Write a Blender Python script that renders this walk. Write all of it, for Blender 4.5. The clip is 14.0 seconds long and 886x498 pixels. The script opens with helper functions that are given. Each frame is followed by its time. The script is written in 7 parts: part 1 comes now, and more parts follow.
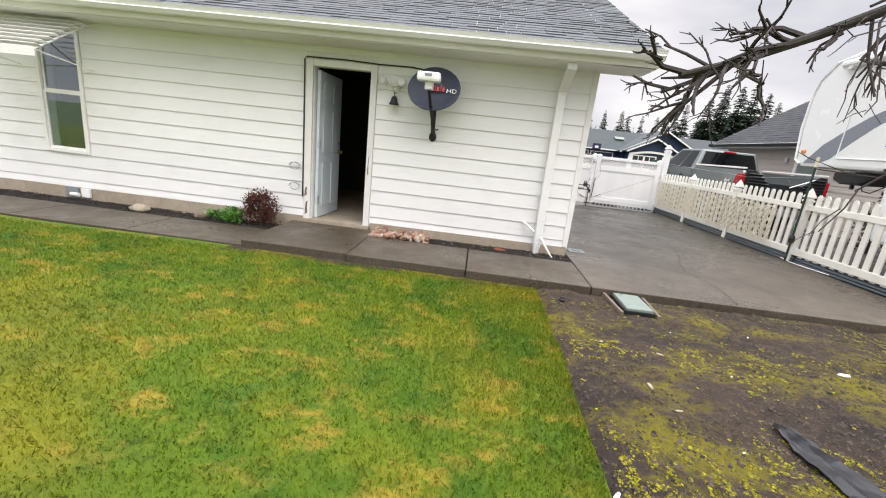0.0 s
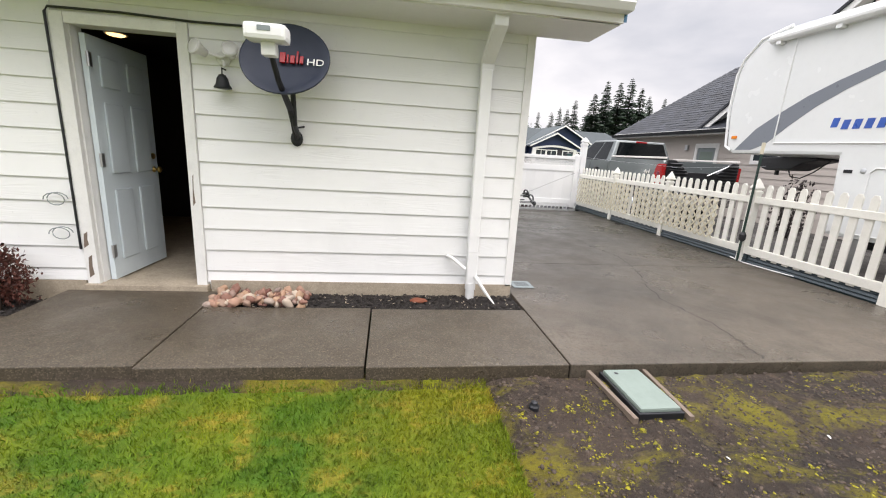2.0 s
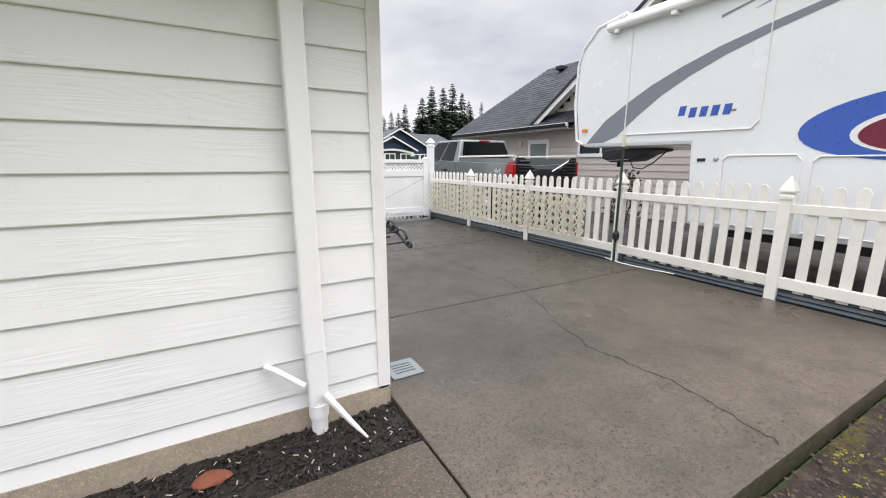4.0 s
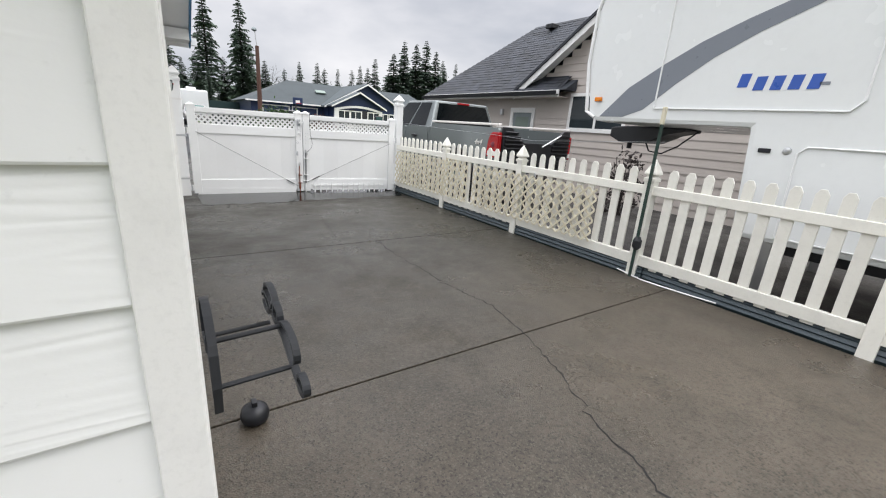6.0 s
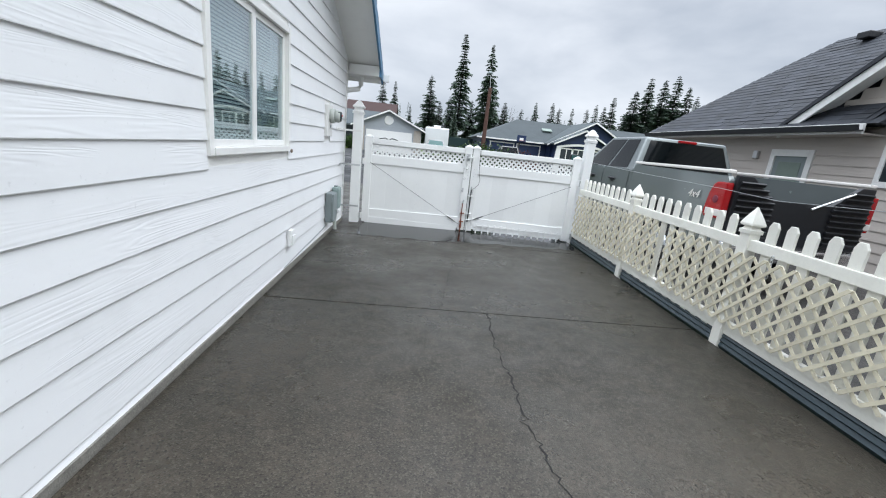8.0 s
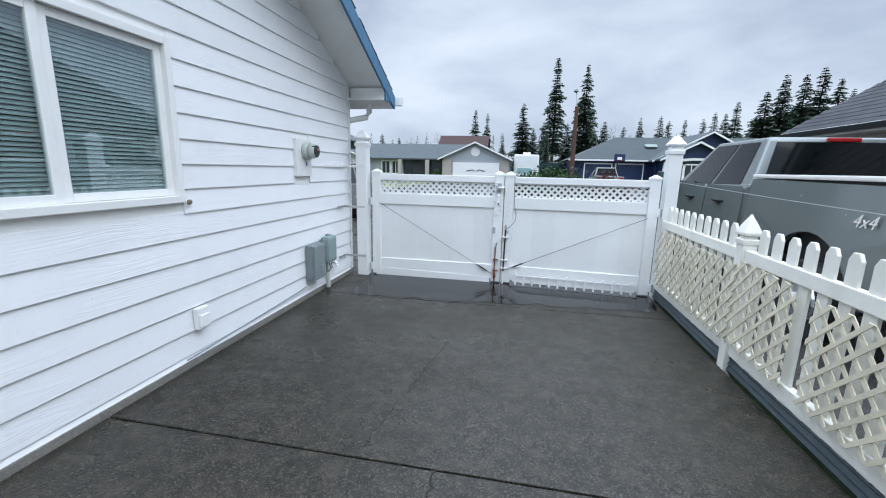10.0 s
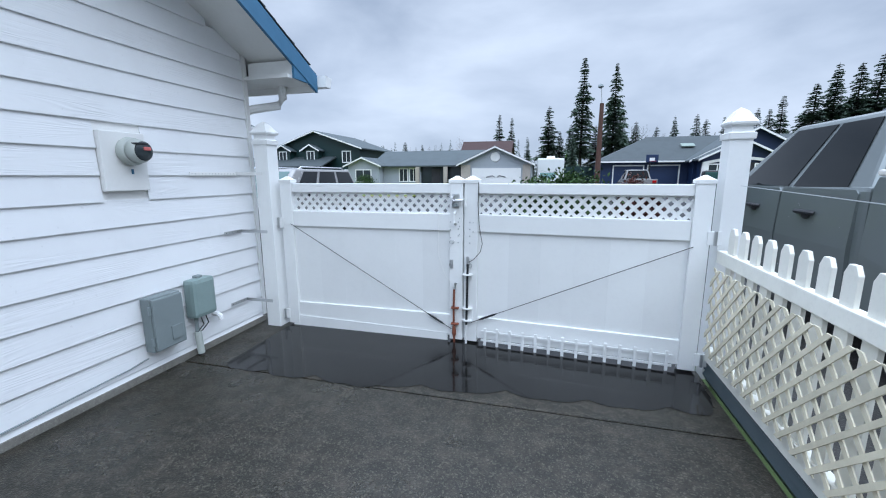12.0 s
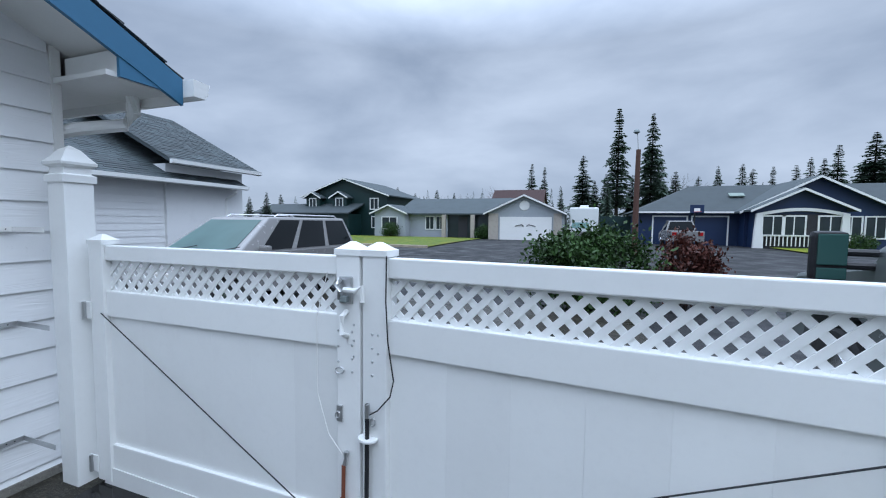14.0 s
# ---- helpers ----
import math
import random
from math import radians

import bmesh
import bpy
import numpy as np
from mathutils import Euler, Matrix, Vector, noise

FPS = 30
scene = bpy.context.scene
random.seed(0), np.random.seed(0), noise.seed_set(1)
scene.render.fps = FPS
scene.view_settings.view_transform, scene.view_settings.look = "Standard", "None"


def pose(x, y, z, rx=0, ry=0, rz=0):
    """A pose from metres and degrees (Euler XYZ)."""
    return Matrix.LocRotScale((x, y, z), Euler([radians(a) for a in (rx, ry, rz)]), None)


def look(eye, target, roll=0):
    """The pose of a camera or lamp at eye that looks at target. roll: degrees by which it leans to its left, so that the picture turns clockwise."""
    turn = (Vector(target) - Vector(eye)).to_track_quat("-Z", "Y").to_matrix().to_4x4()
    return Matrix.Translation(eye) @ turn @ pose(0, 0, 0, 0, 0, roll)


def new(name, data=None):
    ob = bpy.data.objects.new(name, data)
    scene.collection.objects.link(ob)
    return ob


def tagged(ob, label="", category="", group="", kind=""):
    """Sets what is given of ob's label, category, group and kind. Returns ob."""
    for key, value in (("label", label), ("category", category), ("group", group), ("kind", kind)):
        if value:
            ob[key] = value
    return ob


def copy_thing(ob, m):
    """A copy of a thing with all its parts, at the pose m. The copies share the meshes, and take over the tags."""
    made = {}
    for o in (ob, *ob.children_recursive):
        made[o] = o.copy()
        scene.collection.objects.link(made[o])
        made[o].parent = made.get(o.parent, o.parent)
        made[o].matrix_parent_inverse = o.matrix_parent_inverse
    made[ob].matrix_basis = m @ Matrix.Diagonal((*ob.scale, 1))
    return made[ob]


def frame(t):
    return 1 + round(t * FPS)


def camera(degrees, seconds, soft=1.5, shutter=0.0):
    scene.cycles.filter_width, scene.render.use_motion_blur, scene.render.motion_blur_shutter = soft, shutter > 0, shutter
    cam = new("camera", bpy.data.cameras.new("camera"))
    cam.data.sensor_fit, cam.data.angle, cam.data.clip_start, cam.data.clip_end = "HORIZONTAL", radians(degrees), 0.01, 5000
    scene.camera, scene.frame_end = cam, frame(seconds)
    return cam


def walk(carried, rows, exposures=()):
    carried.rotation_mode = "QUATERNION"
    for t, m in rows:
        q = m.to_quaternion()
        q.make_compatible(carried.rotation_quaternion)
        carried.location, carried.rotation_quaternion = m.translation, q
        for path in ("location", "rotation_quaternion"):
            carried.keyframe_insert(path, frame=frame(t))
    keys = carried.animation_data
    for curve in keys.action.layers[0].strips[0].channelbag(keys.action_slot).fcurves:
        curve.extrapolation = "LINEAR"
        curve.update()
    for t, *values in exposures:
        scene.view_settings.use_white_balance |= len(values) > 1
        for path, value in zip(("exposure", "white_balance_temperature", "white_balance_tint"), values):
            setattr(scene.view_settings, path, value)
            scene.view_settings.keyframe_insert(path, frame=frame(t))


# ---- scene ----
cam = camera(95.4, 14.0, soft=1.1)
PATH = [
    (0, (0.091, 0.041, 1.287), (-0.036, 1.972, 0.783), 6.4),
    (0.5, (0.104, 0.472, 1.285), (0.06, 2.399, 0.75), 5.4),
    (1, (0.094, 0.991, 1.32), (0.085, 2.926, 0.813), 4.6),
    (1.5, (0.128, 1.469, 1.332), (0.33, 3.397, 0.843), 4.8),
    (2, (0.198, 1.907, 1.312), (0.475, 3.832, 0.849), 3.5),
    (2.5, (0.242, 2.343, 1.335), (0.662, 4.251, 0.907), 2.2),
    (3, (0.25, 2.714, 1.375), (0.894, 4.562, 0.963), 1.8),
    (3.5, (0.424, 3.133, 1.352), (1.263, 4.905, 0.96), 0.3),
    (5.8, (1.30, 4.812, 1.378), (2.437, 6.356, 0.813), 3.2),
    (6, (1.407, 4.922, 1.385), (2.503, 6.493, 0.809), 4.2),
    (6.5, (1.721, 5.037, 1.43), (2.547, 6.755, 0.825), 5.5),
    (7, (2.018, 5.304, 1.413), (2.605, 7.134, 0.862), 6.4),
    (7.5, (2.405, 5.562, 1.432), (2.733, 7.462, 0.9), 6.7),
    (8, (2.727, 5.879, 1.455), (2.87, 7.811, 0.955), 6.2),
    (8.5, (2.977, 6.258, 1.471), (2.993, 8.203, 1.006), 4.7),
    (9, (3.313, 6.624, 1.521), (3.206, 8.579, 1.115), 3.3),
    (9.2, (3.434, 6.788, 1.521), (3.275, 8.742, 1.126), 2.9),
    (11.3, (4.182, 8.805, 1.500), (3.633, 10.689, 1.108), -0.3),
    (11.5, (4.23, 8.997, 1.503), (3.686, 10.883, 1.118), -0.4),
    (12, (4.302, 9.48, 1.497), (3.794, 11.381, 1.139), -0.2),
    (12.5, (4.407, 9.959, 1.487), (3.869, 11.86, 1.177), 0.5),
    (13, (4.439, 10.434, 1.504), (3.829, 12.323, 1.257), 0.9),
    (13.5, (4.431, 10.886, 1.535), (3.76, 12.761, 1.351), 1.0),
    (14, (4.49, 11.378, 1.581), (3.817, 13.256, 1.451), 0.6),
]
EXPOSURES = [(0.0, 0.34, 7100, 14), (2.0, 0.38, 7100, 14), (3.5, 0.30, 6900, 14), (6.0, 0.15, 6850, 11), (7.5, 0.14, 6500, 8), (9.0, 0.06, 6050, 7), (11.5, -0.04, 5620, 7), (12.5, -0.10, 5520, 7), (14.0, -0.40, 5450, 7)]
walk(cam, [(t, look(eye, target, roll)) for t, eye, target, roll in PATH], EXPOSURES)

# ---- sky and sun ----
world = bpy.data.worlds.new("overcast_sky")
scene.world = world
world.use_nodes = True
WN = world.node_tree
WN.nodes.clear()


def wnode(kind, **values):
    n = WN.nodes.new(kind)
    for k, v in values.items():
        n.inputs[k].default_value = v
    return n


sky = WN.nodes.new("ShaderNodeTexSky")
sky.sky_type, sky.sun_disc = "NISHITA", False
sky.sun_elevation, sky.sun_rotation = radians(48), radians(127)
coord = WN.nodes.new("ShaderNodeTexCoord")
stretch = wnode("ShaderNodeMapping", Scale=(1.0, 1.0, 2.5))
clouds = wnode("ShaderNodeTexNoise", Scale=2.1, Detail=6.0, Roughness=0.5, Distortion=0.2)
shape = WN.nodes.new("ShaderNodeValToRGB")
shape.color_ramp.elements[0].position, shape.color_ramp.elements[0].color = 0.32, (0.45, 0.49, 0.57, 1)
shape.color_ramp.elements[1].position, shape.color_ramp.elements[1].color = 0.68, (0.84, 0.86, 0.92, 1)
rise = WN.nodes.new("ShaderNodeSeparateXYZ")
zenith = WN.nodes.new("ShaderNodeMapRange")
zenith.inputs["From Min"].default_value, zenith.inputs["From Max"].default_value = 0.38, 1.0
zenith.inputs["To Min"].default_value, zenith.inputs["To Max"].default_value = 1.08, 6.4
lift = WN.nodes.new("ShaderNodeVectorMath")
lift.operation = "SCALE"
dim = WN.nodes.new("ShaderNodeVectorMath")
dim.operation = "SCALE"
dim.inputs["Scale"].default_value = 0.10
both = WN.nodes.new("ShaderNodeMixRGB")
both.inputs[0].default_value = 0.93
back = wnode("ShaderNodeBackground", Strength=1.0)
wout = WN.nodes.new("ShaderNodeOutputWorld")
for a, b in ((coord.outputs["Generated"], stretch.inputs[0]), (stretch.outputs[0], clouds.inputs["Vector"]), (clouds.outputs[0], shape.inputs[0]),
             (coord.outputs["Generated"], rise.inputs[0]), (rise.outputs[2], zenith.inputs[0]), (shape.outputs[0], lift.inputs[0]), (zenith.outputs[0], lift.inputs["Scale"]),
             (sky.outputs[0], dim.inputs[0]), (dim.outputs[0], both.inputs[1]), (lift.outputs[0], both.inputs[2]), (both.outputs[0], back.inputs[0]), (back.outputs[0], wout.inputs[0])):
    WN.links.new(a, b)
sun = new("sun", bpy.data.lights.new("sun", "SUN"))
sun.data.energy, sun.data.angle, sun.data.color = 1.0, radians(50), (1.0, 0.97, 0.92)
sun.matrix_world = look((8, -6, 11), (0, 0, 0))


# ---- materials ----
def srgb(r, g, b):
    return tuple((c / 255 / 12.92) if c <= 10 else ((c / 255 + 0.055) / 1.055) ** 2.4 for c in (r, g, b)) + (1,)


class Mat:
    """A procedural surface: two scales of colour variation, roughness variation and bump."""

    def __init__(self, name, base, rough=0.6, metal=0.0, spec=0.5):
        self.m = bpy.data.materials.new(name)
        self.m.use_nodes = True
        self.t = self.m.node_tree
        self.p = self.t.nodes["Principled BSDF"]
        self.p.inputs["Base Color"].default_value = (*base[:3], 1)
        self.p.inputs["Roughness"].default_value = rough
        self.p.inputs["Metallic"].default_value = metal
        self.p.inputs["Specular IOR Level"].default_value = spec
        self.base = base
        self.colour = None
        self.normal = None
        self.tc = self.node("ShaderNodeTexCoord")

    def node(self, kind, **values):
        n = self.t.nodes.new(kind)
        for k, v in values.items():
            n.inputs[k].default_value = v
        return n

    def link(self, a, b):
        self.t.links.new(a, b)

    def at(self, scale=(1, 1, 1), turn=(0, 0, 0)):
        n = self.node("ShaderNodeMapping", Scale=scale, Rotation=turn)
        self.link(self.tc.outputs["Object"], n.inputs[0])
        return n.outputs[0]

    def noise(self, scale, detail=4.0, rough=0.55, stretch=(1, 1, 1), warp=0.0):
        n = self.node("ShaderNodeTexNoise", Scale=scale, Detail=detail, Roughness=rough, Distortion=warp)
        self.link(self.at(stretch), n.inputs["Vector"])
        return n.outputs[0]

    def voronoi(self, scale, stretch=(1, 1, 1), out=0):
        n = self.node("ShaderNodeTexVoronoi", Scale=scale)
        self.link(self.at(stretch), n.inputs["Vector"])
        return n.outputs[out]

    def ramp(self, fac, lo, hi):
        n = self.node("ShaderNodeMapRange")
        n.inputs["From Min"].default_value, n.inputs["From Max"].default_value = lo, hi
        self.link(fac, n.inputs[0])
        return n.outputs[0]

    def mix(self, fac, colour, amount=1.0):
        """Lays a colour over what is there, by a mask from 0 to 1."""
        n = self.node("ShaderNodeMixRGB")
        if amount != 1.0:
            s = self.node("ShaderNodeMath")
            s.operation = "MULTIPLY"
            s.inputs[1].default_value = amount
            self.link(fac, s.inputs[0])
            fac = s.outputs[0]
        self.link(fac, n.inputs[0])
        if self.colour is None:
            n.inputs[1].default_value = (*self.base[:3], 1)
        else:
            self.link(self.colour, n.inputs[1])
        n.inputs[2].default_value = (*colour[:3], 1)
        self.colour = n.outputs[0]
        self.link(self.colour, self.p.inputs["Base Color"])
        return self

    def each(self, amount=0.2, island=False):
        """Lets every piece differ a little in brightness."""
        src = self.node("ShaderNodeNewGeometry").outputs["Random Per Island"] if island else self.node("ShaderNodeObjectInfo").outputs["Random"]
        n = self.node("ShaderNodeMapRange")
        n.inputs["To Min"].default_value, n.inputs["To Max"].default_value = 1 - amount, 1 + amount
        self.link(src, n.inputs[0])
        s = self.node("ShaderNodeVectorMath")
        s.operation = "SCALE"
        if self.colour is None:
            s.inputs[0].default_value = self.base[:3]
        else:
            self.link(self.colour, s.inputs[0])
        self.link(n.outputs[0], s.inputs["Scale"])
        self.colour = s.outputs[0]
        self.link(self.colour, self.p.inputs["Base Color"])
        return self

    def bump(self, height, strength=0.3, distance=0.01):
        n = self.node("ShaderNodeBump", Strength=strength, Distance=distance)
        self.link(height, n.inputs["Height"])
        if self.normal is not None:
            self.link(self.normal, n.inputs["Normal"])
        self.normal = n.outputs[0]
        self.link(self.normal, self.p.inputs["Normal"])
        return self

    def gloss(self, fac, lo, hi):
        n = self.node("ShaderNodeMapRange")
        n.inputs["To Min"].default_value, n.inputs["To Max"].default_value = lo, hi
        self.link(fac, n.inputs[0])
        self.link(n.outputs[0], self.p.inputs["Roughness"])
        return self


def siding_mat(name, base, along, relief=0.5):
    m = Mat(name, base, 0.5)
    st = (0.7, 9, 9) if along == "x" else (9, 0.7, 9)
    g = m.noise(1.1, 2.0, 0.5, st, 0.6)
    w = m.node("ShaderNodeMath")
    w.operation = "MULTIPLY"
    w.inputs[1].default_value = 75.0
    m.link(g, w.inputs[0])
    s = m.node("ShaderNodeMath")
    s.operation = "SINE"
    m.link(w.outputs[0], s.inputs[0])
    mask = m.ramp(m.noise(1.6, 2.0, 0.5, (1, 1, 3)), 0.42, 0.62)
    k = m.node("ShaderNodeMath")
    k.operation = "MULTIPLY"
    m.link(s.outputs[0], k.inputs[0])
    m.link(mask, k.inputs[1])
    m.mix(m.ramp(m.noise(2.2, 5.0, 0.6), 0.5, 0.85), tuple(c * 0.86 for c in base[:3]), 0.6)
    m.mix(m.ramp(m.noise(38, 3.0, 0.6), 0.66, 0.8), tuple(c * 0.6 for c in base[:3]), 0.35)
    m.each(0.025)
    m.bump(k.outputs[0], relief, 0.0016).bump(m.noise(60, 3.0, 0.6, (1, 1, 2)), 0.15, 0.001)
    return m.m


def plain_mat(name, base, rough=0.5, metal=0.0, dirt=0.25, scale=6.0, bump=0.1, spread=0.06, spec=0.5):
    m = Mat(name, base, rough, metal, spec)
    m.mix(m.ramp(m.noise(scale, 5.0, 0.6), 0.48, 0.8), tuple(c * 0.62 for c in base[:3]), dirt)
    m.mix(m.ramp(m.noise(scale * 9, 4.0, 0.6), 0.5, 0.8), tuple(c * 0.75 for c in base[:3]), dirt)
    m.each(spread)
    m.bump(m.noise(scale * 22, 3.0), bump, 0.002)
    m.gloss(m.noise(scale * 2, 3.0), max(rough - 0.12, 0.03), min(rough + 0.15, 1))
    return m.m


def concrete_mat(name, base, wet=0.4, gate_tone=None):
    m = Mat(name, base, 0.5, spec=0.3 if gate_tone else 0.4)
    low = gate_tone or base
    pale = 4.6 if gate_tone else 2.6 if max(low) < 0.15 else 1.25
    if gate_tone:
        # rain water stands towards the gate: the slabs there are wet dark, those by the lawn are drying, with sky sheen
        # put into their colour
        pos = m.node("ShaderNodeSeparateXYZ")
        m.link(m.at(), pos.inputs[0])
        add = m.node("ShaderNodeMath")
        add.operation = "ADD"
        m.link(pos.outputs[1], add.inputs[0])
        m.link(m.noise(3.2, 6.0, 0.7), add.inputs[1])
        m.mix(m.ramp(add.outputs[0], 5.0, 9.6), gate_tone, 1.0)
    m.mix(m.ramp(m.noise(0.55, 6.0, 0.6), 0.42, 0.7), tuple(c * 0.6 for c in (gate_tone or base)[:3]), 0.7)
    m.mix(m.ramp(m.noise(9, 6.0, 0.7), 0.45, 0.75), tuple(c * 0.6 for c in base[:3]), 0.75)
    m.mix(m.ramp(m.noise(2.6, 7.0, 0.7), 0.5, 0.72), tuple(c * 1.35 for c in (gate_tone or base)[:3]), 0.5)
    v = m.voronoi(130, out=1)
    sp = m.node("ShaderNodeSeparateColor")
    m.link(v, sp.inputs[0])
    m.mix(m.ramp(sp.outputs[0], 0.72, 0.92), tuple(min(c * pale, 1) for c in low[:3]), 0.5 if not gate_tone else 0.75)
    m.mix(m.ramp(m.noise(34, 5.0, 0.75), 0.48, 0.7), tuple(c * 0.5 for c in low[:3]), 0.5)
    m.mix(m.ramp(sp.outputs[1], 0.78, 0.95), tuple(c * 0.3 for c in low[:3]), 0.6 if pale > 2 else 0.25)
    m.bump(m.voronoi(130), 0.5, 0.003).bump(m.noise(240, 3.0), 0.4, 0.002)
    m.gloss(m.ramp(m.noise(0.9, 6.0, 0.65), 0.35, 0.65), max(wet - 0.12, 0.05), min(wet + 0.36, 0.95))
    return m.m


def lawn_mat(name, island):
    m = Mat(name, (0.088, 0.150, 0.008), 0.65, spec=0.2)
    m.mix(m.ramp(m.noise(1.3, 8.0, 0.68), 0.44, 0.64), (0.210, 0.210, 0.011), 0.6)
    m.mix(m.ramp(m.noise(3.0, 9.0, 0.72, (1, 1.7, 1)), 0.52, 0.64), (0.40, 0.265, 0.045), 0.65)
    m.mix(m.ramp(m.noise(1.9, 7.0, 0.68), 0.46, 0.66), (0.034, 0.105, 0.008), 0.85)
    m.mix(m.ramp(m.noise(0.35, 3.0, 0.5), 0.48, 0.62), (0.25, 0.19, 0.014), 0.3)
    m.mix(m.ramp(m.noise(16, 5.0, 0.7), 0.56, 0.70), (0.018, 0.040, 0.005), 0.6)
    m.each(0.32, island)
    if not island:
        m.bump(m.noise(70, 5.0, 0.7), 0.8, 0.02)
    return m.m


def dirt_mat():
    m = Mat("bare_soil", (0.055, 0.039, 0.029), 0.8, spec=0.3)
    m.mix(m.ramp(m.noise(1.4, 6.0, 0.65), 0.45, 0.65), (0.022, 0.018, 0.015), 0.9)
    m.mix(m.ramp(m.noise(14, 6.0, 0.7), 0.52, 0.72), (0.16, 0.115, 0.085), 0.5)
    m.mix(m.ramp(m.noise(1.1, 8.0, 0.72, (1, 1.5, 1), 0.4), 0.49, 0.60), (0.19, 0.165, 0.008), 0.85)
    m.mix(m.ramp(m.noise(22, 5.0, 0.7), 0.54, 0.68), (0.030, 0.022, 0.016), 0.6)
    m.mix(m.ramp(m.noise(55, 3.0, 0.7), 0.68, 0.76), (0.3, 0.26, 0.2), 0.4)
    m.bump(m.noise(26, 6.0, 0.75), 1.0, 0.04).bump(m.noise(120, 3.0, 0.7), 0.5, 0.006)
    return m.m


def shingle_mat(name, base):
    m = Mat(name, base, 0.75)
    m.mix(m.ramp(m.noise(1.2, 5.0, 0.6), 0.45, 0.75), tuple(c * 0.6 for c in base[:3]), 0.6)
    m.mix(m.ramp(m.noise(260, 3.0, 0.7), 0.52, 0.75), tuple(c * 1.7 for c in base[:3]), 0.45)
    m.each(0.35, True)
    m.bump(m.noise(300, 3.0, 0.7), 0.4, 0.003)
    return m.m


def leaf_mat(name, base, spread=0.4):
    m = Mat(name, base, 0.6, spec=0.3)
    m.mix(m.ramp(m.noise(0.6, 4.0), 0.4, 0.7), tuple(c * 0.55 for c in base[:3]), 0.7)
    m.each(spread, True)
    return m.m


def glass_mat(name, tint=(0.75, 0.82, 0.82), rough=0.02, alpha=0.5):
    """Window glass: a clear pane with a mirror-like coat."""
    m = Mat(name, tint, rough)
    m.t.nodes.remove(m.p)
    out = m.t.nodes["Material Output"]
    clear = m.node("ShaderNodeBsdfTransparent", Color=(*tint, 1))
    shine = m.node("ShaderNodeBsdfGlossy", Color=(0.9, 0.95, 1.0, 1), Roughness=rough)
    face = m.node("ShaderNodeLayerWeight", Blend=0.5)
    steep = m.node("ShaderNodeMath")
    steep.operation = "POWER"
    steep.inputs[1].default_value = 2.5
    m.link(face.outputs["Facing"], steep.inputs[0])
    gl = m.node("ShaderNodeMapRange")
    gl.inputs["To Min"].default_value, gl.inputs["To Max"].default_value = 0.10, 0.75
    m.link(steep.outputs[0], gl.inputs[0])
    mx = m.node("ShaderNodeMixShader")
    m.link(gl.outputs[0], mx.inputs[0])
    m.link(clear.outputs[0], mx.inputs[1])
    m.link(shine.outputs[0], mx.inputs[2])
    m.link(mx.outputs[0], out.inputs[0])
    return m.m


def dark_glass(name, base):
    m = Mat(name, base, 0.05, spec=0.32)
    m.mix(m.ramp(m.noise(0.8, 3.0), 0.4, 0.7), tuple(c * 0.5 for c in base), 0.6)
    return m.m


M = {}
M["siding_x"] = siding_mat("white_lap_siding_a", (0.80, 0.81, 0.80), "x", 0.22)
M["siding_y"] = siding_mat("white_lap_siding_b", (0.80, 0.81, 0.82), "y", 0.28)
M["tan_siding"] = siding_mat("taupe_lap_siding", (0.47, 0.425, 0.385), "y", 0.2)
M["white"] = plain_mat("white_trim_paint", (0.80, 0.80, 0.78), 0.45, dirt=0.12)
M["worn_white"] = plain_mat("weathered_white_paint", (0.78, 0.78, 0.76), 0.6, dirt=0.3, scale=9)
M["vinyl"] = plain_mat("white_vinyl", (0.80, 0.81, 0.80), 0.35, dirt=0.1, scale=4, bump=0.03, spread=0.03)
M["fence"] = plain_mat("aged_white_vinyl", (0.76, 0.75, 0.68), 0.42, dirt=0.28, scale=5, bump=0.05)
M["lattice"] = plain_mat("yellowed_vinyl_lattice", (0.68, 0.63, 0.48), 0.55, dirt=0.45, scale=4, bump=0.1, spread=0.1)
M["door"] = plain_mat("pale_blue_grey_door_paint", (0.62, 0.70, 0.74), 0.4, dirt=0.12)
M["blue_trim"] = plain_mat("blue_fascia_paint", (0.045, 0.15, 0.27), 0.45, dirt=0.2)
M["shingle"] = shingle_mat("grey_asphalt_shingles", (0.075, 0.085, 0.095))
M["shingle_dark"] = shingle_mat("charcoal_shingles", (0.026, 0.030, 0.038))
M["shingle_far"] = shingle_mat("grey_green_shingles", (0.040, 0.053, 0.058))
# Base is raised to hold the sky sheen near the lawn.
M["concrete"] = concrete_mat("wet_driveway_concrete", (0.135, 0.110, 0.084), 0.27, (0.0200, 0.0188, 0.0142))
M["walk"] = concrete_mat("walkway_concrete", (0.074, 0.060, 0.043), 0.34)
M["footing"] = concrete_mat("footing_concrete", (0.23, 0.22, 0.195), 0.65)
M["foundation"] = concrete_mat("foundation_concrete", (0.40, 0.34, 0.26), 0.7)
M["asphalt"] = concrete_mat("wet_asphalt", (0.015, 0.016, 0.018), 0.58)
M["gravel"] = concrete_mat("old_asphalt_drive", (0.055, 0.052, 0.048), 0.45)
M["lawn"] = lawn_mat("lawn_base", False)
M["blade"] = lawn_mat("grass_blades", True)
M["dirt"] = dirt_mat()
M["mulch"] = plain_mat("black_mulch", (0.022, 0.018, 0.016), 0.9, dirt=0.6, scale=20, bump=1.0)
M["field"] = plain_mat("far_grassland", (0.07, 0.11, 0.03), 0.8, dirt=0.5, scale=0.3)
M["crack"] = plain_mat("dark_crack", (0.012, 0.011, 0.010), 0.9)
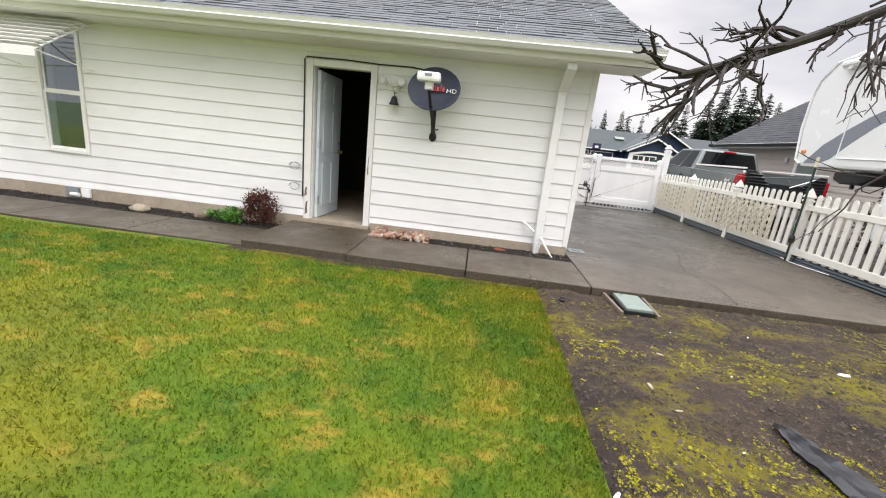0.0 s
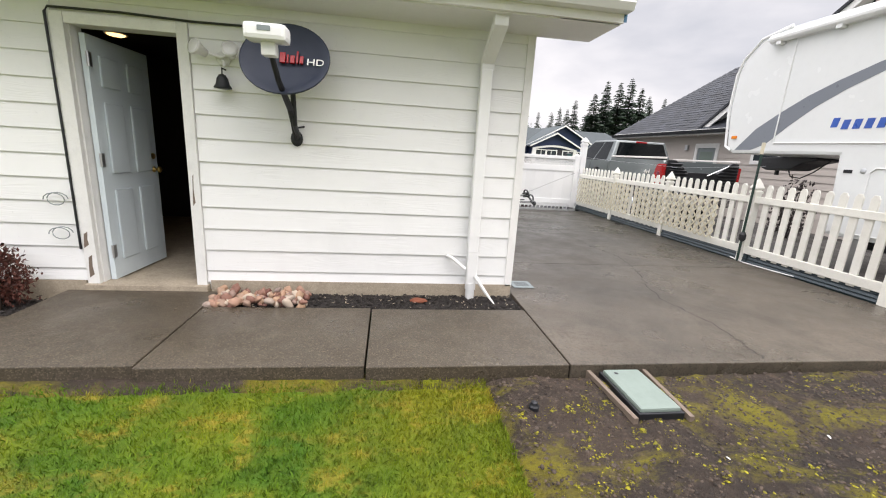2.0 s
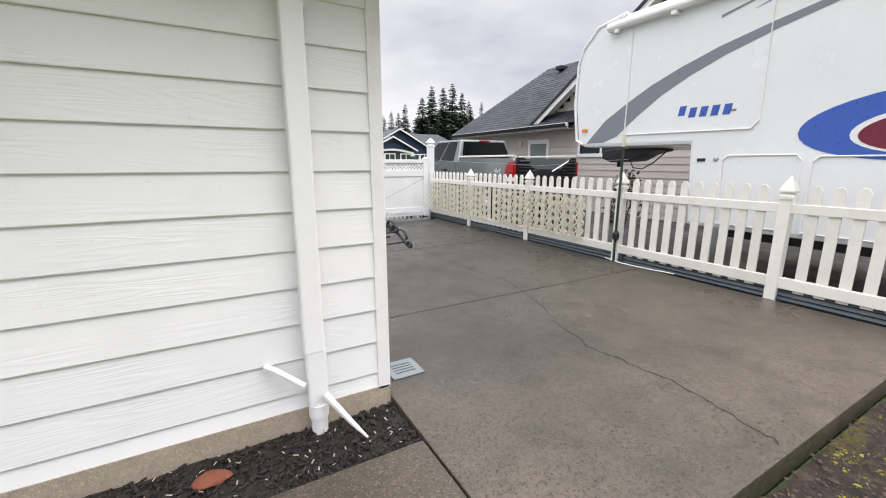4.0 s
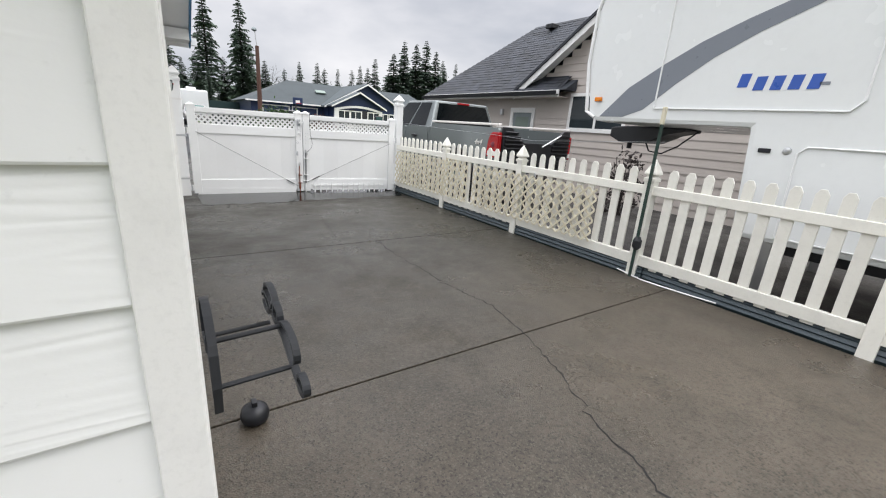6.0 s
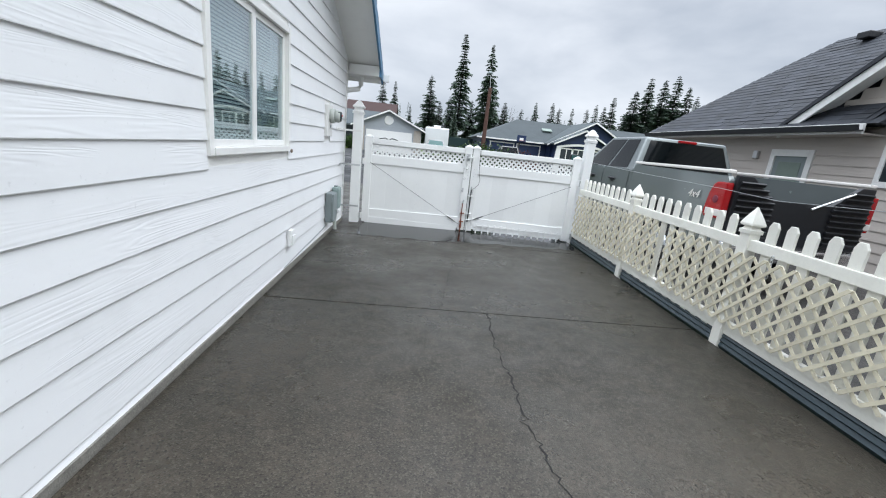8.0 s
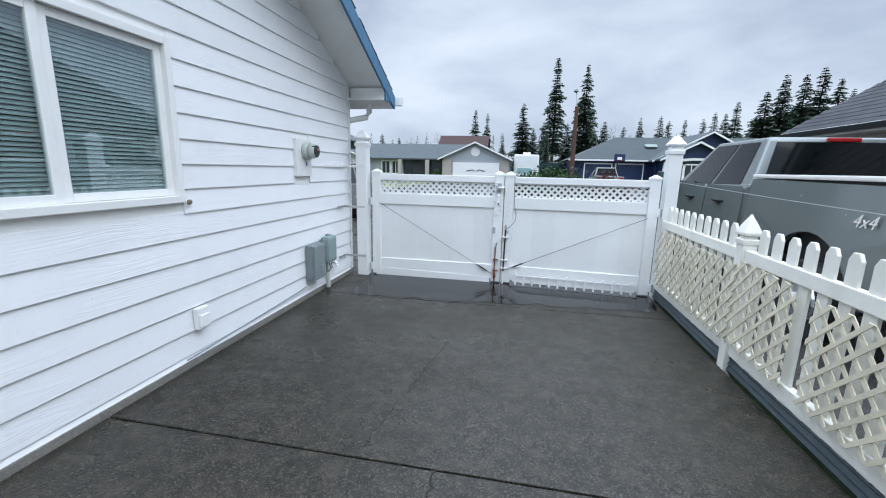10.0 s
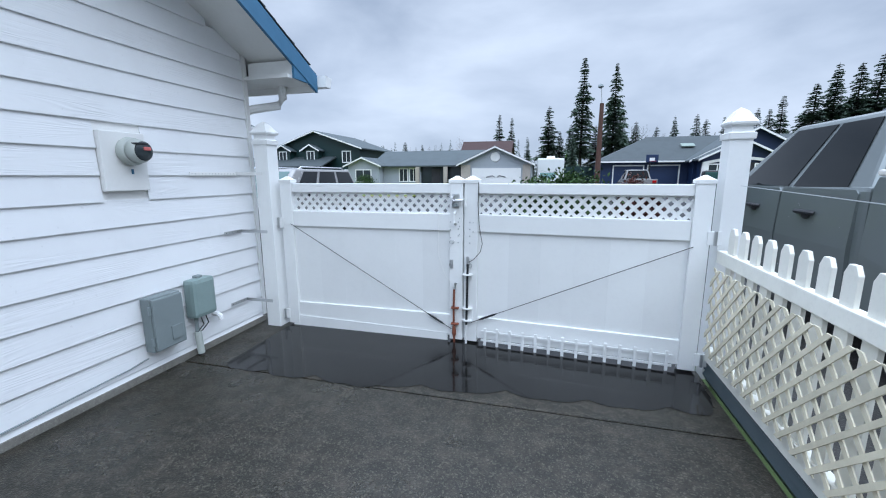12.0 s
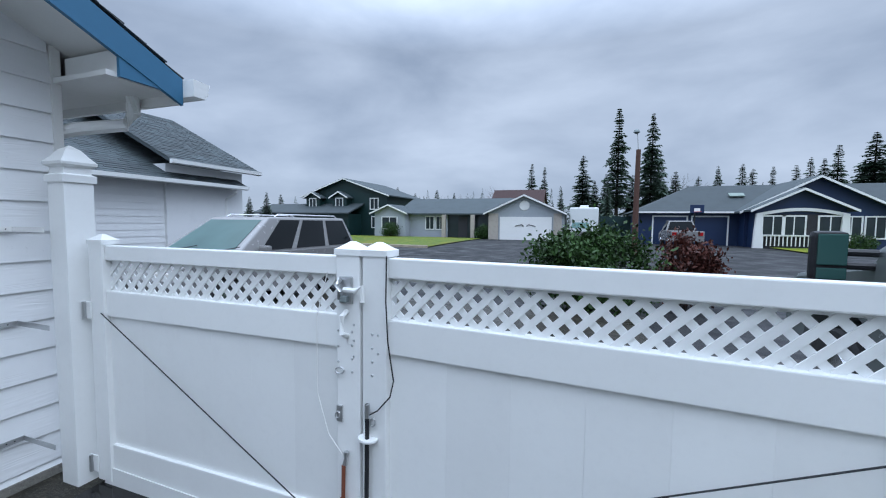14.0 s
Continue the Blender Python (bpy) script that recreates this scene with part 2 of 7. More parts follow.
M["slate"] = plain_mat("slate_blue_vinyl_edging", (0.034, 0.052, 0.062), 0.45, dirt=0.5, scale=4)
M["dark"] = plain_mat("black_plastic", (0.008, 0.009, 0.012), 0.45)
M["iron"] = plain_mat("dark_cast_iron", (0.009, 0.011, 0.014), 0.6)
M["green_metal"] = plain_mat("dark_green_steel", (0.015, 0.04, 0.03), 0.5)
M["navy"] = plain_mat("navy_dish", (0.012, 0.020, 0.042), 0.5, dirt=0.15, spread=0.0)
M["grey_plastic"] = plain_mat("grey_utility_plastic", (0.20, 0.235, 0.24), 0.55, dirt=0.2)
M["meter_grey"] = plain_mat("meter_grey", (0.42, 0.45, 0.42), 0.45)
M["steel"] = plain_mat("galvanised_steel", (0.55, 0.56, 0.57), 0.35, metal=0.9)
M["rust"] = plain_mat("rusty_steel", (0.20, 0.06, 0.03), 0.8, dirt=0.6, scale=30)
M["brass"] = plain_mat("brass", (0.60, 0.42, 0.14), 0.3, metal=1.0)
M["lid"] = plain_mat("green_grey_lid", (0.19, 0.24, 0.21), 0.55, dirt=0.3)
M["wood"] = plain_mat("grey_weathered_wood", (0.17, 0.13, 0.10), 0.8, dirt=0.5)
M["bark"] = plain_mat("dark_wet_bark", (0.035, 0.026, 0.024), 0.7, dirt=0.6, scale=14, bump=0.8)
M["moss_bark"] = plain_mat("mossy_bark", (0.026, 0.023, 0.015), 0.8, dirt=0.6, scale=14, bump=0.8)
M["needles"] = leaf_mat("fir_needles", (0.075, 0.108, 0.080))
M["needles_far"] = leaf_mat("far_fir_needles", (0.075, 0.105, 0.088))
M["moss"] = leaf_mat("yellow_moss", (0.205, 0.185, 0.009), 0.55)
M["clod"] = leaf_mat("soil_crumbs", (0.056, 0.040, 0.029), 0.7)
M["leaves"] = leaf_mat("laurel_leaves", (0.032, 0.070, 0.014), 0.55)
M["leaves_bright"] = leaf_mat("bright_green_leaves", (0.07, 0.20, 0.03), 0.4)
M["russet"] = leaf_mat("russet_twigs", (0.080, 0.026, 0.018), 0.5)
M["rv_white"] = plain_mat("white_fibreglass", (0.74, 0.76, 0.75), 0.22, dirt=0.12, scale=1.2, bump=0.02)
M["rv_grey"] = plain_mat("grey_decal", (0.20, 0.22, 0.25), 0.3, dirt=0.1)
M["rv_blue"] = plain_mat("blue_decal", (0.035, 0.10, 0.40), 0.3, dirt=0.1)
M["rv_red"] = plain_mat("maroon_decal", (0.16, 0.015, 0.035), 0.3, dirt=0.1)
M["truck"] = plain_mat("grey_metallic_paint", (0.215, 0.238, 0.238), 0.2, metal=0.5, dirt=0.02, bump=0.0)
M["silver"] = plain_mat("pewter_metallic_paint", (0.27, 0.265, 0.26), 0.22, metal=0.3, dirt=0.02, bump=0.0)
M["chrome"] = plain_mat("chrome", (0.75, 0.76, 0.78), 0.15, metal=1.0, dirt=0.05)
M["red_lens"] = plain_mat("red_lens", (0.34, 0.006, 0.009), 0.22, dirt=0.2)
M["white_lens"] = plain_mat("clear_lens", (0.75, 0.72, 0.68), 0.12)
M["amber"] = plain_mat("amber_lens", (0.75, 0.22, 0.015), 0.2)
M["tyre"] = plain_mat("tyre_rubber", (0.018, 0.018, 0.019), 0.8)
M["glass"] = glass_mat("window_glass")
M["car_glass"] = dark_glass("tinted_car_glass", (0.004, 0.006, 0.007))
M["green_glass"] = dark_glass("green_tinted_glass", (0.05, 0.11, 0.10))
M["house_glass"] = dark_glass("far_window_glass", (0.035, 0.045, 0.05))
M["blind"] = plain_mat("blind_slats", (0.60, 0.64, 0.63), 0.6, dirt=0.1)
M["navy_siding"] = siding_mat("navy_siding", (0.009, 0.025, 0.078), "x", 0.2)
M["green_siding"] = siding_mat("dark_green_siding", (0.006, 0.026, 0.026), "x", 0.2)
M["grey_siding"] = siding_mat("pale_grey_siding", (0.37, 0.40, 0.43), "x", 0.2)
M["stone_veneer"] = plain_mat("pale_stone_veneer", (0.42, 0.38, 0.33), 0.8, dirt=0.6, scale=6, bump=0.6)
# Room darkness is put into the colour: near black instead of house paint.
M["interior"] = plain_mat("unlit_dark_fill", (0.03, 0.03, 0.035), 0.8)
M["pink"] = plain_mat("pink_paper", (0.55, 0.14, 0.13), 0.7)
M["lamp_glass"] = plain_mat("flood_lamp_glass", (0.62, 0.62, 0.60), 0.15)
M["water"] = Mat("shallow_water", (0.009, 0.0088, 0.0085), 0.09, spec=0.34).m
M["brick"] = plain_mat("river_rock", (0.30, 0.22, 0.16), 0.65, dirt=0.4, scale=12, spread=0.45)
M["plastic_sheet"] = plain_mat("black_plastic_sheet", (0.010, 0.012, 0.015), 0.42, bump=0.3)
lampm = Mat("warm_ceiling_lamp", (1.0, 0.7, 0.35), 0.4)
lampm.p.inputs["Emission Color"].default_value, lampm.p.inputs["Emission Strength"].default_value = (1.0, 0.62, 0.25, 1), 2.5
M["warm_lamp"] = lampm.m


# ---- mesh helpers ----
def link_mesh(name, bm, mat, parent=None, label="", smooth=False):
    me = bpy.data.meshes.new(name)
    bm.normal_update()
    bm.to_mesh(me)
    bm.free()
    me.materials.append(mat)
    if smooth:
        me.polygons.foreach_set("use_smooth", [True] * len(me.polygons))
    ob = new(name, me)
    if parent is not None:
        ob.parent = parent
    if label:
        ob["label"] = label
    return ob


def part(name, bm, material, parent, label="", smooth=False):
    return link_mesh(name, bm, M[material], parent, label, smooth)


def raw(name, verts, faces, material, parent=None, label=""):
    me = bpy.data.meshes.new(name)
    me.from_pydata([tuple(v) for v in verts], [], faces)
    me.materials.append(M[material])
    me.update()
    ob = new(name, me)
    if parent is not None:
        ob.parent = parent
    if label:
        ob["label"] = label
    return ob


def thing(name, x, y, z, label, category, group="", kind="", turn=0):
    e = new(name)
    e.matrix_world = pose(x, y, z, 0, 0, turn)
    e.empty_display_size = 0.1
    return tagged(e, label, category, group, kind)


def box(x0, x1, y0, y1, z0, z1, bevel=0.0, bm=None, m=None):
    own = bmesh.new() if bm is None else bm
    co = [(x, y, z) for z in (z0, z1) for y in (y0, y1) for x in (x0, x1)]
    v = [own.verts.new(m @ Vector(c) if m else c) for c in co]
    fs = [own.faces.new([v[i] for i in f]) for f in ((0, 2, 3, 1), (4, 5, 7, 6), (0, 1, 5, 4), (2, 6, 7, 3), (0, 4, 6, 2), (1, 3, 7, 5))]
    if bevel:
        es = {e for f in fs for e in f.edges}
        bmesh.ops.bevel(own, geom=list(es), offset=bevel, segments=2, affect="EDGES", profile=0.6)
    return own


def prism(points, a0, a1, axis="x", bevel=0.0, bm=None):
    """An outline in a plane, drawn out along an axis. Points are the other two coordinates, in the order x, y, z."""
    own = bmesh.new() if bm is None else bm
    put = {"x": lambda p, a: (a, p[0], p[1]), "y": lambda p, a: (p[0], a, p[1]), "z": lambda p, a: (p[0], p[1], a)}[axis]
    lo, hi = [own.verts.new(put(p, a0)) for p in points], [own.verts.new(put(p, a1)) for p in points]
    n = len(points)
    fs = [own.faces.new(lo[::-1]), own.faces.new(hi)] + [own.faces.new((lo[i], lo[(i + 1) % n], hi[(i + 1) % n], hi[i])) for i in range(n)]
    bmesh.ops.recalc_face_normals(own, faces=fs)
    if bevel:
        bmesh.ops.bevel(own, geom=list({e for f in fs for e in f.edges}), offset=bevel, segments=2, affect="EDGES", profile=0.6)
    return own


def tube(points, radius, sides=8, bm=None, caps=True):
    """A round bar along points; radius is one number or one for each point."""
    own = bmesh.new() if bm is None else bm
    pts = [Vector(p) for p in points]
    rad = radius if isinstance(radius, (list, tuple)) else [radius] * len(pts)
    rings, up = [], Vector((0.13, 0.21, 0.97)).normalized()
    for i, p in enumerate(pts):
        d = (pts[min(i + 1, len(pts) - 1)] - pts[max(i - 1, 0)]).normalized()
        s = d.cross(up)
        s = (s if s.length > 1e-3 else d.cross(Vector((1, 0, 0)))).normalized()
        u = s.cross(d)
        rings.append([own.verts.new(p + (s * math.cos(a) + u * math.sin(a)) * rad[i]) for a in (2 * math.pi * k / sides for k in range(sides))])
    for a, b in zip(rings, rings[1:]):
        for k in range(sides):
            own.faces.new((a[k], a[(k + 1) % sides], b[(k + 1) % sides], b[k]))
    if caps:
        own.faces.new(rings[0])
        own.faces.new(rings[-1][::-1])
    bmesh.ops.recalc_face_normals(own, faces=own.faces[:])
    return own


def lathe(profile, segments=16, bm=None, m=None):
    """A turned body about z: (radius, height) pairs."""
    own = bmesh.new() if bm is None else bm
    rings = []
    for r, z in profile:
        ring = []
        for k in range(segments):
            a = 2 * math.pi * k / segments
            c = Vector((r * math.cos(a), r * math.sin(a), z))
            ring.append(own.verts.new(m @ c if m else c))
        rings.append(ring)
    for a, b in zip(rings, rings[1:]):
        for k in range(segments):
            own.faces.new((a[k], a[(k + 1) % segments], b[(k + 1) % segments], b[k]))
    own.faces.new(rings[0][::-1])
    own.faces.new(rings[-1])
    return own


def square_lathe(profile, bm=None, m=None):
    """Like lathe, but square in plan: (half width, height) pairs."""
    return lathe([(r * math.sqrt(2), z) for r, z in profile], 4, bm, (m or Matrix()) @ pose(0, 0, 0, 0, 0, 45))


def structure(ob, label, category):
    return tagged(ob, label, category, kind="structure")


# ---- ground ----
def smooth01(v):
    v = min(max(v, 0.0), 1.0)
    return v * v * (3 - 2 * v)


def ground_z(x, y):
    return -0.16 + 0.24 * smooth01((y - 20) / 22)


def grid(name, xs, ys, height, material):
    verts = [(x, y, height(x, y)) for y in ys for x in xs]
    n = len(xs)
    faces = [(j * n + i, j * n + i + 1, (j + 1) * n + i + 1, (j + 1) * n + i) for j in range(len(ys) - 1) for i in range(n - 1)]
    return raw(name, verts, faces, material)


far = [-900, -400, -150, -80]
structure(grid("ground", far + [-60 + 4 * i for i in range(31)] + [80, 150, 400, 900], [-900, -300, -60, -30] + [-20 + 4 * i for i in range(31)] + [150, 400, 900], ground_z, "field"), "flat wet grassy ground reaching the horizon", "ground")
structure(grid("road", [-60 + 4 * i for i in range(41)], [17.5 + 2.5 * i for i in range(14)], lambda x, y: ground_z(x, y) + 0.05, "asphalt"), "wide wet dark asphalt street and turning circle", "road")
structure(grid("ground_side", [5.62, 7, 9, 11, 14], [-16, -8, 0, 6, 12, 17.5], lambda x, y: -0.07, "gravel"), "old dark asphalt parking strip beside fence", "driveway")


def lawn_h(x, y):
    return -0.092 + 0.02 * noise.noise((x * 0.5, y * 0.5, 0))


def edge_x(y):
    return 0.83 + 0.05 * noise.noise((0, y * 1.3, 4)) + 0.012 * (y - 2.5)


def dirt_h(x, y):
    return -0.066 - 0.06 * smooth01((0.98 - x) / 0.2) + 0.022 * noise.noise((x * 1.1, y * 1.1, 3)) + 0.024 * noise.noise((x * 5, y * 5, 1)) + 0.014 * noise.noise((x * 17, y * 17, 9))


xs = [-24 + 0.8 * i for i in range(31)] + [0.5, 0.83]
ob = grid("lawn", xs, [-14 + 0.6 * i for i in range(30)] + [4.0, 4.27], lambda x, y: lawn_h(x, y), "lawn")
structure(ob, "mown green lawn with yellow dry patches", "lawn")
xs = [0.70 + 0.06 * i for i in range(82)]
ys = [-14, -10, -6, -3, -1] + [0 + 0.06 * i for i in range(70)]
structure(grid("bare_ground", xs, ys, dirt_h, "dirt"), "bare dark soil patched with yellow-green moss", "soil")


def blades(name, count, spots, material, tall, wide, label, category):
    """Small upright blades of grass, three-sided, scattered by a rule."""
    rng = np.random.default_rng(5)
    p = np.array([spots(rng) for _ in range(count)])
    n = len(p)
    a = rng.uniform(0, 6.283, n)
    h = tall * rng.uniform(0.5, 1.25, n)
    w = wide * rng.uniform(0.7, 1.4, n)
    lean = rng.normal(0, 0.45, (n, 2)) * h[:, None]
    d = np.stack([np.cos(a), np.sin(a)], 1) * w[:, None]
    v = np.zeros((n, 4, 3))
    v[:, 0, :2], v[:, 1, :2] = p[:, :2] - d, p[:, :2] + d
    v[:, 0, 2] = v[:, 1, 2] = p[:, 2]
    v[:, 2, :2], v[:, 2, 2] = p[:, :2] + lean * 0.45 + d * 0.6, p[:, 2] + h * 0.62
    v[:, 3, :2], v[:, 3, 2] = p[:, :2] + lean, p[:, 2] + h
    me = bpy.data.meshes.new(name)
    i = np.arange(n) * 4
    f = np.stack([i, i + 1, i + 2, i, i + 2, i + 3], 1).reshape(-1, 3)
    me.from_pydata(v.reshape(-1, 3).tolist(), [], f.tolist())
    me.materials.append(M[material])
    return tagged(new(name, me), label, category, kind="stuff")


def lawn_spot(rng):
    y = 0.3 + (3.80 + 0.1 * rng.random()) * rng.random() ** 0.8
    x = edge_x(y) - 8.2 * rng.random() ** 1.35
    return x, y, lawn_h(x, y) - 0.005


blades("lawn_grass", 150000, lawn_spot, "blade", 0.029, 0.0034, "short mown lawn grass, green and straw yellow", "grass")


def moss_spot(rng):
    while True:
        x, y = rng.uniform(0.9, 5.3), rng.uniform(0.8, 4.1)
        if noise.noise((x * 0.8, y * 1.5, 7)) + 0.55 * noise.noise((x * 3.0, y * 3.6, 2)) + 0.3 * noise.noise((x * 11, y * 11, 5)) + 0.16 * rng.normal() > 0.24:
            return x, y, dirt_h(x, y) - 0.003


def soil_spot(rng):
    x, y = rng.uniform(0.74, 5.3), rng.uniform(0.8, 4.15)
    return x, y, dirt_h(x, y)


def lumps(name, count, spots, material, small, large, flat, rounded, label, category):
    """Many small uneven lumps, each a dome of two rings and a crown."""
    rng = np.random.default_rng(8)
    p = np.array([spots(rng) for _ in range(count)])
    r = small + (large - small) * rng.random(count) ** 3
    a = np.arange(6) * 1.0472 + rng.uniform(0, 6.283, count)[:, None]
    v = np.zeros((count, 13, 3))
    for k, (wide, high) in enumerate(((1.0, -0.35), (0.8, 0.6))):
        s = r[:, None] * wide * rng.uniform(0.7, 1.3, (count, 6))
        v[:, k * 6:k * 6 + 6, 0] = p[:, :1] + s * np.cos(a + 0.5 * k)
        v[:, k * 6:k * 6 + 6, 1] = p[:, 1:2] + s * np.sin(a + 0.5 * k)
        v[:, k * 6:k * 6 + 6, 2] = p[:, 2:] + r[:, None] * flat * high * rng.uniform(0.6, 1.4, (count, 6))
    v[:, 12] = p
    v[:, 12, 2] += r * flat
    f = []
    for i in range(6):
        j = (i + 1) % 6
        f += [(i, j, 6 + i), (j, 6 + j, 6 + i), (6 + i, 6 + j, 12)]
    faces = (np.array(f)[None] + (np.arange(count) * 13)[:, None, None]).reshape(-1, 3)
    me = bpy.data.meshes.new(name)
    me.from_pydata(v.reshape(-1, 3).tolist(), [], faces.tolist())
    me.materials.append(M[material])
    if rounded:
        me.polygons.foreach_set("use_smooth", [True] * len(me.polygons))
    return tagged(new(name, me), label, category, kind="stuff")


lumps("soil_clods", 34000, soil_spot, "clod", 0.002, 0.012, 0.55, True, "loose crumbs and clods of dark wet soil", "soil")
lumps("moss_cushions", 60000, moss_spot, "moss", 0.003, 0.011, 0.35, True, "low yellow-green moss cushions on soil", "moss")
blades("seedlings", 22000, moss_spot, "moss", 0.010, 0.003, "sparse yellow-green seedlings among moss", "moss")

structure(grid("soil_edge", [-2.6 + 0.07 * i for i in range(50)], [3.98 + 0.035 * i for i in range(9)], lambda x, y: lawn_h(x, y) + 0.004 + 0.012 * noise.noise((x * 9, y * 9, 2)) - 0.03 * smooth01((4.1 - y) / 0.1), "dirt"), "dark strip of bare soil along slab edge", "soil")

# ---- paving ----
pavement = structure(link_mesh("pavement", box(1.44, 5.44, 4.19, 19.0, -0.30, -0.03), M["crack"]), "concrete paving round the house", "pavement")


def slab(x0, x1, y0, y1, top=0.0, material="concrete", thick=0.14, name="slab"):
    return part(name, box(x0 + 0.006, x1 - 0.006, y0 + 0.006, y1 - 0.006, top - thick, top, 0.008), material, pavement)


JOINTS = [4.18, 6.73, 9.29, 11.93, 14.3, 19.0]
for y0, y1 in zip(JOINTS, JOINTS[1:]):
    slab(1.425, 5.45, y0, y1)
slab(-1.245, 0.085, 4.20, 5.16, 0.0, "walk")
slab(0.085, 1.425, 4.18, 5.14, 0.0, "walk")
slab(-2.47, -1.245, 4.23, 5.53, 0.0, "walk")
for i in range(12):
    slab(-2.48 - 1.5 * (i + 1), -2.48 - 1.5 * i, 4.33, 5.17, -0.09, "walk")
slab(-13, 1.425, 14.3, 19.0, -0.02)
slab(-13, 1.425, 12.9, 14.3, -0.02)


def crack_line(points, width, seed):
    rng = random.Random(seed)
    verts, faces, side = [], [], []
    pts = []
    for (ax, ay), (bx, by) in zip(points, points[1:]):
        n = max(2, int(math.hypot(bx - ax, by - ay) / 0.035))
        pts += [(ax + (bx - ax) * i / n + rng.gauss(0, 0.010), ay + (by - ay) * i / n + rng.gauss(0, 0.008)) for i in range(n)]
    for k, (x, y) in enumerate(pts):
        w = width * rng.uniform(0.35, 1.3)
        verts += [(x - w, y, 0.0015), (x + w, y, 0.0015)]
        if k:
            faces.append((2 * k - 2, 2 * k - 1, 2 * k + 1, 2 * k))
    return raw("crack", verts, faces, "crack", pavement, "dark jagged crack in concrete")


crack_line([(3.45, 9.28), (3.42, 8.76), (3.44, 8.3), (3.44, 7.8), (3.53, 7.2), (3.44, 6.73), (3.27, 6.25), (3.09, 5.88), (2.98, 5.46), (3.04, 4.8), (2.94, 4.2)], 0.006, 3)
crack_line([(3.01, 9.32), (3.09, 9.86), (3.17, 10.45), (3.24, 10.9)], 0.003, 4)
crack_line([(3.9, 14.2), (3.6, 13.2), (3.5, 12.4), (3.3, 11.93)], 0.003, 5)

for k, (x0, x1) in enumerate(((-1.25, 1.44), (-20.5, -2.47))):
    zt = -0.02 if k == 0 else -0.09
    ob = grid("planting_bed", [x0 + (x1 - x0) * i / 60 for i in range(61)], [5.13 + 0.055 * i for i in range(9)], lambda x, y: zt + 0.02 * noise.noise((x * 6, y * 6, 2)) - 0.015, "mulch")
    structure(ob, "narrow bed of black mulch along the house wall", "flower bed")

# shallow water with a scalloped edge before the gate
rim = [(1.80, 11.86), (2.0, 11.80), (2.2, 11.84), (2.4, 11.78), (2.62, 11.86), (2.9, 11.80), (3.15, 11.84), (3.45, 11.93), (3.74, 11.90), (4.05, 12.0), (4.32, 11.95), (4.6, 12.02), (4.86, 11.98), (5.1, 12.06), (5.34, 12.02), (5.42, 12.3)]
fine = []
for (ax, ay), (bx, by) in zip(rim, rim[1:]):
    for i in range(8):
        u = i / 8
        fine.append((ax + (bx - ax) * u, ay + 0.13 + (by - ay) * u - 0.035 * math.sin(math.pi * u) + 0.008 * noise.noise((ax + u, 3, 3))))
water_verts = [(x, y, 0.003) for x, y in fine] + [(1.78 + (5.40 - 1.78) * i / (len(fine) - 1), 13.4, 0.003) for i in range(len(fine))]
n = len(fine)
structure(raw("water", water_verts, [(i, i + 1, n + i + 1, n + i) for i in range(n - 1)], "water"), "thin sheet of rain water on concrete", "puddle")

# ---- house ----
SY, EX, NY, WX, RIDGE_Y, RIDGE_Z, SLOPE = 5.56, 1.414, 12.95, -12.0, 9.2, 4.42, 0.472


def roof_under(y):
    return RIDGE_Z - SLOPE * abs(y - RIDGE_Y) - 0.10


def wall_with_hole(name, length, height_fn, holes, place):
    """A wall 0.14 thick, in upright strips, with rectangular openings through it. place maps (s, d, z) to the world."""
    bm = bmesh.new()
    cuts = sorted({length[0], length[1], *[h[0] for h in holes], *[h[1] for h in holes], *([RIDGE_Y] if height_fn is roof_under else [])})
    for a, b in zip(cuts, cuts[1:]):
        spans, z = [], 0.0
        for h in sorted((h for h in holes if h[0] <= a and h[1] >= b), key=lambda h: h[2]):
            spans.append((z, z, h[2], h[2]))
            z = h[3]
        spans.append((z, z, height_fn(a), height_fn(b)))
        for za0, zb0, za1, zb1 in spans:
            if za1 - za0 < 0.01 and zb1 - zb0 < 0.01:
                continue
            v = [bm.verts.new(place(s, d, zz)) for d in (0, 0.14) for s, zz in ((a, za0), (b, zb0), (b, zb1), (a, za1))]
            for f in ((0, 1, 2, 3), (7, 6, 5, 4), (0, 4, 5, 1), (1, 5, 6, 2), (2, 6, 7, 3), (3, 7, 4, 0)):
                bm.faces.new([v[i] for i in f])
    bmesh.ops.recalc_face_normals(bm, faces=bm.faces[:])
    return bm


DOOR = (-2.24, -1.44, 0.0, 2.09)
WIN_S = (-6.16, -5.58, 0.62, 2.20)
WIN_E = (8.555, 9.985, 1.285, 2.28)
wall_s = structure(link_mesh("wall_south", wall_with_hole("s", (WX, EX - 0.02), lambda s: 2.45, [DOOR, WIN_S], lambda s, d, z: (s, SY + 0.02 + d, z)), M["white"]), "white lap-sided house wall with doorway", "wall")
wall_e = structure(link_mesh("wall_east", wall_with_hole("e", (SY + 0.16, NY - 0.02), roof_under, [WIN_E], lambda s, d, z: (EX - 0.02 - d, s, z)), M["white"]), "white lap-sided gable wall with slider window", "wall")
wall_n = structure(link_mesh("wall_north", box(WX, EX - 0.16, NY - 0.16, NY - 0.02, 0, 2.45), M["white"]), "white house wall facing the street", "wall")
wall_w = structure(link_mesh("wall_west", wall_with_hole("w", (SY + 0.16, NY - 0.16), roof_under, [], lambda s, d, z: (WX + d, s, z)), M["white"]), "plain far end wall of house", "wall")
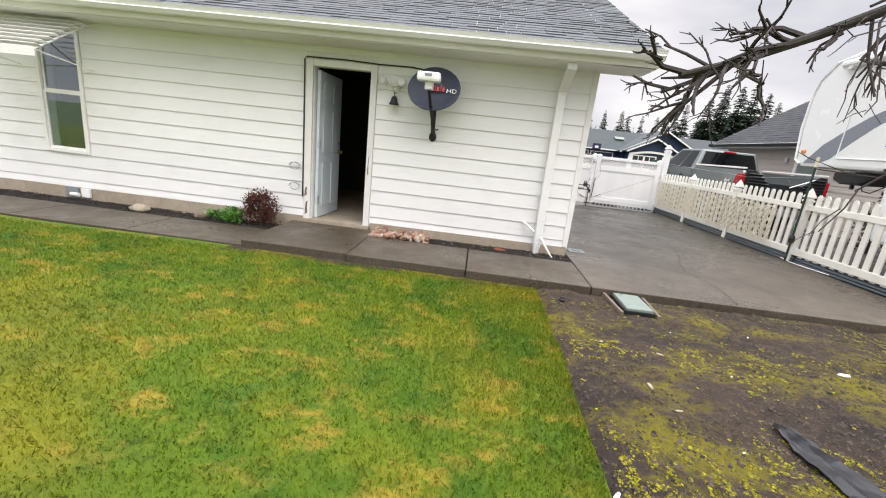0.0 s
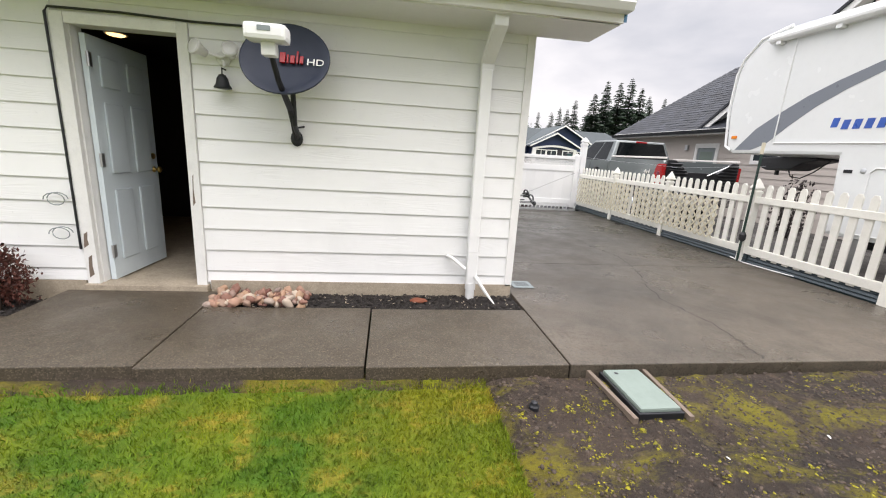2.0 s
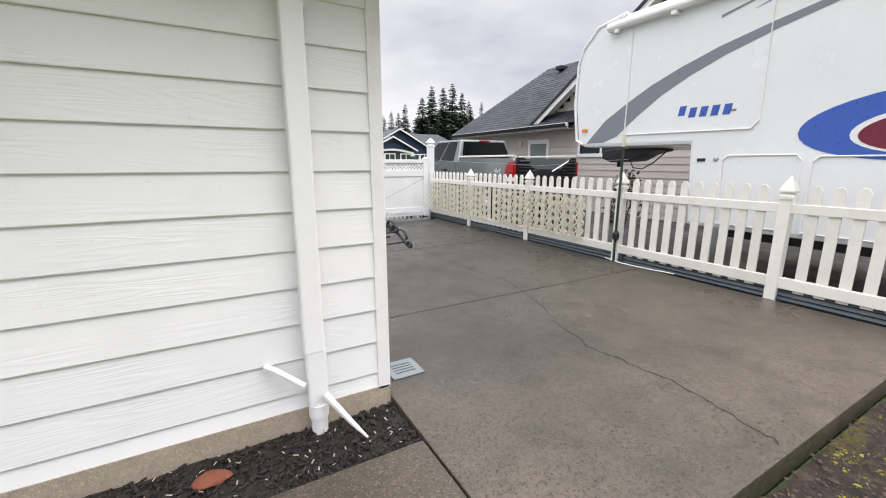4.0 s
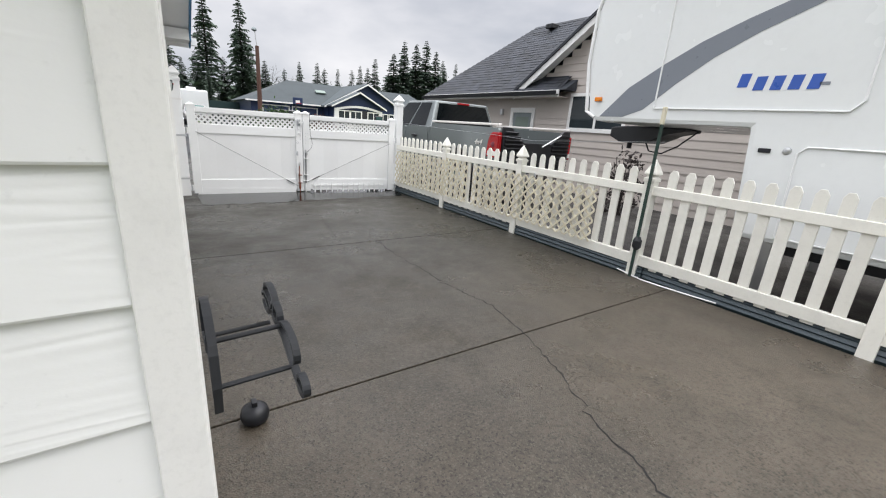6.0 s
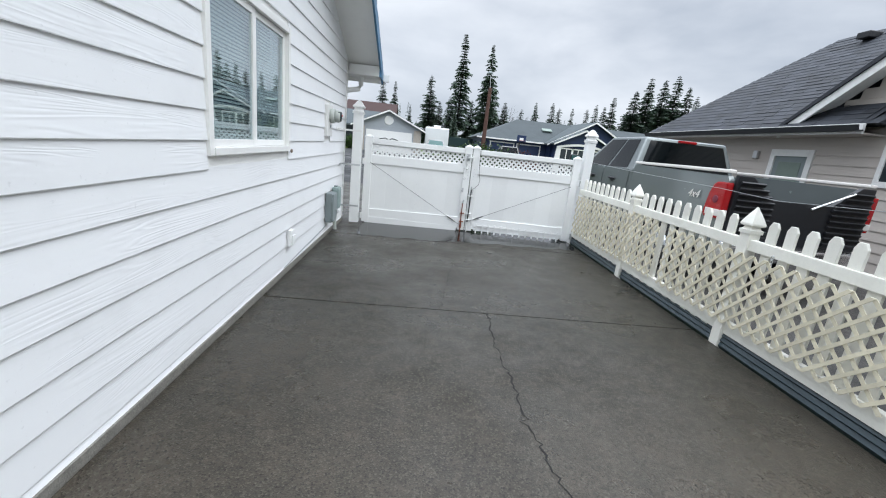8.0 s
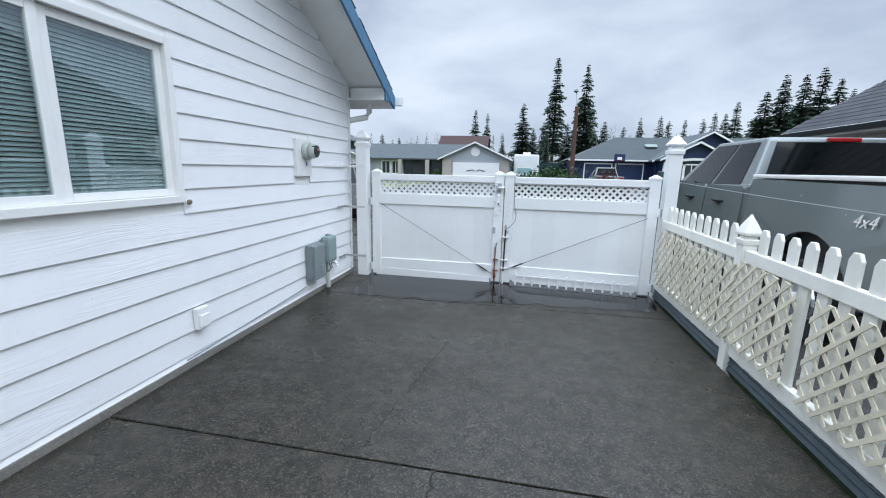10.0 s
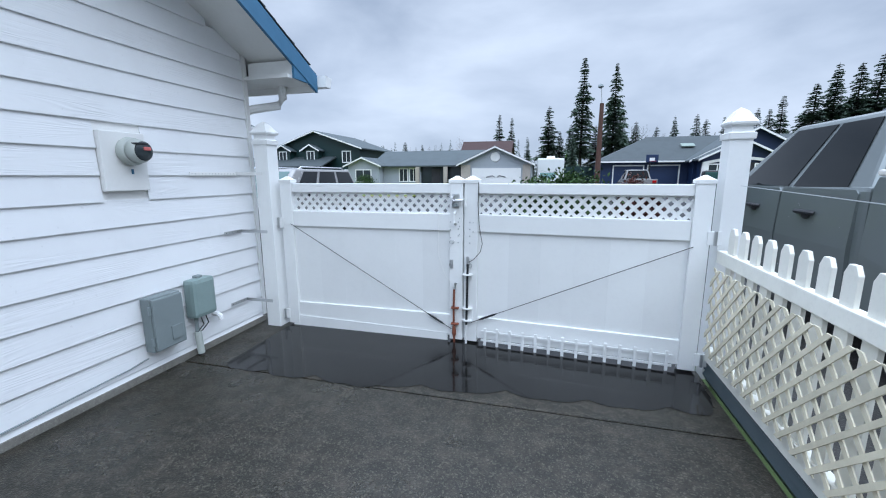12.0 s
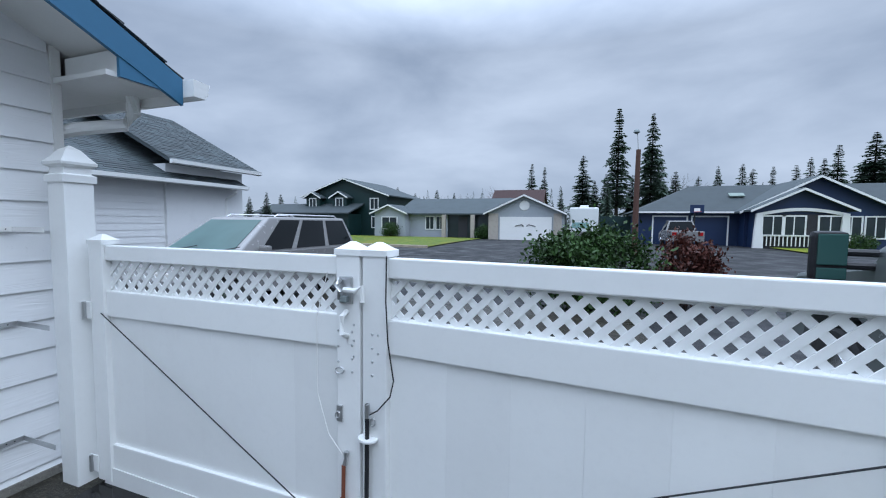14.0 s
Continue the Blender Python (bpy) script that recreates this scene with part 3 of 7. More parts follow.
structure(link_mesh("foundation_south", box(WX, DOOR[0] - 0.1, SY - 0.004, SY + 0.016, -0.2, 0.07), M["foundation"]), "tan concrete foundation strip under siding", "foundation")
structure(link_mesh("foundation_south", box(DOOR[1] + 0.1, EX, SY - 0.004, SY + 0.016, -0.2, 0.09), M["foundation"]), "tan concrete foundation strip under siding", "foundation")
structure(link_mesh("foundation_east", box(EX - 0.016, EX + 0.010, SY, NY, -0.2, 0.046), M["footing"]), "grey concrete foundation strip under siding", "foundation")
structure(link_mesh("floor", box(WX + 0.14, EX - 0.2, SY + 0.03, NY - 0.2, -0.1, 0.035), M["foundation"]), "bare concrete floor inside doorway", "floor")
# Ceiling and inner walls carry the doorway's darkness as their colour.
structure(link_mesh("ceiling", box(WX + 0.14, EX - 0.17, SY + 0.17, NY - 0.17, 2.40, 2.44), M["interior"]), "ceiling coloured near black for an unlit room", "ceiling")
structure(link_mesh("wall_inner", box(-4.2, 1.0, 9.0, 9.08, 0.035, 2.4), M["interior"]), "inner wall coloured near black for an unlit room", "wall")
structure(link_mesh("wall_inner", box(-4.28, -4.2, SY + 0.17, 9.08, 0.035, 2.4), M["interior"]), "inner wall coloured near black for an unlit room", "wall")
structure(link_mesh("wall_inner", box(-0.2, -0.12, SY + 0.17, 9.0, 0.035, 2.4), M["interior"]), "inner wall coloured near black for an unlit room", "wall")

LAP = 0.1775


def board_bm(a, b, z0, z1, place):
    """One lap board: thin above, thick below, its lower edge standing proud."""
    bm = bmesh.new()
    prof = [(0.0, z0), (-0.017, z0), (-0.019, z0 + 0.004), (-0.004, z1 + 0.012), (0.0, z1 + 0.012)]
    lo, hi = [bm.verts.new(place(a, d, z)) for d, z in prof], [bm.verts.new(place(b, d, z)) for d, z in prof]
    for i in range(5):
        bm.faces.new((lo[i], lo[(i + 1) % 5], hi[(i + 1) % 5], hi[i]))
    bm.faces.new(lo[::-1])
    bm.faces.new(hi)
    bmesh.ops.recalc_face_normals(bm, faces=bm.faces[:])
    return bm


def courses(parent, material, s0, s1, z_first, z_last, limit, holes, place, LAP=0.18):
    k = 0
    while z_first + k * LAP < z_last:
        z0, z1 = z_first + k * LAP, z_first + (k + 1) * LAP
        k += 1
        a, b = limit(z0)
        a, b = max(a, s0), min(b, s1)
        if b - a < 0.1:
            continue
        cutting = sorted((h[0], h[1]) for h in holes if h[2] < z1 - 0.02 and h[3] > z0 + 0.02)
        at = a
        for h0, h1 in cutting + [(b, b)]:
            if h0 - at > 0.03:
                part("siding_board", board_bm(at, h0, z0, z1, place), material, parent)
            at = max(at, h1)


def gable_limit(z):
    r = (RIDGE_Z - 0.1 - z) / SLOPE
    return RIDGE_Y - r, RIDGE_Y + r


S_TRIM = [(DOOR[0] - 0.08, DOOR[1] + 0.075, -1, DOOR[3] + 0.08), (WIN_S[0] - 0.06, WIN_S[1] + 0.06, WIN_S[2] - 0.05, WIN_S[3] + 0.06)]
E_TRIM = [(WIN_E[0] - 0.055, WIN_E[1] + 0.05, WIN_E[2] - 0.05, WIN_E[3] + 0.05), (11.515, 11.835, 1.40, 1.80)]
for z_from, z_to, lap in ((0.072, 0.10, 0.106), (0.178, 2.33, 0.189)):
    courses(wall_s, "siding_x", WX, EX - 0.065, z_from, z_to, lambda z: (-99, 99), S_TRIM, lambda s, d, z: (s, SY + 0.02 + d, z), lap)
for z_from, z_to, lap in ((0.042, 0.06, 0.043), (0.085, 4.5, LAP)):
    courses(wall_e, "siding_y", SY + 0.095, NY - 0.03, z_from, z_to, gable_limit, E_TRIM, lambda s, d, z: (EX - 0.02 - d, s, z), lap)
# corner boards
structure(link_mesh("trim_corner", box(EX - 0.065, EX + 0.004, SY - 0.004, SY + 0.02, 0.075, 2.34, 0.003), M["worn_white"]), "worn white corner board", "trim")
structure(link_mesh("trim_corner", box(EX - 0.02, EX + 0.0075, SY - 0.0005, SY + 0.095, 0.072, 2.62), M["worn_white"]), "worn white corner board", "trim")
structure(link_mesh("trim_corner", box(EX - 0.02, EX + 0.006, NY - 0.03, NY + 0.02, 0.06, 2.62, 0.003), M["white"]), "white corner board", "trim")

# roof: two sloping decks with soffits, fascias and shingles
S_EAVE, N_EAVE, RAKE = 5.06, 13.36, 1.92


def deck(name, y0, y1, x0, x1, ridge_y, ridge_z, slope, thick, material):
    pts = [(y0, ridge_z - slope * abs(y0 - ridge_y)), (y1, ridge_z - slope * abs(y1 - ridge_y))]
    pts += [(y1, pts[1][1] - thick), (y0, pts[0][1] - thick)]
    return link_mesh(name, prism(pts, x0, x1, "x"), M[material])


roof = structure(deck("roof", S_EAVE, RIDGE_Y, WX - 0.4, RAKE, RIDGE_Y, RIDGE_Z + 0.06, SLOPE, 0.10, "white"), "grey asphalt shingle roof with white eaves", "roof")
roof_n = structure(deck("roof", RIDGE_Y, N_EAVE, WX - 0.4, RAKE, RIDGE_Y, RIDGE_Z + 0.06, SLOPE, 0.10, "white"), "grey asphalt shingle roof slope facing the street", "roof")


def shingle_rows(name, parent, eave, along, length, run, material, exposure=0.14, tab=0.30, seed=1, single_from=None, single_rows=0):
    """Courses of shingle tabs on a slope. eave: the start point; along: the way of the eave; run: the way up the slope."""
    rng = random.Random(seed)
    verts, faces = [], []
    e, a, r = Vector(eave), Vector(along).normalized(), Vector(run)
    up = a.cross(r).normalized()
    up = up if up.z > 0 else -up
    rows = int(r.length / exposure)
    rr = r.normalized()
    for j in range(rows):
        s = -rng.random() * tab
        while s < length:
            w = tab * rng.uniform(0.55, 1.3)
            s0, s1 = max(s, 0), min(s + w - 0.006, length)
            s += w
            if s1 - s0 < 0.02:
                continue
            th = rng.choice((0.007, 0.009, 0.014))
            lowr, highr = j * exposure + rng.uniform(-0.004, 0.004), (j + 1) * exposure + 0.02
            if single_from is not None and s0 > single_from and j < single_rows:
                own = [e + a * sx + rr * q + up * h for q, h in ((lowr, 0.0), (lowr, th), (highr, 0.001)) for sx in (s0, s1)]
                raw("shingle", own, [(0, 1, 3, 2), (2, 3, 5, 4), (0, 2, 4), (1, 5, 3), (0, 4, 5, 1)], material, parent)
                continue
            b = len(verts)
            for q, h in ((lowr, 0.0), (lowr, th), (highr, 0.001)):
                verts.append(e + a * s0 + rr * q + up * h)
                verts.append(e + a * s1 + rr * q + up * h)
            faces += [(b, b + 1, b + 3, b + 2), (b + 2, b + 3, b + 5, b + 4), (b, b + 2, b + 4), (b + 1, b + 5, b + 3)]
    return raw(name, verts, faces, material, parent, "overlapping asphalt shingle tabs")


LEN = RAKE + 0.02 - WX
for nm, par, y0, sgn in (("shingles", roof, S_EAVE - 0.03, 1), ("shingles", roof_n, N_EAVE + 0.03, -1)):
    z0 = RIDGE_Z + 0.066 - SLOPE * (RIDGE_Y - S_EAVE + 0.03)
    tagged(shingle_rows(nm, par, (WX, y0, z0), (1, 0, 0), LEN, (0, sgn * (RIDGE_Y - S_EAVE + 0.03), SLOPE * (RIDGE_Y - S_EAVE + 0.03)), "shingle", seed=3 + sgn, single_from=LEN - 4.6 if sgn > 0 else None, single_rows=16), kind="stuff")

# soffit boxes, fascia and rake boards
structure(link_mesh("ceiling_soffit_south", box(WX - 0.3, RAKE - 0.02, S_EAVE + 0.03, SY + 0.02, 2.33, 2.36), M["white"]), "white boxed eave soffit", "soffit")
structure(link_mesh("ceiling_soffit_north", box(WX - 0.3, RAKE - 0.02, NY - 0.02, N_EAVE - 0.03, 2.40, 2.43), M["white"]), "white boxed eave soffit", "soffit")
structure(link_mesh("trim_fascia_south", box(WX - 0.3, RAKE, S_EAVE, S_EAVE + 0.03, 2.34, 2.50, 0.003), M["white"]), "white fascia board behind gutter", "trim")
structure(link_mesh("trim_fascia_north", box(WX - 0.3, RAKE, N_EAVE - 0.03, N_EAVE, 2.34, 2.50, 0.003), M["white"]), "white fascia board behind gutter", "trim")
for y_a, y_b, deep, low_z in ((S_EAVE, RIDGE_Y, 0.52, 2.335), (N_EAVE, RIDGE_Y, 0.37, 2.405)):
    za, zb = RIDGE_Z + 0.05 - SLOPE * abs(y_a - RIDGE_Y), RIDGE_Z + 0.05
    structure(link_mesh("trim_rake", prism([(y_a, za), (y_b, zb), (y_b, zb - 0.21), (y_a, za - 0.17)], RAKE - 0.005, RAKE + 0.022, "x"), M["blue_trim"]), "blue painted rake board along roof edge", "trim")
    s = 1 if y_b > y_a else -1
    # closed end of the boxed eave
    structure(link_mesh("trim_eave_return", prism([(y_a + 0.03 * s, low_z), (y_a + deep * s, low_z), (y_a + deep * s, roof_under(y_a + deep * s) + 0.03), (y_a + 0.03 * s, roof_under(y_a + 0.03 * s) + 0.03)], EX + 0.01, RAKE - 0.008, "x"), M["white"]), "white boxed eave return at gable", "trim")


structure(link_mesh("trim_eave_end", prism([(N_EAVE, 2.40), (N_EAVE - 0.38, 2.40), (N_EAVE - 0.38, roof_under(N_EAVE - 0.38) + 0.06), (N_EAVE, roof_under(N_EAVE) + 0.06)], RAKE - 0.006, RAKE + 0.016, "x"), M["blue_trim"]), "blue painted end panel of boxed eave", "trim")


def gutter(y, out, x0, x1, z, label):
    g = thing("gutter", x0, y, z, label, "gutter")
    prof = [(0, 0), (out * 0.09, 0), (out * 0.12, 0.045), (out * 0.105, 0.06), (out * 0.125, 0.105), (out * 0.115, 0.105), (out * 0.10, 0.07), (out * 0.085, 0.008), (out * 0.008, 0.008), (out * 0.008, 0.11), (0, 0.11)]
    part("trough", prism(prof, 0, x1 - x0, "x"), "vinyl", g)
    part("end_cap", prism([(0, 0), (out * 0.09, 0), (out * 0.125, 0.105), (0, 0.11)], x1 - x0, x1 - x0 + 0.006, "x"), "vinyl", g)
    return g


gutter(S_EAVE - 0.002, -1, WX, 1.93, 2.40, "white metal gutter along the eave")
gutter(N_EAVE + 0.002, 1, WX, 2.03, 2.39, "white metal gutter along the street eave")

# downspout on the south wall
ds = thing("downspout", 1.0, SY - 0.05, 0, "white rectangular downspout strapped to siding", "downspout")
part("pipe", box(-0.055, 0.045, -0.04, 0.03, 0.42, 2.02, 0.012), "vinyl", ds)
part("elbow", prism([(-0.03, 2.0), (0.03, 2.0), (0.03, 2.1), (-0.30, 2.30), (-0.30, 2.42), (-0.38, 2.42), (-0.38, 2.26), (-0.03, 2.06)], -0.055, 0.055, "x", 0.008).copy(), "vinyl", ds)
part("lower_pipe", box(-0.05, 0.05, -0.038, 0.032, 0.12, 0.44, 0.012), "vinyl", ds, "wider lower pipe section")
part("drain_pipe", tube([(0.0, 0, 0.14), (0.0, 0, -0.04)], 0.042, 16), "vinyl", ds, "round pipe into the bed")
part("coupling", tube([(0.0, 0, 0.13), (0.0, 0, 0.06)], 0.05, 16), "vinyl", ds)
# downspout under the street eave
dn = thing("downspout", 1.5, 13.4, 2.27, "white downspout elbow under street eave", "downspout")
part("elbow", tube([(0.08, -0.12, 0.16), (0.08, -0.12, 0.02), (0.05, -0.16, -0.06), (-0.10, -0.36, -0.12), (-0.16, -0.43, -0.16), (-0.18, -0.465, -0.28), (-0.18, -0.47, -2.27)], 0.042, 10), "vinyl", dn)

# ---- doorway ----
door = structure(new("door_1"), "open pale blue-grey panelled house door", "door")
door.matrix_world = pose(DOOR[0] + 0.035, SY + 0.10, 0.05, 0, 0, 88)
W_, H_ = 0.78, 2.0
bm = box(0, W_, -0.042, 0, 0, H_, 0.003)
part("leaf", bm, "door", door)
for px0, px1 in ((0.11, 0.34), (0.44, 0.67)):
    for pz0, pz1 in ((0.16, 0.78), (0.92, 1.50), (1.62, 1.86)):
        part("panel", box(px0, px1, -0.058, -0.042, pz0, pz1, 0.012), "door", door)
part("deadbolt", lathe([(0.028, 0), (0.028, 0.012), (0.02, 0.018)], 14, None, pose(W_ - 0.07, -0.042, 1.06, 90)), "brass", door, "brass deadbolt")
k = part("door_knob", lathe([(0.03, 0), (0.03, 0.008), (0.012, 0.014), (0.012, 0.035), (0.028, 0.045), (0.03, 0.06), (0.016, 0.072)], 16, None, pose(W_ - 0.07, -0.042, 0.93, 90)), "brass", door, "brass round knob", True)
for hz in (0.2, 0.98, 1.76):
    hg = part("hinge", tube([(0.0, -0.045, hz), (0.0, -0.045, hz + 0.11)], 0.012, 8), "steel", door, "steel hinge")
    part("hinge_leaf", box(0.004, 0.045, -0.0455, -0.0425, hz, hz + 0.11), "steel", hg)
frame1 = structure(new("door_frame"), "worn white door casing with peeling paint", "door frame")
part("jamb", box(DOOR[0] - 0.08, DOOR[0] + 0.012, SY - 0.012, SY + 0.03, 0.0, DOOR[3] + 0.075, 0.004), "worn_white", frame1)
part("jamb", box(DOOR[1] - 0.012, DOOR[1] + 0.07, SY - 0.012, SY + 0.03, 0.0, DOOR[3] + 0.075, 0.004), "worn_white", frame1)
part("head", box(DOOR[0] + 0.014, DOOR[1] - 0.014, SY - 0.010, SY + 0.028, DOOR[3] - 0.005, DOOR[3] + 0.073, 0.004), "worn_white", frame1)
part("reveal", box(DOOR[0] - 0.002, DOOR[0] + 0.022, SY + 0.032, SY + 0.16, 0.04, DOOR[3], 0.002), "worn_white", frame1)
part("reveal", box(DOOR[1] - 0.022, DOOR[1] + 0.002, SY + 0.032, SY + 0.16, 0.04, DOOR[3], 0.002), "worn_white", frame1)
part("threshold", box(DOOR[0] - 0.09, DOOR[1] + 0.085, SY - 0.05, SY + 0.16, -0.06, 0.048, 0.006), "foundation", frame1, "pale concrete door sill")
for x0, x1, z0, z1 in ((DOOR[0] - 0.07, DOOR[0] - 0.03, 0.36, 0.50), (DOOR[0] - 0.06, DOOR[0] - 0.02, 0.10, 0.30), (DOOR[1] + 0.01, DOOR[1] + 0.03, 0.75, 1.02)):
    flake = prism([(x0, z0), (x1, z0 + 0.03), (x1 - 0.008, (z0 + z1) / 2), (x1, z1), (x0 + 0.012, z1 - 0.02), (x0 + 0.005, (z0 + z1) / 2)], SY - 0.0135, SY - 0.0115, "y")
    part("bare_patch", flake, "wood", frame1, "bare wood where paint peeled")
lamp = thing("ceiling_lamp", -2.9, 7.35, 2.40, "small warm glowing recessed ceiling lamp", "lamp")
part("lens", lathe([(0.075, -0.022), (0.09, -0.012), (0.09, 0.0)], 18), "warm_lamp", lamp)
part("rim", lathe([(0.11, -0.008), (0.115, 0.0)], 18), "white", lamp)


def window(name, label, w, h, place, split_vertical, frame_w=0.05, blinds=True):
    """A framed slider or hung window in the plane x-z, facing -y, its corner at the origin of place."""
    wdw = structure(new(name), label, "window")
    wdw.matrix_world = place
    part("casing", box(-0.055, 0.0, -0.014, 0.03, -0.05, h + 0.05, 0.004), "white", wdw)
    part("casing", box(w, w + 0.05, -0.014, 0.03, -0.05, h + 0.05, 0.004), "white", wdw)
    part("casing", box(0.001, w - 0.001, -0.013, 0.03, h, h + 0.05, 0.004), "white", wdw)
    part("window_sill", box(0.001, w - 0.001, -0.022, 0.03, -0.05, 0.0, 0.005), "white", wdw)
    panes = [(0.0, w * 0.5, 0, h), (w * 0.5, w, 0, h)] if split_vertical else [(0, w, 0, h * 0.5), (0, w, h * 0.5, h)]
    for i, (a, b, c, d) in enumerate(panes):
        off = 0.010 if i == 0 else 0.024
        fr = bmesh.new()
        f = frame_w
        box(a, a + f, off, off + 0.03, c, d, 0.003, fr)
        box(b - f, b, off, off + 0.03, c, d, 0.003, fr)
        box(a + f, b - f, off + 0.001, off + 0.029, c, c + f, 0.003, fr)
        box(a + f, b - f, off + 0.001, off + 0.029, d - f, d, 0.003, fr)
        s = part("sash", fr, "white", wdw)
        p = part("pane", box(a + f, b - f, off + 0.012, off + 0.018, c + f, d - f), "glass", s)
        p.visible_shadow = False
    if blinds:
        n = int(h / 0.026)
        bl = bmesh.new()
        for i in range(n):
            z = 0.03 + i * (h - 0.05) / n
            box(0.03, w - 0.03, -0.012, 0.012, -0.0008, 0.0008, 0, bl, pose(0, 0.075, z, 62))
        part("blind", bl, "blind", wdw, "closed horizontal blind slats")
    # Near-black sheet in place of the room's depth and dimness.
    part("room_shade", box(-0.1, w + 0.1, 0.30, 0.32, -0.1, h + 0.1), "interior", wdw, "near-black panel for the dim room behind glass")
    return wdw


window("window_1", "white slider window with closed blinds", WIN_E[1] - WIN_E[0], WIN_E[3] - WIN_E[2], pose(EX - 0.0, WIN_E[0], WIN_E[2], 0, 0, 90), True)
window("window_2", "white hung window under slatted awning", WIN_S[1] - WIN_S[0], WIN_S[3] - WIN_S[2], pose(WIN_S[0], SY, WIN_S[2]), False, 0.03, False)


# ---- picket fence ----
FX = 5.495
POSTS = [-2.20, -0.32, 1.56, 3.44, 5.31, 7.16, 9.03, 10.90]


def fence_post(x, y, half, top, cap, name, label, material="fence"):
    """A square post with a moulded collar and a pointed cap."""
    p = thing(name, x, y, 0, label, "fence post", "fence posts" if name == "fence_post" else "")
    part("shaft", box(-half, half, -half, half, -0.06, top, 0.006), material, p)
    h = half
    if cap == "spear":
        prof = [(h + 0.008, top - 0.01), (h + 0.010, top + 0.02), (h - 0.004, top + 0.028), (h - 0.012, top + 0.045), (h + 0.012, top + 0.060), (h + 0.012, top + 0.075), (h + 0.002, top + 0.10), (h * 0.84, top + 0.125), (h * 0.58, top + 0.155), (h * 0.28, top + 0.185), (0.004, top + 0.21)]
    else:
        prof = [(h + 0.010, top - 0.01), (h + 0.012, top + 0.03), (h - 0.006, top + 0.04), (h - 0.01, top + 0.075), (h + 0.014, top + 0.09), (h + 0.016, top + 0.105), (h * 0.85, top + 0.14), (h * 0.5, top + 0.18), (0.004, top + 0.205)]
    part("cap", square_lathe(prof), material, p, "pointed moulded cap")
    return p


for y in POSTS:
    fence_post(FX, y, 0.05, 1.02, "spear", "fence_post", "white vinyl fence post with pointed cap")

picket_prof = [(-0.043, 0.10), (0.043, 0.10), (0.043, 1.10), (0.020, 1.14), (-0.020, 1.14), (-0.043, 1.10)]
PICKET = bpy.data.meshes.new("picket")
pb = prism(picket_prof, -0.011, 0.011, "x", 0.004)
pb.to_mesh(PICKET)
pb.free()
PICKET.materials.append(M["fence"])
ends = POSTS + [12.77]
for y0, y1 in zip(ends, ends[1:]):
    f = thing("picket_fence", FX, y0, 0, "white vinyl picket fence panel between posts", "fence", "picket fence panels")
    L = y1 - y0
    part("top_rail", box(-0.028, 0.028, 0.045, L - 0.045, 0.875, 0.965, 0.006), "fence", f)
    part("bottom_rail", box(-0.028, 0.028, 0.045, L - 0.045, 0.125, 0.235, 0.006), "fence", f)
    for i in range(10):
        p = new("picket", PICKET)
        p.parent = f
        p.location = (0, 0.05 + (L - 0.1) * (i + 1) / 11, 0.0)


def lattice_slats(parent, s0, s1, z0, z1, place, pitch, wide, thick, material, name="slat"):
    """Two crossed layers of diagonal slats, clipped to a rectangle; place maps (s, d, z)."""
    for layer, sign in ((0, 1), (1, -1)):
        c = -(z1 - z0)
        while c < (s1 - s0):
            pts = []
            for w in (-wide / 2, wide / 2):
                base = c + w * 1.414
                u0, u1 = max(0.0, base), min(s1 - s0, base + (z1 - z0))
                pts.append((u0, u1, base))
            c += pitch
            if min(p[1] - p[0] for p in pts) < 0.01:
                continue
            bm = bmesh.new()
            ring = []
            for d in (layer * thick, layer * thick + thick * 0.92):
                for (u0, u1, base) in pts:
                    for u in (u0, u1):
                        s = s0 + u if sign > 0 else s1 - u
                        ring.append(bm.verts.new(place(s, d, z0 + (u - base))))
            for fc in ((0, 1, 3, 2), (4, 6, 7, 5), (0, 4, 5, 1), (2, 3, 7, 6), (0, 2, 6, 4), (1, 5, 7, 3)):
                bm.faces.new([ring[i] for i in fc])
            bmesh.ops.recalc_face_normals(bm, faces=bm.faces[:])
            part(name, bm, material, parent)


for y0, y1, z0, z1, tilt in ((7.72, 10.02, 0.215, 0.85, 0), (10.18, 10.90, 0.22, 0.87, 2), (10.86, 12.68, 0.215, 0.85, 0)):
    lt = thing("lattice_panel", FX - 0.053, y0, z0, "yellowed dirty vinyl lattice tied to fence", "lattice", "lattice panels")
    lt.rotation_euler = (radians(tilt), 0, 0)
    lattice_slats(lt, 0, y1 - y0, 0, z1 - z0, lambda s, d, z: (-d, s, z), 0.128, 0.025, 0.007, "lattice")
# edging strip under the fence
for y0, y1, dx in ((-2.3, 3.3, 0.0), (3.3, 7.05, 0.01), (7.05, 9.0, -0.005), (9.0, 12.75, 0.004)):
    e = thing("edging_strip", FX + 0.005 + dx, y0, 0.0, "slate blue ribbed vinyl edging under fence", "edging", "edging strips")
    prof = [(0.0, -0.05), (-0.035, 0.012), (-0.018, 0.04), (-0.032, 0.055), (-0.014, 0.085), (-0.026, 0.10), (-0.01, 0.125), (0.012, 0.125), (0.02, -0.05)]
    part("strip", prism(prof, 0, y1 - y0 - 0.01, "y"), "slate", e)

tp = thing("steel_stake", FX - 0.085, 7.13, 0, "dark green steel stake tied beside fence post", "stake")
part("stake_bar", prism([(-0.016, -0.004), (0.016, -0.004), (0.016, 0.004), (0.004, 0.004), (0.004, 0.022), (-0.004, 0.022), (-0.004, 0.004), (-0.016, 0.004)], -0.03, 1.58, "z"), "green_metal", tp)
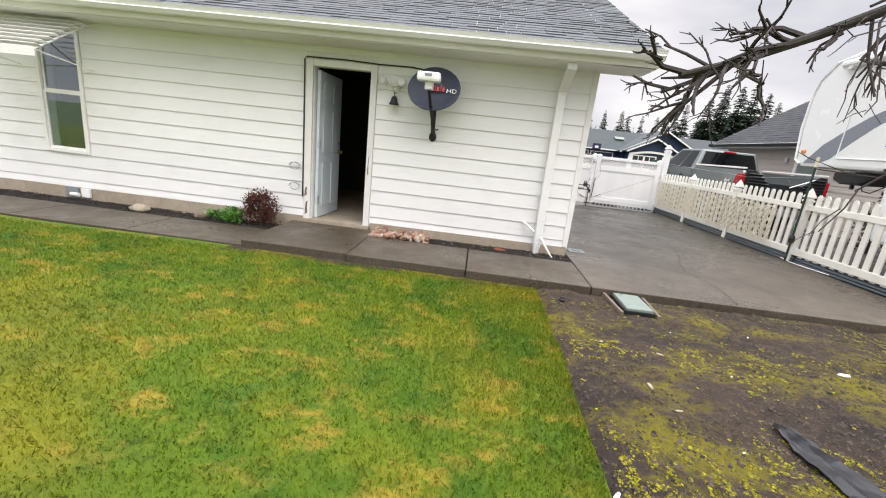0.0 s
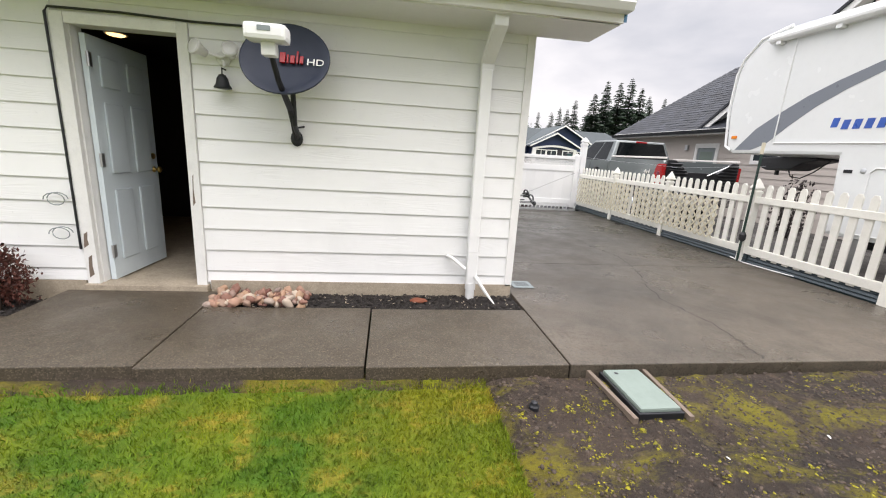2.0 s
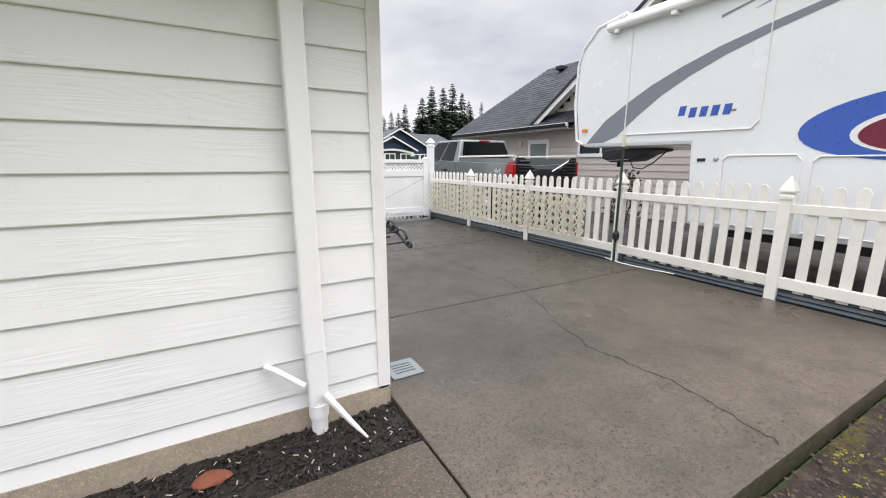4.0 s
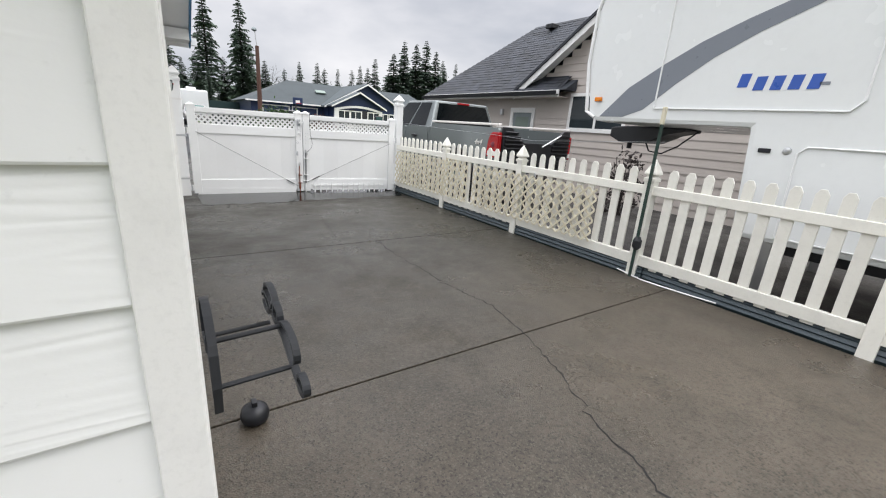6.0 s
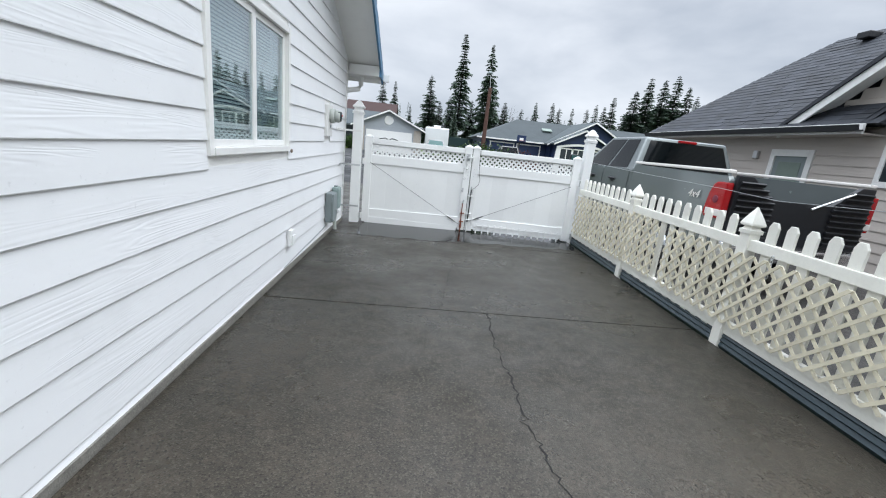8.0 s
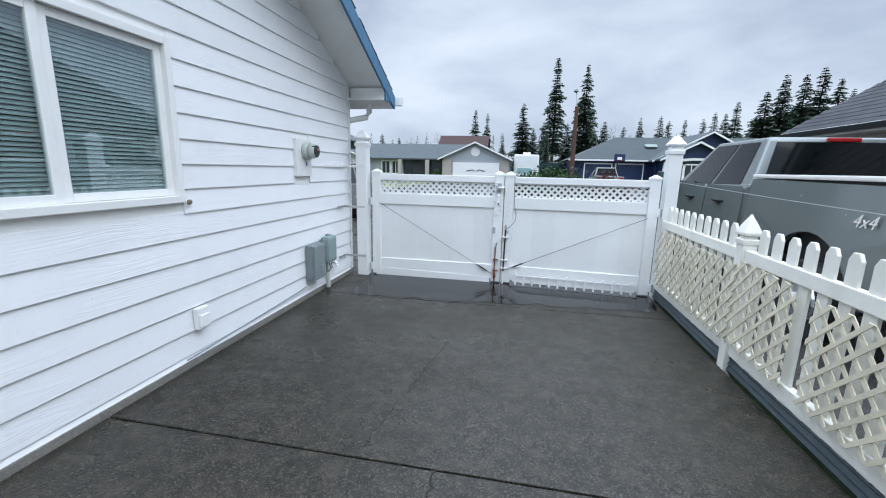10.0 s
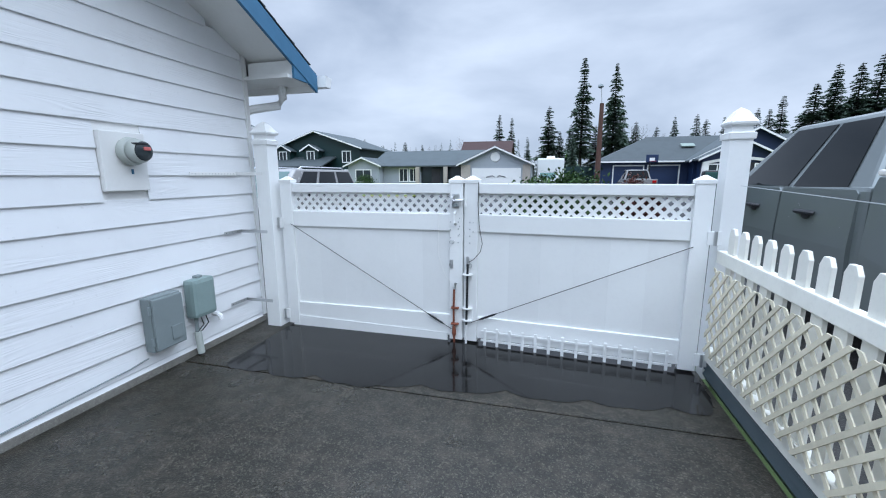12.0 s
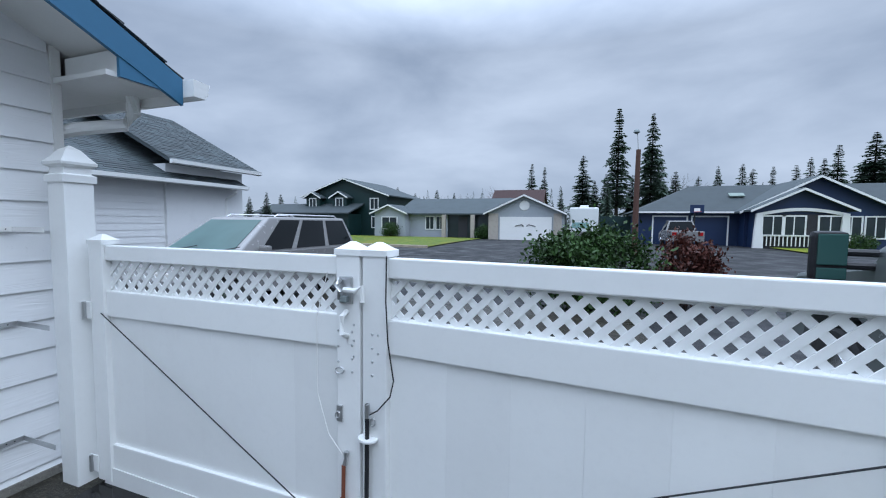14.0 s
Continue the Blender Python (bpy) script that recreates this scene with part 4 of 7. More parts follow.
part("top_cap", box(-0.018, 0.018, -0.008, 0.024, 1.56, 1.72, 0.004), "lattice", tp, "bare whitish stake tip")
part("clamp", lathe([(0.02, 0.30), (0.045, 0.33), (0.045, 0.40), (0.025, 0.44)], 10), "dark", tp, "black plastic clamp")
wire = thing("fence_wire", FX + 0.03, 7.13, 1.30, "thin sagging wire along fence top", "wire")
part("strand", tube([(0.0, 0.0, 0.10), (0.03, 1.8, 0.0), (0.05, 2.5, 0.03), (0.06, 3.8, 0.06), (0.06, 5.65, 0.12)], 0.0022, 5), "steel", wire)
hose = thing("white_cord", FX, 7.0, 0.0, "thin white cord lying on concrete by fence", "cord")
part("cord", tube([(0.0, 0.44, 0.02), (-0.06, 0.16, 0.012), (-0.10, 0.0, 0.012), (-0.09, -0.2, 0.012), (-0.05, -0.5, 0.012), (0.0, -0.75, 0.012)], 0.008, 6), "worn_white", hose)
chain = thing("hanging_chain", FX - 0.04, 8.72, 0.9, "short rusty chain hanging from fence rail", "chain")
for i in range(6):
    part("chain_link", tube([(0.0, 0.012 * math.cos(a), -0.03 * i + 0.02 * math.sin(a) - 0.02) for a in (k * math.pi / 4 for k in range(9))], 0.0035, 5, None, False), "steel", chain)

# ---- double gate ----
GY = 12.925
fence_post(1.635, 12.88, 0.075, 1.80, "dome", "gate_post", "tall white vinyl gate post against house", "vinyl")
fence_post(5.555, 12.855, 0.072, 1.75, "dome", "gate_post", "tall white vinyl gate post at fence end", "vinyl")


def gate_leaf(x0, x1, hinge_left, label, turn=0):
    g = thing("gate_leaf", x0, GY, 0.0, label, "gate", "double gate leaves", turn=turn)
    w = x1 - x0
    sw = 0.12
    for a, nm in ((0, "stile"), (w - sw, "stile")):
        s = part(nm, box(a, a + sw, -0.045, 0.045, 0.02, 1.445, 0.006), "vinyl", g)
        part("cap", square_lathe([(sw / 2 + 0.006, 1.435), (sw / 2 + 0.006, 1.462), (sw / 2 - 0.008, 1.468), (0.01, 1.495)], None, pose(a + sw / 2, 0, 0) @ Matrix.Diagonal((1, 0.75, 1, 1))), "vinyl", s)
    part("top_rail", box(sw, w - sw, -0.03, 0.03, 1.345, 1.43, 0.006), "vinyl", g)
    part("middle_rail", box(sw, w - sw, -0.03, 0.03, 1.018, 1.168, 0.006), "vinyl", g)
    part("bottom_rail", box(sw, w - sw, -0.03, 0.03, 0.05, 0.25, 0.006), "vinyl", g)
    pn = (w - 2 * sw) / 6
    for i in range(6):
        part("board", box(sw + i * pn + 0.0002, sw + (i + 1) * pn - 0.0002, -0.012, 0.012, 0.25, 1.018), "vinyl", g)
    la = part("lattice_insert", box(sw, w - sw, 0.012, 0.02, 1.33, 1.35), "vinyl", g, "small diagonal vinyl lattice")
    lattice_slats(la, sw, w - sw, 1.168, 1.35, lambda s, d, z: (s, d - 0.006, z), 0.082, 0.028, 0.006, "vinyl")
    hx = 0.02 if hinge_left else w - 0.02
    dx = -1 if hinge_left else 1
    for hz in (1.05, 0.12):
        h = part("hinge", box(min(hx, hx + dx * 0.09), max(hx, hx + dx * 0.09), -0.055, -0.046, hz - 0.05, hz + 0.05, 0.003), "vinyl", g, "white painted strap hinge")
        part("hinge_pin", tube([(hx + dx * 0.05, -0.06, hz - 0.05), (hx + dx * 0.05, -0.06, hz + 0.05)], 0.011, 8), "steel", h)
    a, b = ((0.10, -0.05, 1.04), (w - 0.10, -0.05, 0.12)) if hinge_left else ((w - 0.10, -0.05, 0.98), (0.07, -0.05, 0.20))
    c = part("brace_cable", tube([a, b], 0.003, 6), "iron", g, "thin diagonal steel cable")
    va, vb = Vector(a), Vector(b)
    part("turnbuckle", tube([va.lerp(vb, 0.86), va.lerp(vb, 0.88), va.lerp(vb, 0.94), va.lerp(vb, 0.96)], [0.004, 0.009, 0.009, 0.004], 8), "iron", c)
    for i in range(4):
        part("screw_head", lathe([(0.007, 0), (0.004, 0.004)], 8, None, pose(w - 0.04 if hinge_left else 0.05, -0.045, 1.1 - 0.06 * i, 90)), "steel", g)
    return g, w


gl, wl = gate_leaf(1.76, 3.572, True, "white vinyl gate leaf with lattice top")
gr, wr = gate_leaf(3.588, 5.425, False, "white vinyl gate leaf with drop rod", -4.6)
part("flashing", prism([(0.10, 0.11), (wl - 0.14, 0.075), (wl - 0.14, -0.005), (wl * 0.6, 0.0), (wl * 0.35, -0.012), (0.04, -0.01)], -0.040, -0.034, "y"), "vinyl", gl, "bent white metal flashing along bottom")
def gate_ring(leaf, x, z, r, name="shackle", turn=0.0):
    part(name, tube([(x + r * 1.6 * math.cos(a) * math.cos(turn) - r * math.sin(a) * math.sin(turn), -0.058, z + r * 1.6 * math.cos(a) * math.sin(turn) + r * math.sin(a) * math.cos(turn)) for a in (k * math.pi / 6 for k in range(13))], 0.0035, 6, None, False), "steel", leaf)


sx = wl - 0.06
rod = part("drop_rod", tube([(sx - 0.012, -0.066, 0.50), (sx - 0.016, -0.066, 0.30), (sx - 0.012, -0.066, -0.015)], 0.009, 8), "rust", gl, "rusty red steel drop rod")
part("rod_foot", lathe([(0.012, 0.0), (0.020, 0.03), (0.016, 0.07), (0.008, 0.12)], 10, None, pose(sx - 0.012, -0.066, 0.06)), "rust", rod)
for z in (0.17, 0.32):
    part("rod_guide", box(sx - 0.04, sx + 0.03, -0.082, -0.046, z, z + 0.014, 0.003), "rust", gl, "small rusty rod guide")
part("rod_chain", tube([(sx - 0.01, -0.06, 0.50), (sx - 0.004, -0.062, 0.53), (sx, -0.06, 0.56)], [0.012, 0.007, 0.012], 8), "steel", gl)
latch = part("latch_plate", box(sx - 0.035, sx + 0.030, -0.062, -0.046, 1.225, 1.345, 0.006), "steel", gl, "galvanised gate latch")
part("latch_jaw", tube([(sx - 0.02, -0.068, 1.335), (sx - 0.03, -0.085, 1.31), (sx - 0.01, -0.09, 1.285), (sx - 0.025, -0.075, 1.25)], 0.010, 8), "steel", latch)
part("latch_fork", box(sx - 0.018, sx + 0.018, -0.085, -0.060, 1.235, 1.262, 0.005), "grey_plastic", latch)
part("latch_bar", tube([(sx + 0.0, -0.075, 1.29), (sx + 0.06, -0.078, 1.288), (sx + 0.085, -0.07, 1.31), (sx + 0.088, -0.07, 1.24)], 0.011, 8), "vinyl", gl, "white latch striker bar")
part("pull_handle", tube([(sx - 0.005, -0.045, 1.19), (sx - 0.005, -0.085, 1.175), (sx - 0.003, -0.088, 1.10), (sx - 0.003, -0.045, 1.08)], 0.012, 10), "vinyl", gl, "white pull handle")
gate_ring(gl, sx - 0.035, 0.925, 0.014, "shackle", 0.2)
hook = part("hasp", box(sx - 0.055, sx - 0.025, -0.056, -0.046, 0.69, 0.765, 0.004), "steel", gl)
gate_ring(gl, sx - 0.048, 0.72, 0.010, "shackle", 1.2)
part("white_cord", tube([(sx - 0.10, -0.05, 1.36), (sx - 0.16, -0.05, 1.15), (sx - 0.16, -0.05, 0.8), (sx - 0.10, -0.052, 0.62), (sx - 0.02, -0.06, 0.54)], 0.0025, 5), "worn_white", gl, "thin white cord")
for z in (1.12, 1.05, 0.98):
    for e in (-0.05, 0.03):
        part("screw_head", lathe([(0.006, 0), (0.004, 0.004)], 8, None, pose(sx + e, -0.045, z + e * 0.4, 90)), "steel", gl)
bolt = part("cane_bolt", tube([(0.040, -0.066, 0.80), (0.034, -0.066, 0.33), (0.030, -0.066, 0.18)], 0.010, 8), "iron", gr, "black steel cane bolt")
part("bolt_tip", tube([(0.030, -0.066, 0.18), (0.028, -0.066, -0.005)], 0.010, 8), "vinyl", bolt, "white bolt tip on concrete")
part("bolt_top", tube([(0.040, -0.066, 0.80), (0.040, -0.066, 0.74)], 0.012, 8), "steel", bolt)
for z in (0.635, 0.325, 0.215):
    bm = lathe([(0.045, 0.0), (0.047, 0.006), (0.045, 0.012)], 20, None, pose(0.036, -0.058, z) @ Matrix.Diagonal((1, 0.75, 1, 1)))
    part("bolt_guide", bm, "vinyl", gr, "white half-round bolt guide")
part("guide_plate", box(0.005, 0.085, -0.052, -0.045, 0.205, 0.345, 0.003), "vinyl", gr)
gate_ring(gr, 0.062, 0.72, 0.012, "shackle", 1.4)
part("pull_cord", tube([(0.125, -0.05, 1.44), (0.125, -0.055, 1.25), (0.135, -0.055, 1.08), (0.165, -0.058, 0.92), (0.150, -0.06, 0.85), (0.09, -0.065, 0.78), (0.035, -0.068, 0.745)], 0.0032, 5), "dark", gr, "black pull cord")
for z in (1.10, 1.02):
    part("screw_head", lathe([(0.006, 0), (0.004, 0.004)], 8, None, pose(0.08, -0.045, z, 90)), "steel", gr)
ad = part("skirt_rail", box(0.16, wr - 0.16, -0.052, -0.042, 0.115, 0.135, 0.002), "vinyl", gr, "small picket skirt screwed to bottom")
part("skirt_rail", box(0.16, wr - 0.16, -0.052, -0.042, 0.035, 0.055, 0.002), "vinyl", gr)
for i in range(14):
    x = 0.2 + i * (wr - 0.4) / 13
    part("skirt_picket", box(x - 0.012, x + 0.012, -0.064, -0.053, -0.004, 0.165, 0.002), "vinyl", ad)


# ---- panels, vehicles ----
def panel(points, thick=0.012, off=0.002, bm=None):
    """A thin plate over a flat polygon in space, standing off its outer side."""
    own = bmesh.new() if bm is None else bm
    p = [Vector(c) for c in points]
    n = (p[1] - p[0]).cross(p[2] - p[0]).normalized()
    lo, hi = [own.verts.new(c + n * off) for c in p], [own.verts.new(c + n * (off + thick)) for c in p]
    own.faces.new(lo[::-1])
    own.faces.new(hi)
    for i in range(len(p)):
        j = (i + 1) % len(p)
        own.faces.new((lo[i], lo[j], hi[j], hi[i]))
    return own


def loft(rings, bevel=0.0):
    """A body through closed rings of equal length."""
    bm = bmesh.new()
    vs = [[bm.verts.new(c) for c in r] for r in rings]
    n = len(rings[0])
    for a, b in zip(vs, vs[1:]):
        for i in range(n):
            bm.faces.new((a[i], a[(i + 1) % n], b[(i + 1) % n], b[i]))
    bm.faces.new(vs[0][::-1])
    bm.faces.new(vs[-1])
    bmesh.ops.recalc_face_normals(bm, faces=bm.faces[:])
    if bevel:
        bmesh.ops.bevel(bm, geom=bm.edges[:], offset=bevel, segments=3, affect="EDGES", profile=0.6)
    return bm


def rect(x0, x1, y0, y1, z):
    return [(x0, y0, z), (x1, y0, z), (x1, y1, z), (x0, y1, z)]


def inset(quad, l, r, b, t):
    """A quad within a quad: (bottom start, bottom end, top end, top start) with shares cut from each side."""
    q = [Vector(c) for c in quad]

    def at(u, v):
        return q[0].lerp(q[1], u).lerp(q[3].lerp(q[2], u), v)
    return [at(l, b), at(1 - r, b), at(1 - r, 1 - t), at(l, 1 - t)]


def wheel(parent, x, y, r, wide, side):
    w = part("wheel", lathe([(r * 0.62, -wide / 2), (r * 0.95, -wide / 2), (r, -wide / 2 + 0.03), (r, wide / 2 - 0.03), (r * 0.95, wide / 2), (r * 0.62, wide / 2)], 24, None, pose(x, y, r, 0, 90)), "tyre", parent, "black tyre")
    part("rim", lathe([(r * 0.60, 0), (r * 0.58, 0.02), (r * 0.2, 0.04), (r * 0.12, 0.06)], 20, None, pose(x + side * wide * 0.5, y, r, 0, 90 * side)), "chrome", w, "silver wheel rim")


def cabin(car, bottom, top, zb, zt, glass, paint, splits, rear_glass=None):
    """The greenhouse: bottom and top are (half width, y rear, y front); splits are the side windows' shares."""
    (hb, rb, fb), (ht, rt, ft) = bottom, top
    mid = [(h0 * 0.3 + h1 * 0.7, r0 * 0.3 + r1 * 0.7, f0 * 0.3 + f1 * 0.7, z) for h0, h1, r0, r1, f0, f1, z in [(hb, ht, rb, rt, fb, ft, zb + (zt - zb) * 0.75)]][0]
    part("cab_shell", loft([rect(-hb, hb, rb, fb, zb), rect(-ht, ht, rt, ft, zt)], 0.05), paint, car)
    for s in (-1, 1):
        quad = [(s * hb, fb, zb), (s * hb, rb, zb), (s * ht, rt, zt), (s * ht, ft, zt)]
        if s > 0:
            quad = [quad[1], quad[0], quad[3], quad[2]]
        for a, b in splits:
            l, r = (1 - b, a) if s < 0 else (a, 1 - b)
            part("side_window", panel(inset(quad, l, r, 0.06, 0.09), 0.004, 0.004), glass, car, "dark tinted side glass")
    part("windshield", panel(inset([(hb, fb, zb), (-hb, fb, zb), (-ht, ft, zt), (ht, ft, zt)], 0.07, 0.07, 0.08, 0.1), 0.004, 0.004), "green_glass", car, "green-tinted windshield")
    part("rear_window", panel(inset([(-hb, rb, zb), (hb, rb, zb), (ht, rt, zt), (-ht, rt, zt)], 0.06, 0.06, 0.08, 0.10), 0.004, 0.004), glass, car, "dark rear glass")


truck = thing("pickup_truck", 7.53, 10.76, -0.07, "grey metallic crew-cab pickup parked behind fence", "truck", turn=0.8)


def arch_line(cy, cz, r, n=14):
    return [(cy - r * math.cos(math.pi * k / n), cz + r * math.sin(math.pi * k / n)) for k in range(n + 1)]


def body_side(s, outline, x_of, name, label, material="truck", thick=0.07):
    """A side panel whose skin swells outward with height: outline in (y, z), x_of gives the half width at a height."""
    bm = bmesh.new()
    out = [bm.verts.new((s * x_of(z), y, z)) for y, z in outline]
    back = [bm.verts.new((s * (x_of(z) - thick), y, z)) for y, z in outline]
    n = len(outline)
    bm.faces.new(out if s > 0 else out[::-1])
    bm.faces.new(back[::-1] if s > 0 else back)
    for i in range(n):
        k = (i + 1) % n
        bm.faces.new((out[i], back[i], back[k], out[k]) if s < 0 else (out[k], back[k], back[i], out[i]))
    bmesh.ops.recalc_face_normals(bm, faces=bm.faces[:])
    bmesh.ops.triangulate(bm, faces=[f for f in bm.faces if len(f.verts) > 4])
    return part(name, bm, material, truck, label)


def side_x(z):
    return 1.0 + 0.022 * math.sin(max(0.0, min(1.0, (z - 0.5) / 0.95)) * math.pi)


for s in (-1, 1):
    rear_arch = arch_line(1.16, 0.50, 0.57)
    side = [(0.06, 0.62), (0.06, 0.55)] + [(0.56, 0.52)] + rear_arch + [(1.76, 0.52), (2.29, 0.50), (2.29, 1.0), (2.29, 1.30), (2.29, 1.48), (2.26, 1.545), (0.04, 1.52), (0.0, 1.46), (0.0, 1.2), (0.02, 0.9)]
    body_side(s, side, side_x, "bed_side", "grey bed side panel with wheel arch")
    part("bed_rail", box(s * 0.965 - 0.045, s * 0.965 + 0.045, 0.02, 2.27, 1.555, 1.60, 0.015), "white_lens", truck, "pale bed rail cap")
    tl = part("tail_light", prism([(-0.03, 0.98), (0.25, 0.98), (0.29, 1.03), (0.24, 1.30), (0.20, 1.40), (0.14, 1.44), (-0.03, 1.44)], s * 0.99 - 0.05, s * 0.99 + 0.05, "x", 0.02), "red_lens", truck, "red tail lamp")
    part("reverse_lens", box(s * 0.994 - 0.051, s * 0.994 + 0.051, -0.036, 0.24, 1.01, 1.10, 0.014), "white_lens", tl, "clear reversing lens")
    part("lamp_bulb_shade", lathe([(0.05, 0.0), (0.045, 0.012), (0.02, 0.016)], 14, None, pose(s * 1.036, 0.10, 1.22, 0, 90 * s)), "rv_red", tl, "dark round bulb behind lens")
    for y0, y1, zt in ((2.42, 3.42, 1.45), (3.45, 4.42, 1.44)):
        body_side(s, [(y0, 0.56), (y1, 0.56), (y1, 1.0), (y1, zt - 0.03), (y1 - 0.03, zt), (y0 + 0.03, zt), (y0, zt - 0.03), (y0, 1.0)], lambda z: side_x(z) + 0.005, "door", "grey metallic cab door", "truck", 0.03)
    for wy in (1.16, 4.86):
        wheel(truck, s * 0.87, wy, 0.40, 0.26, s)
    for wy in (2.98, 3.90):
        h = part("door_handle", tube([(s * 1.02, wy - 0.11, 1.24), (s * 1.06, wy - 0.08, 1.245), (s * 1.06, wy + 0.08, 1.245), (s * 1.02, wy + 0.11, 1.24)], 0.020, 8), "dark", truck, "black door handle")
        part("handle_cup", lathe([(0.055, 0.0), (0.04, 0.006)], 16, None, pose(s * 1.022, wy, 1.22, 0, 90 * s) @ Matrix.Diagonal((0.7, 1.3, 1, 1))), "dark", h)
part("cab_body", prism([(2.33, 0.48), (4.28, 0.48), (4.38, 0.80), (4.62, 0.94), (4.86, 0.97), (5.10, 0.94), (5.34, 0.8), (5.42, 0.5), (5.72, 0.52), (5.80, 0.95), (5.74, 1.12), (5.55, 1.20), (4.60, 1.36), (4.40, 1.44), (2.33, 1.48)], -0.995, 0.995, "x", 0.04), "truck", truck, "", False)
cabin(truck, (0.985, 2.34, 4.62), (0.77, 2.50, 3.78), 1.42, 2.05, "car_glass", "truck", [(0.11, 0.43), (0.47, 0.90)])
part("rear_pillar_trim", box(-0.80, 0.80, 2.32, 2.36, 1.44, 1.49, 0.01), "dark", truck)
part("wheel_well", box(-0.9, 0.9, 0.58, 1.74, 0.45, 1.12), "dark", truck)
part("bed_floor", box(-0.92, 0.92, 0.06, 2.28, 0.70, 0.76), "dark", truck)
part("bed_front", box(-0.92, 0.92, 2.24, 2.30, 0.7, 1.5), "truck", truck)
part("tailgate", prism([(-0.93, 0.72), (0.93, 0.72), (0.93, 1.54), (0.74, 1.54), (0.40, 1.28), (-0.40, 1.28), (-0.74, 1.54), (-0.93, 1.54)], -0.06, 0.0, "y", 0.012), "dark", truck, "black vented tailgate with dipped middle")
for i in range(10):
    z = 0.79 + 0.073 * i
    reach = 0.40 + 0.06 * max(i - 6, 0)
    for x0, x1 in ((-0.90, -reach), (reach, 0.90)):
        part("louver", box(x0, x1, -0.014, 0.014, -0.022, 0.022, 0.003, None, pose(0, -0.078, z, 35)), "dark", truck)
part("tailgate_strut", tube([(0.1, -0.09, 1.22), (0.62, -0.09, 1.46)], 0.014, 6), "steel", truck)
part("bumper", prism([(-0.16, 0.50), (0.0, 0.50), (0.0, 0.70), (-0.10, 0.72), (-0.16, 0.68)], -0.98, 0.98, "x", 0.02), "chrome", truck, "chrome rear bumper")
part("brake_light", box(-0.17, 0.17, 2.46, 2.54, 1.995, 2.04, 0.012), "red_lens", truck, "high red brake lamp")
mir = part("mirror", box(-1.37, -1.15, 4.44, 4.55, 1.24, 1.62, 0.045), "dark", truck, "large black towing mirror")
part("mirror_glass", box(-1.35, -1.17, 4.428, 4.438, 1.365, 1.60, 0.008), "green_glass", mir)
part("mirror_glass", box(-1.35, -1.17, 4.428, 4.438, 1.26, 1.345, 0.008), "green_glass", mir)
for az in (1.36, 1.46):
    part("mirror_arm", tube([(-1.16, 4.50, az), (-0.98, 4.46, az)], 0.028, 8), "dark", mir)
cu = bpy.data.curves.new("badge", "FONT")
cu.body, cu.size, cu.extrude, cu.align_x, cu.shear = "4x4", 0.15, 0.003, "CENTER", 0.3
bd = tagged(new("badge", cu), "pale 4x4 lettering")
bd.parent = truck
bd.matrix_local = Matrix.Translation((-1.03, 0.55, 1.19)) @ pose(0, 0, 0, 90, 0, -90)
cu.materials.append(M["white_lens"])

# silver family car on the street side
suv = thing("suv", -2.0, 20.3, -0.14, "silver sport utility vehicle parked outside gate", "car", turn=180)
part("body", prism([(0.0, 0.55), (0.3, 0.42), (0.55, 0.42), (0.62, 0.72), (0.95, 0.86), (1.28, 0.72), (1.35, 0.42), (3.55, 0.42), (3.62, 0.72), (3.95, 0.86), (4.28, 0.72), (4.35, 0.42), (4.8, 0.45), (4.88, 0.8), (4.75, 1.02), (3.75, 1.16), (0.05, 1.16), (-0.02, 0.9)], -0.95, 0.95, "x", 0.03), "silver", suv)
cabin(suv, (0.94, 0.02, 3.75), (0.72, 0.25, 2.75), 1.14, 1.80, "car_glass", "silver", [(0.04, 0.30), (0.34, 0.60), (0.64, 0.86)])
for s in (-1, 1):
    part("roof_rail", tube([(s * 0.62, 0.4, 1.80), (s * 0.62, 0.5, 1.85), (s * 0.62, 2.4, 1.85), (s * 0.62, 2.5, 1.80)], 0.015, 6), "chrome", suv)
    part("mirror", box(s * 1.06 - 0.11, s * 1.06 + 0.11, 3.15, 3.27, 1.10, 1.28, 0.04), "silver", suv)
    part("wiper", tube([(s * 0.5, 3.74, 1.19), (s * 0.5 - 0.4, 3.62, 1.27)], 0.008, 5), "dark", suv)
    part("headlight", box(s * 0.72 - 0.18, s * 0.72 + 0.18, 4.76, 4.86, 0.78, 0.95, 0.02), "white_lens", suv)
    for wy in (0.95, 3.95):
        wheel(suv, s * 0.83, wy, 0.37, 0.24, s)
part("antenna", tube([(0.2, 1.2, 1.80), (0.2, 1.1, 1.84)], 0.02, 8), "dark", suv)


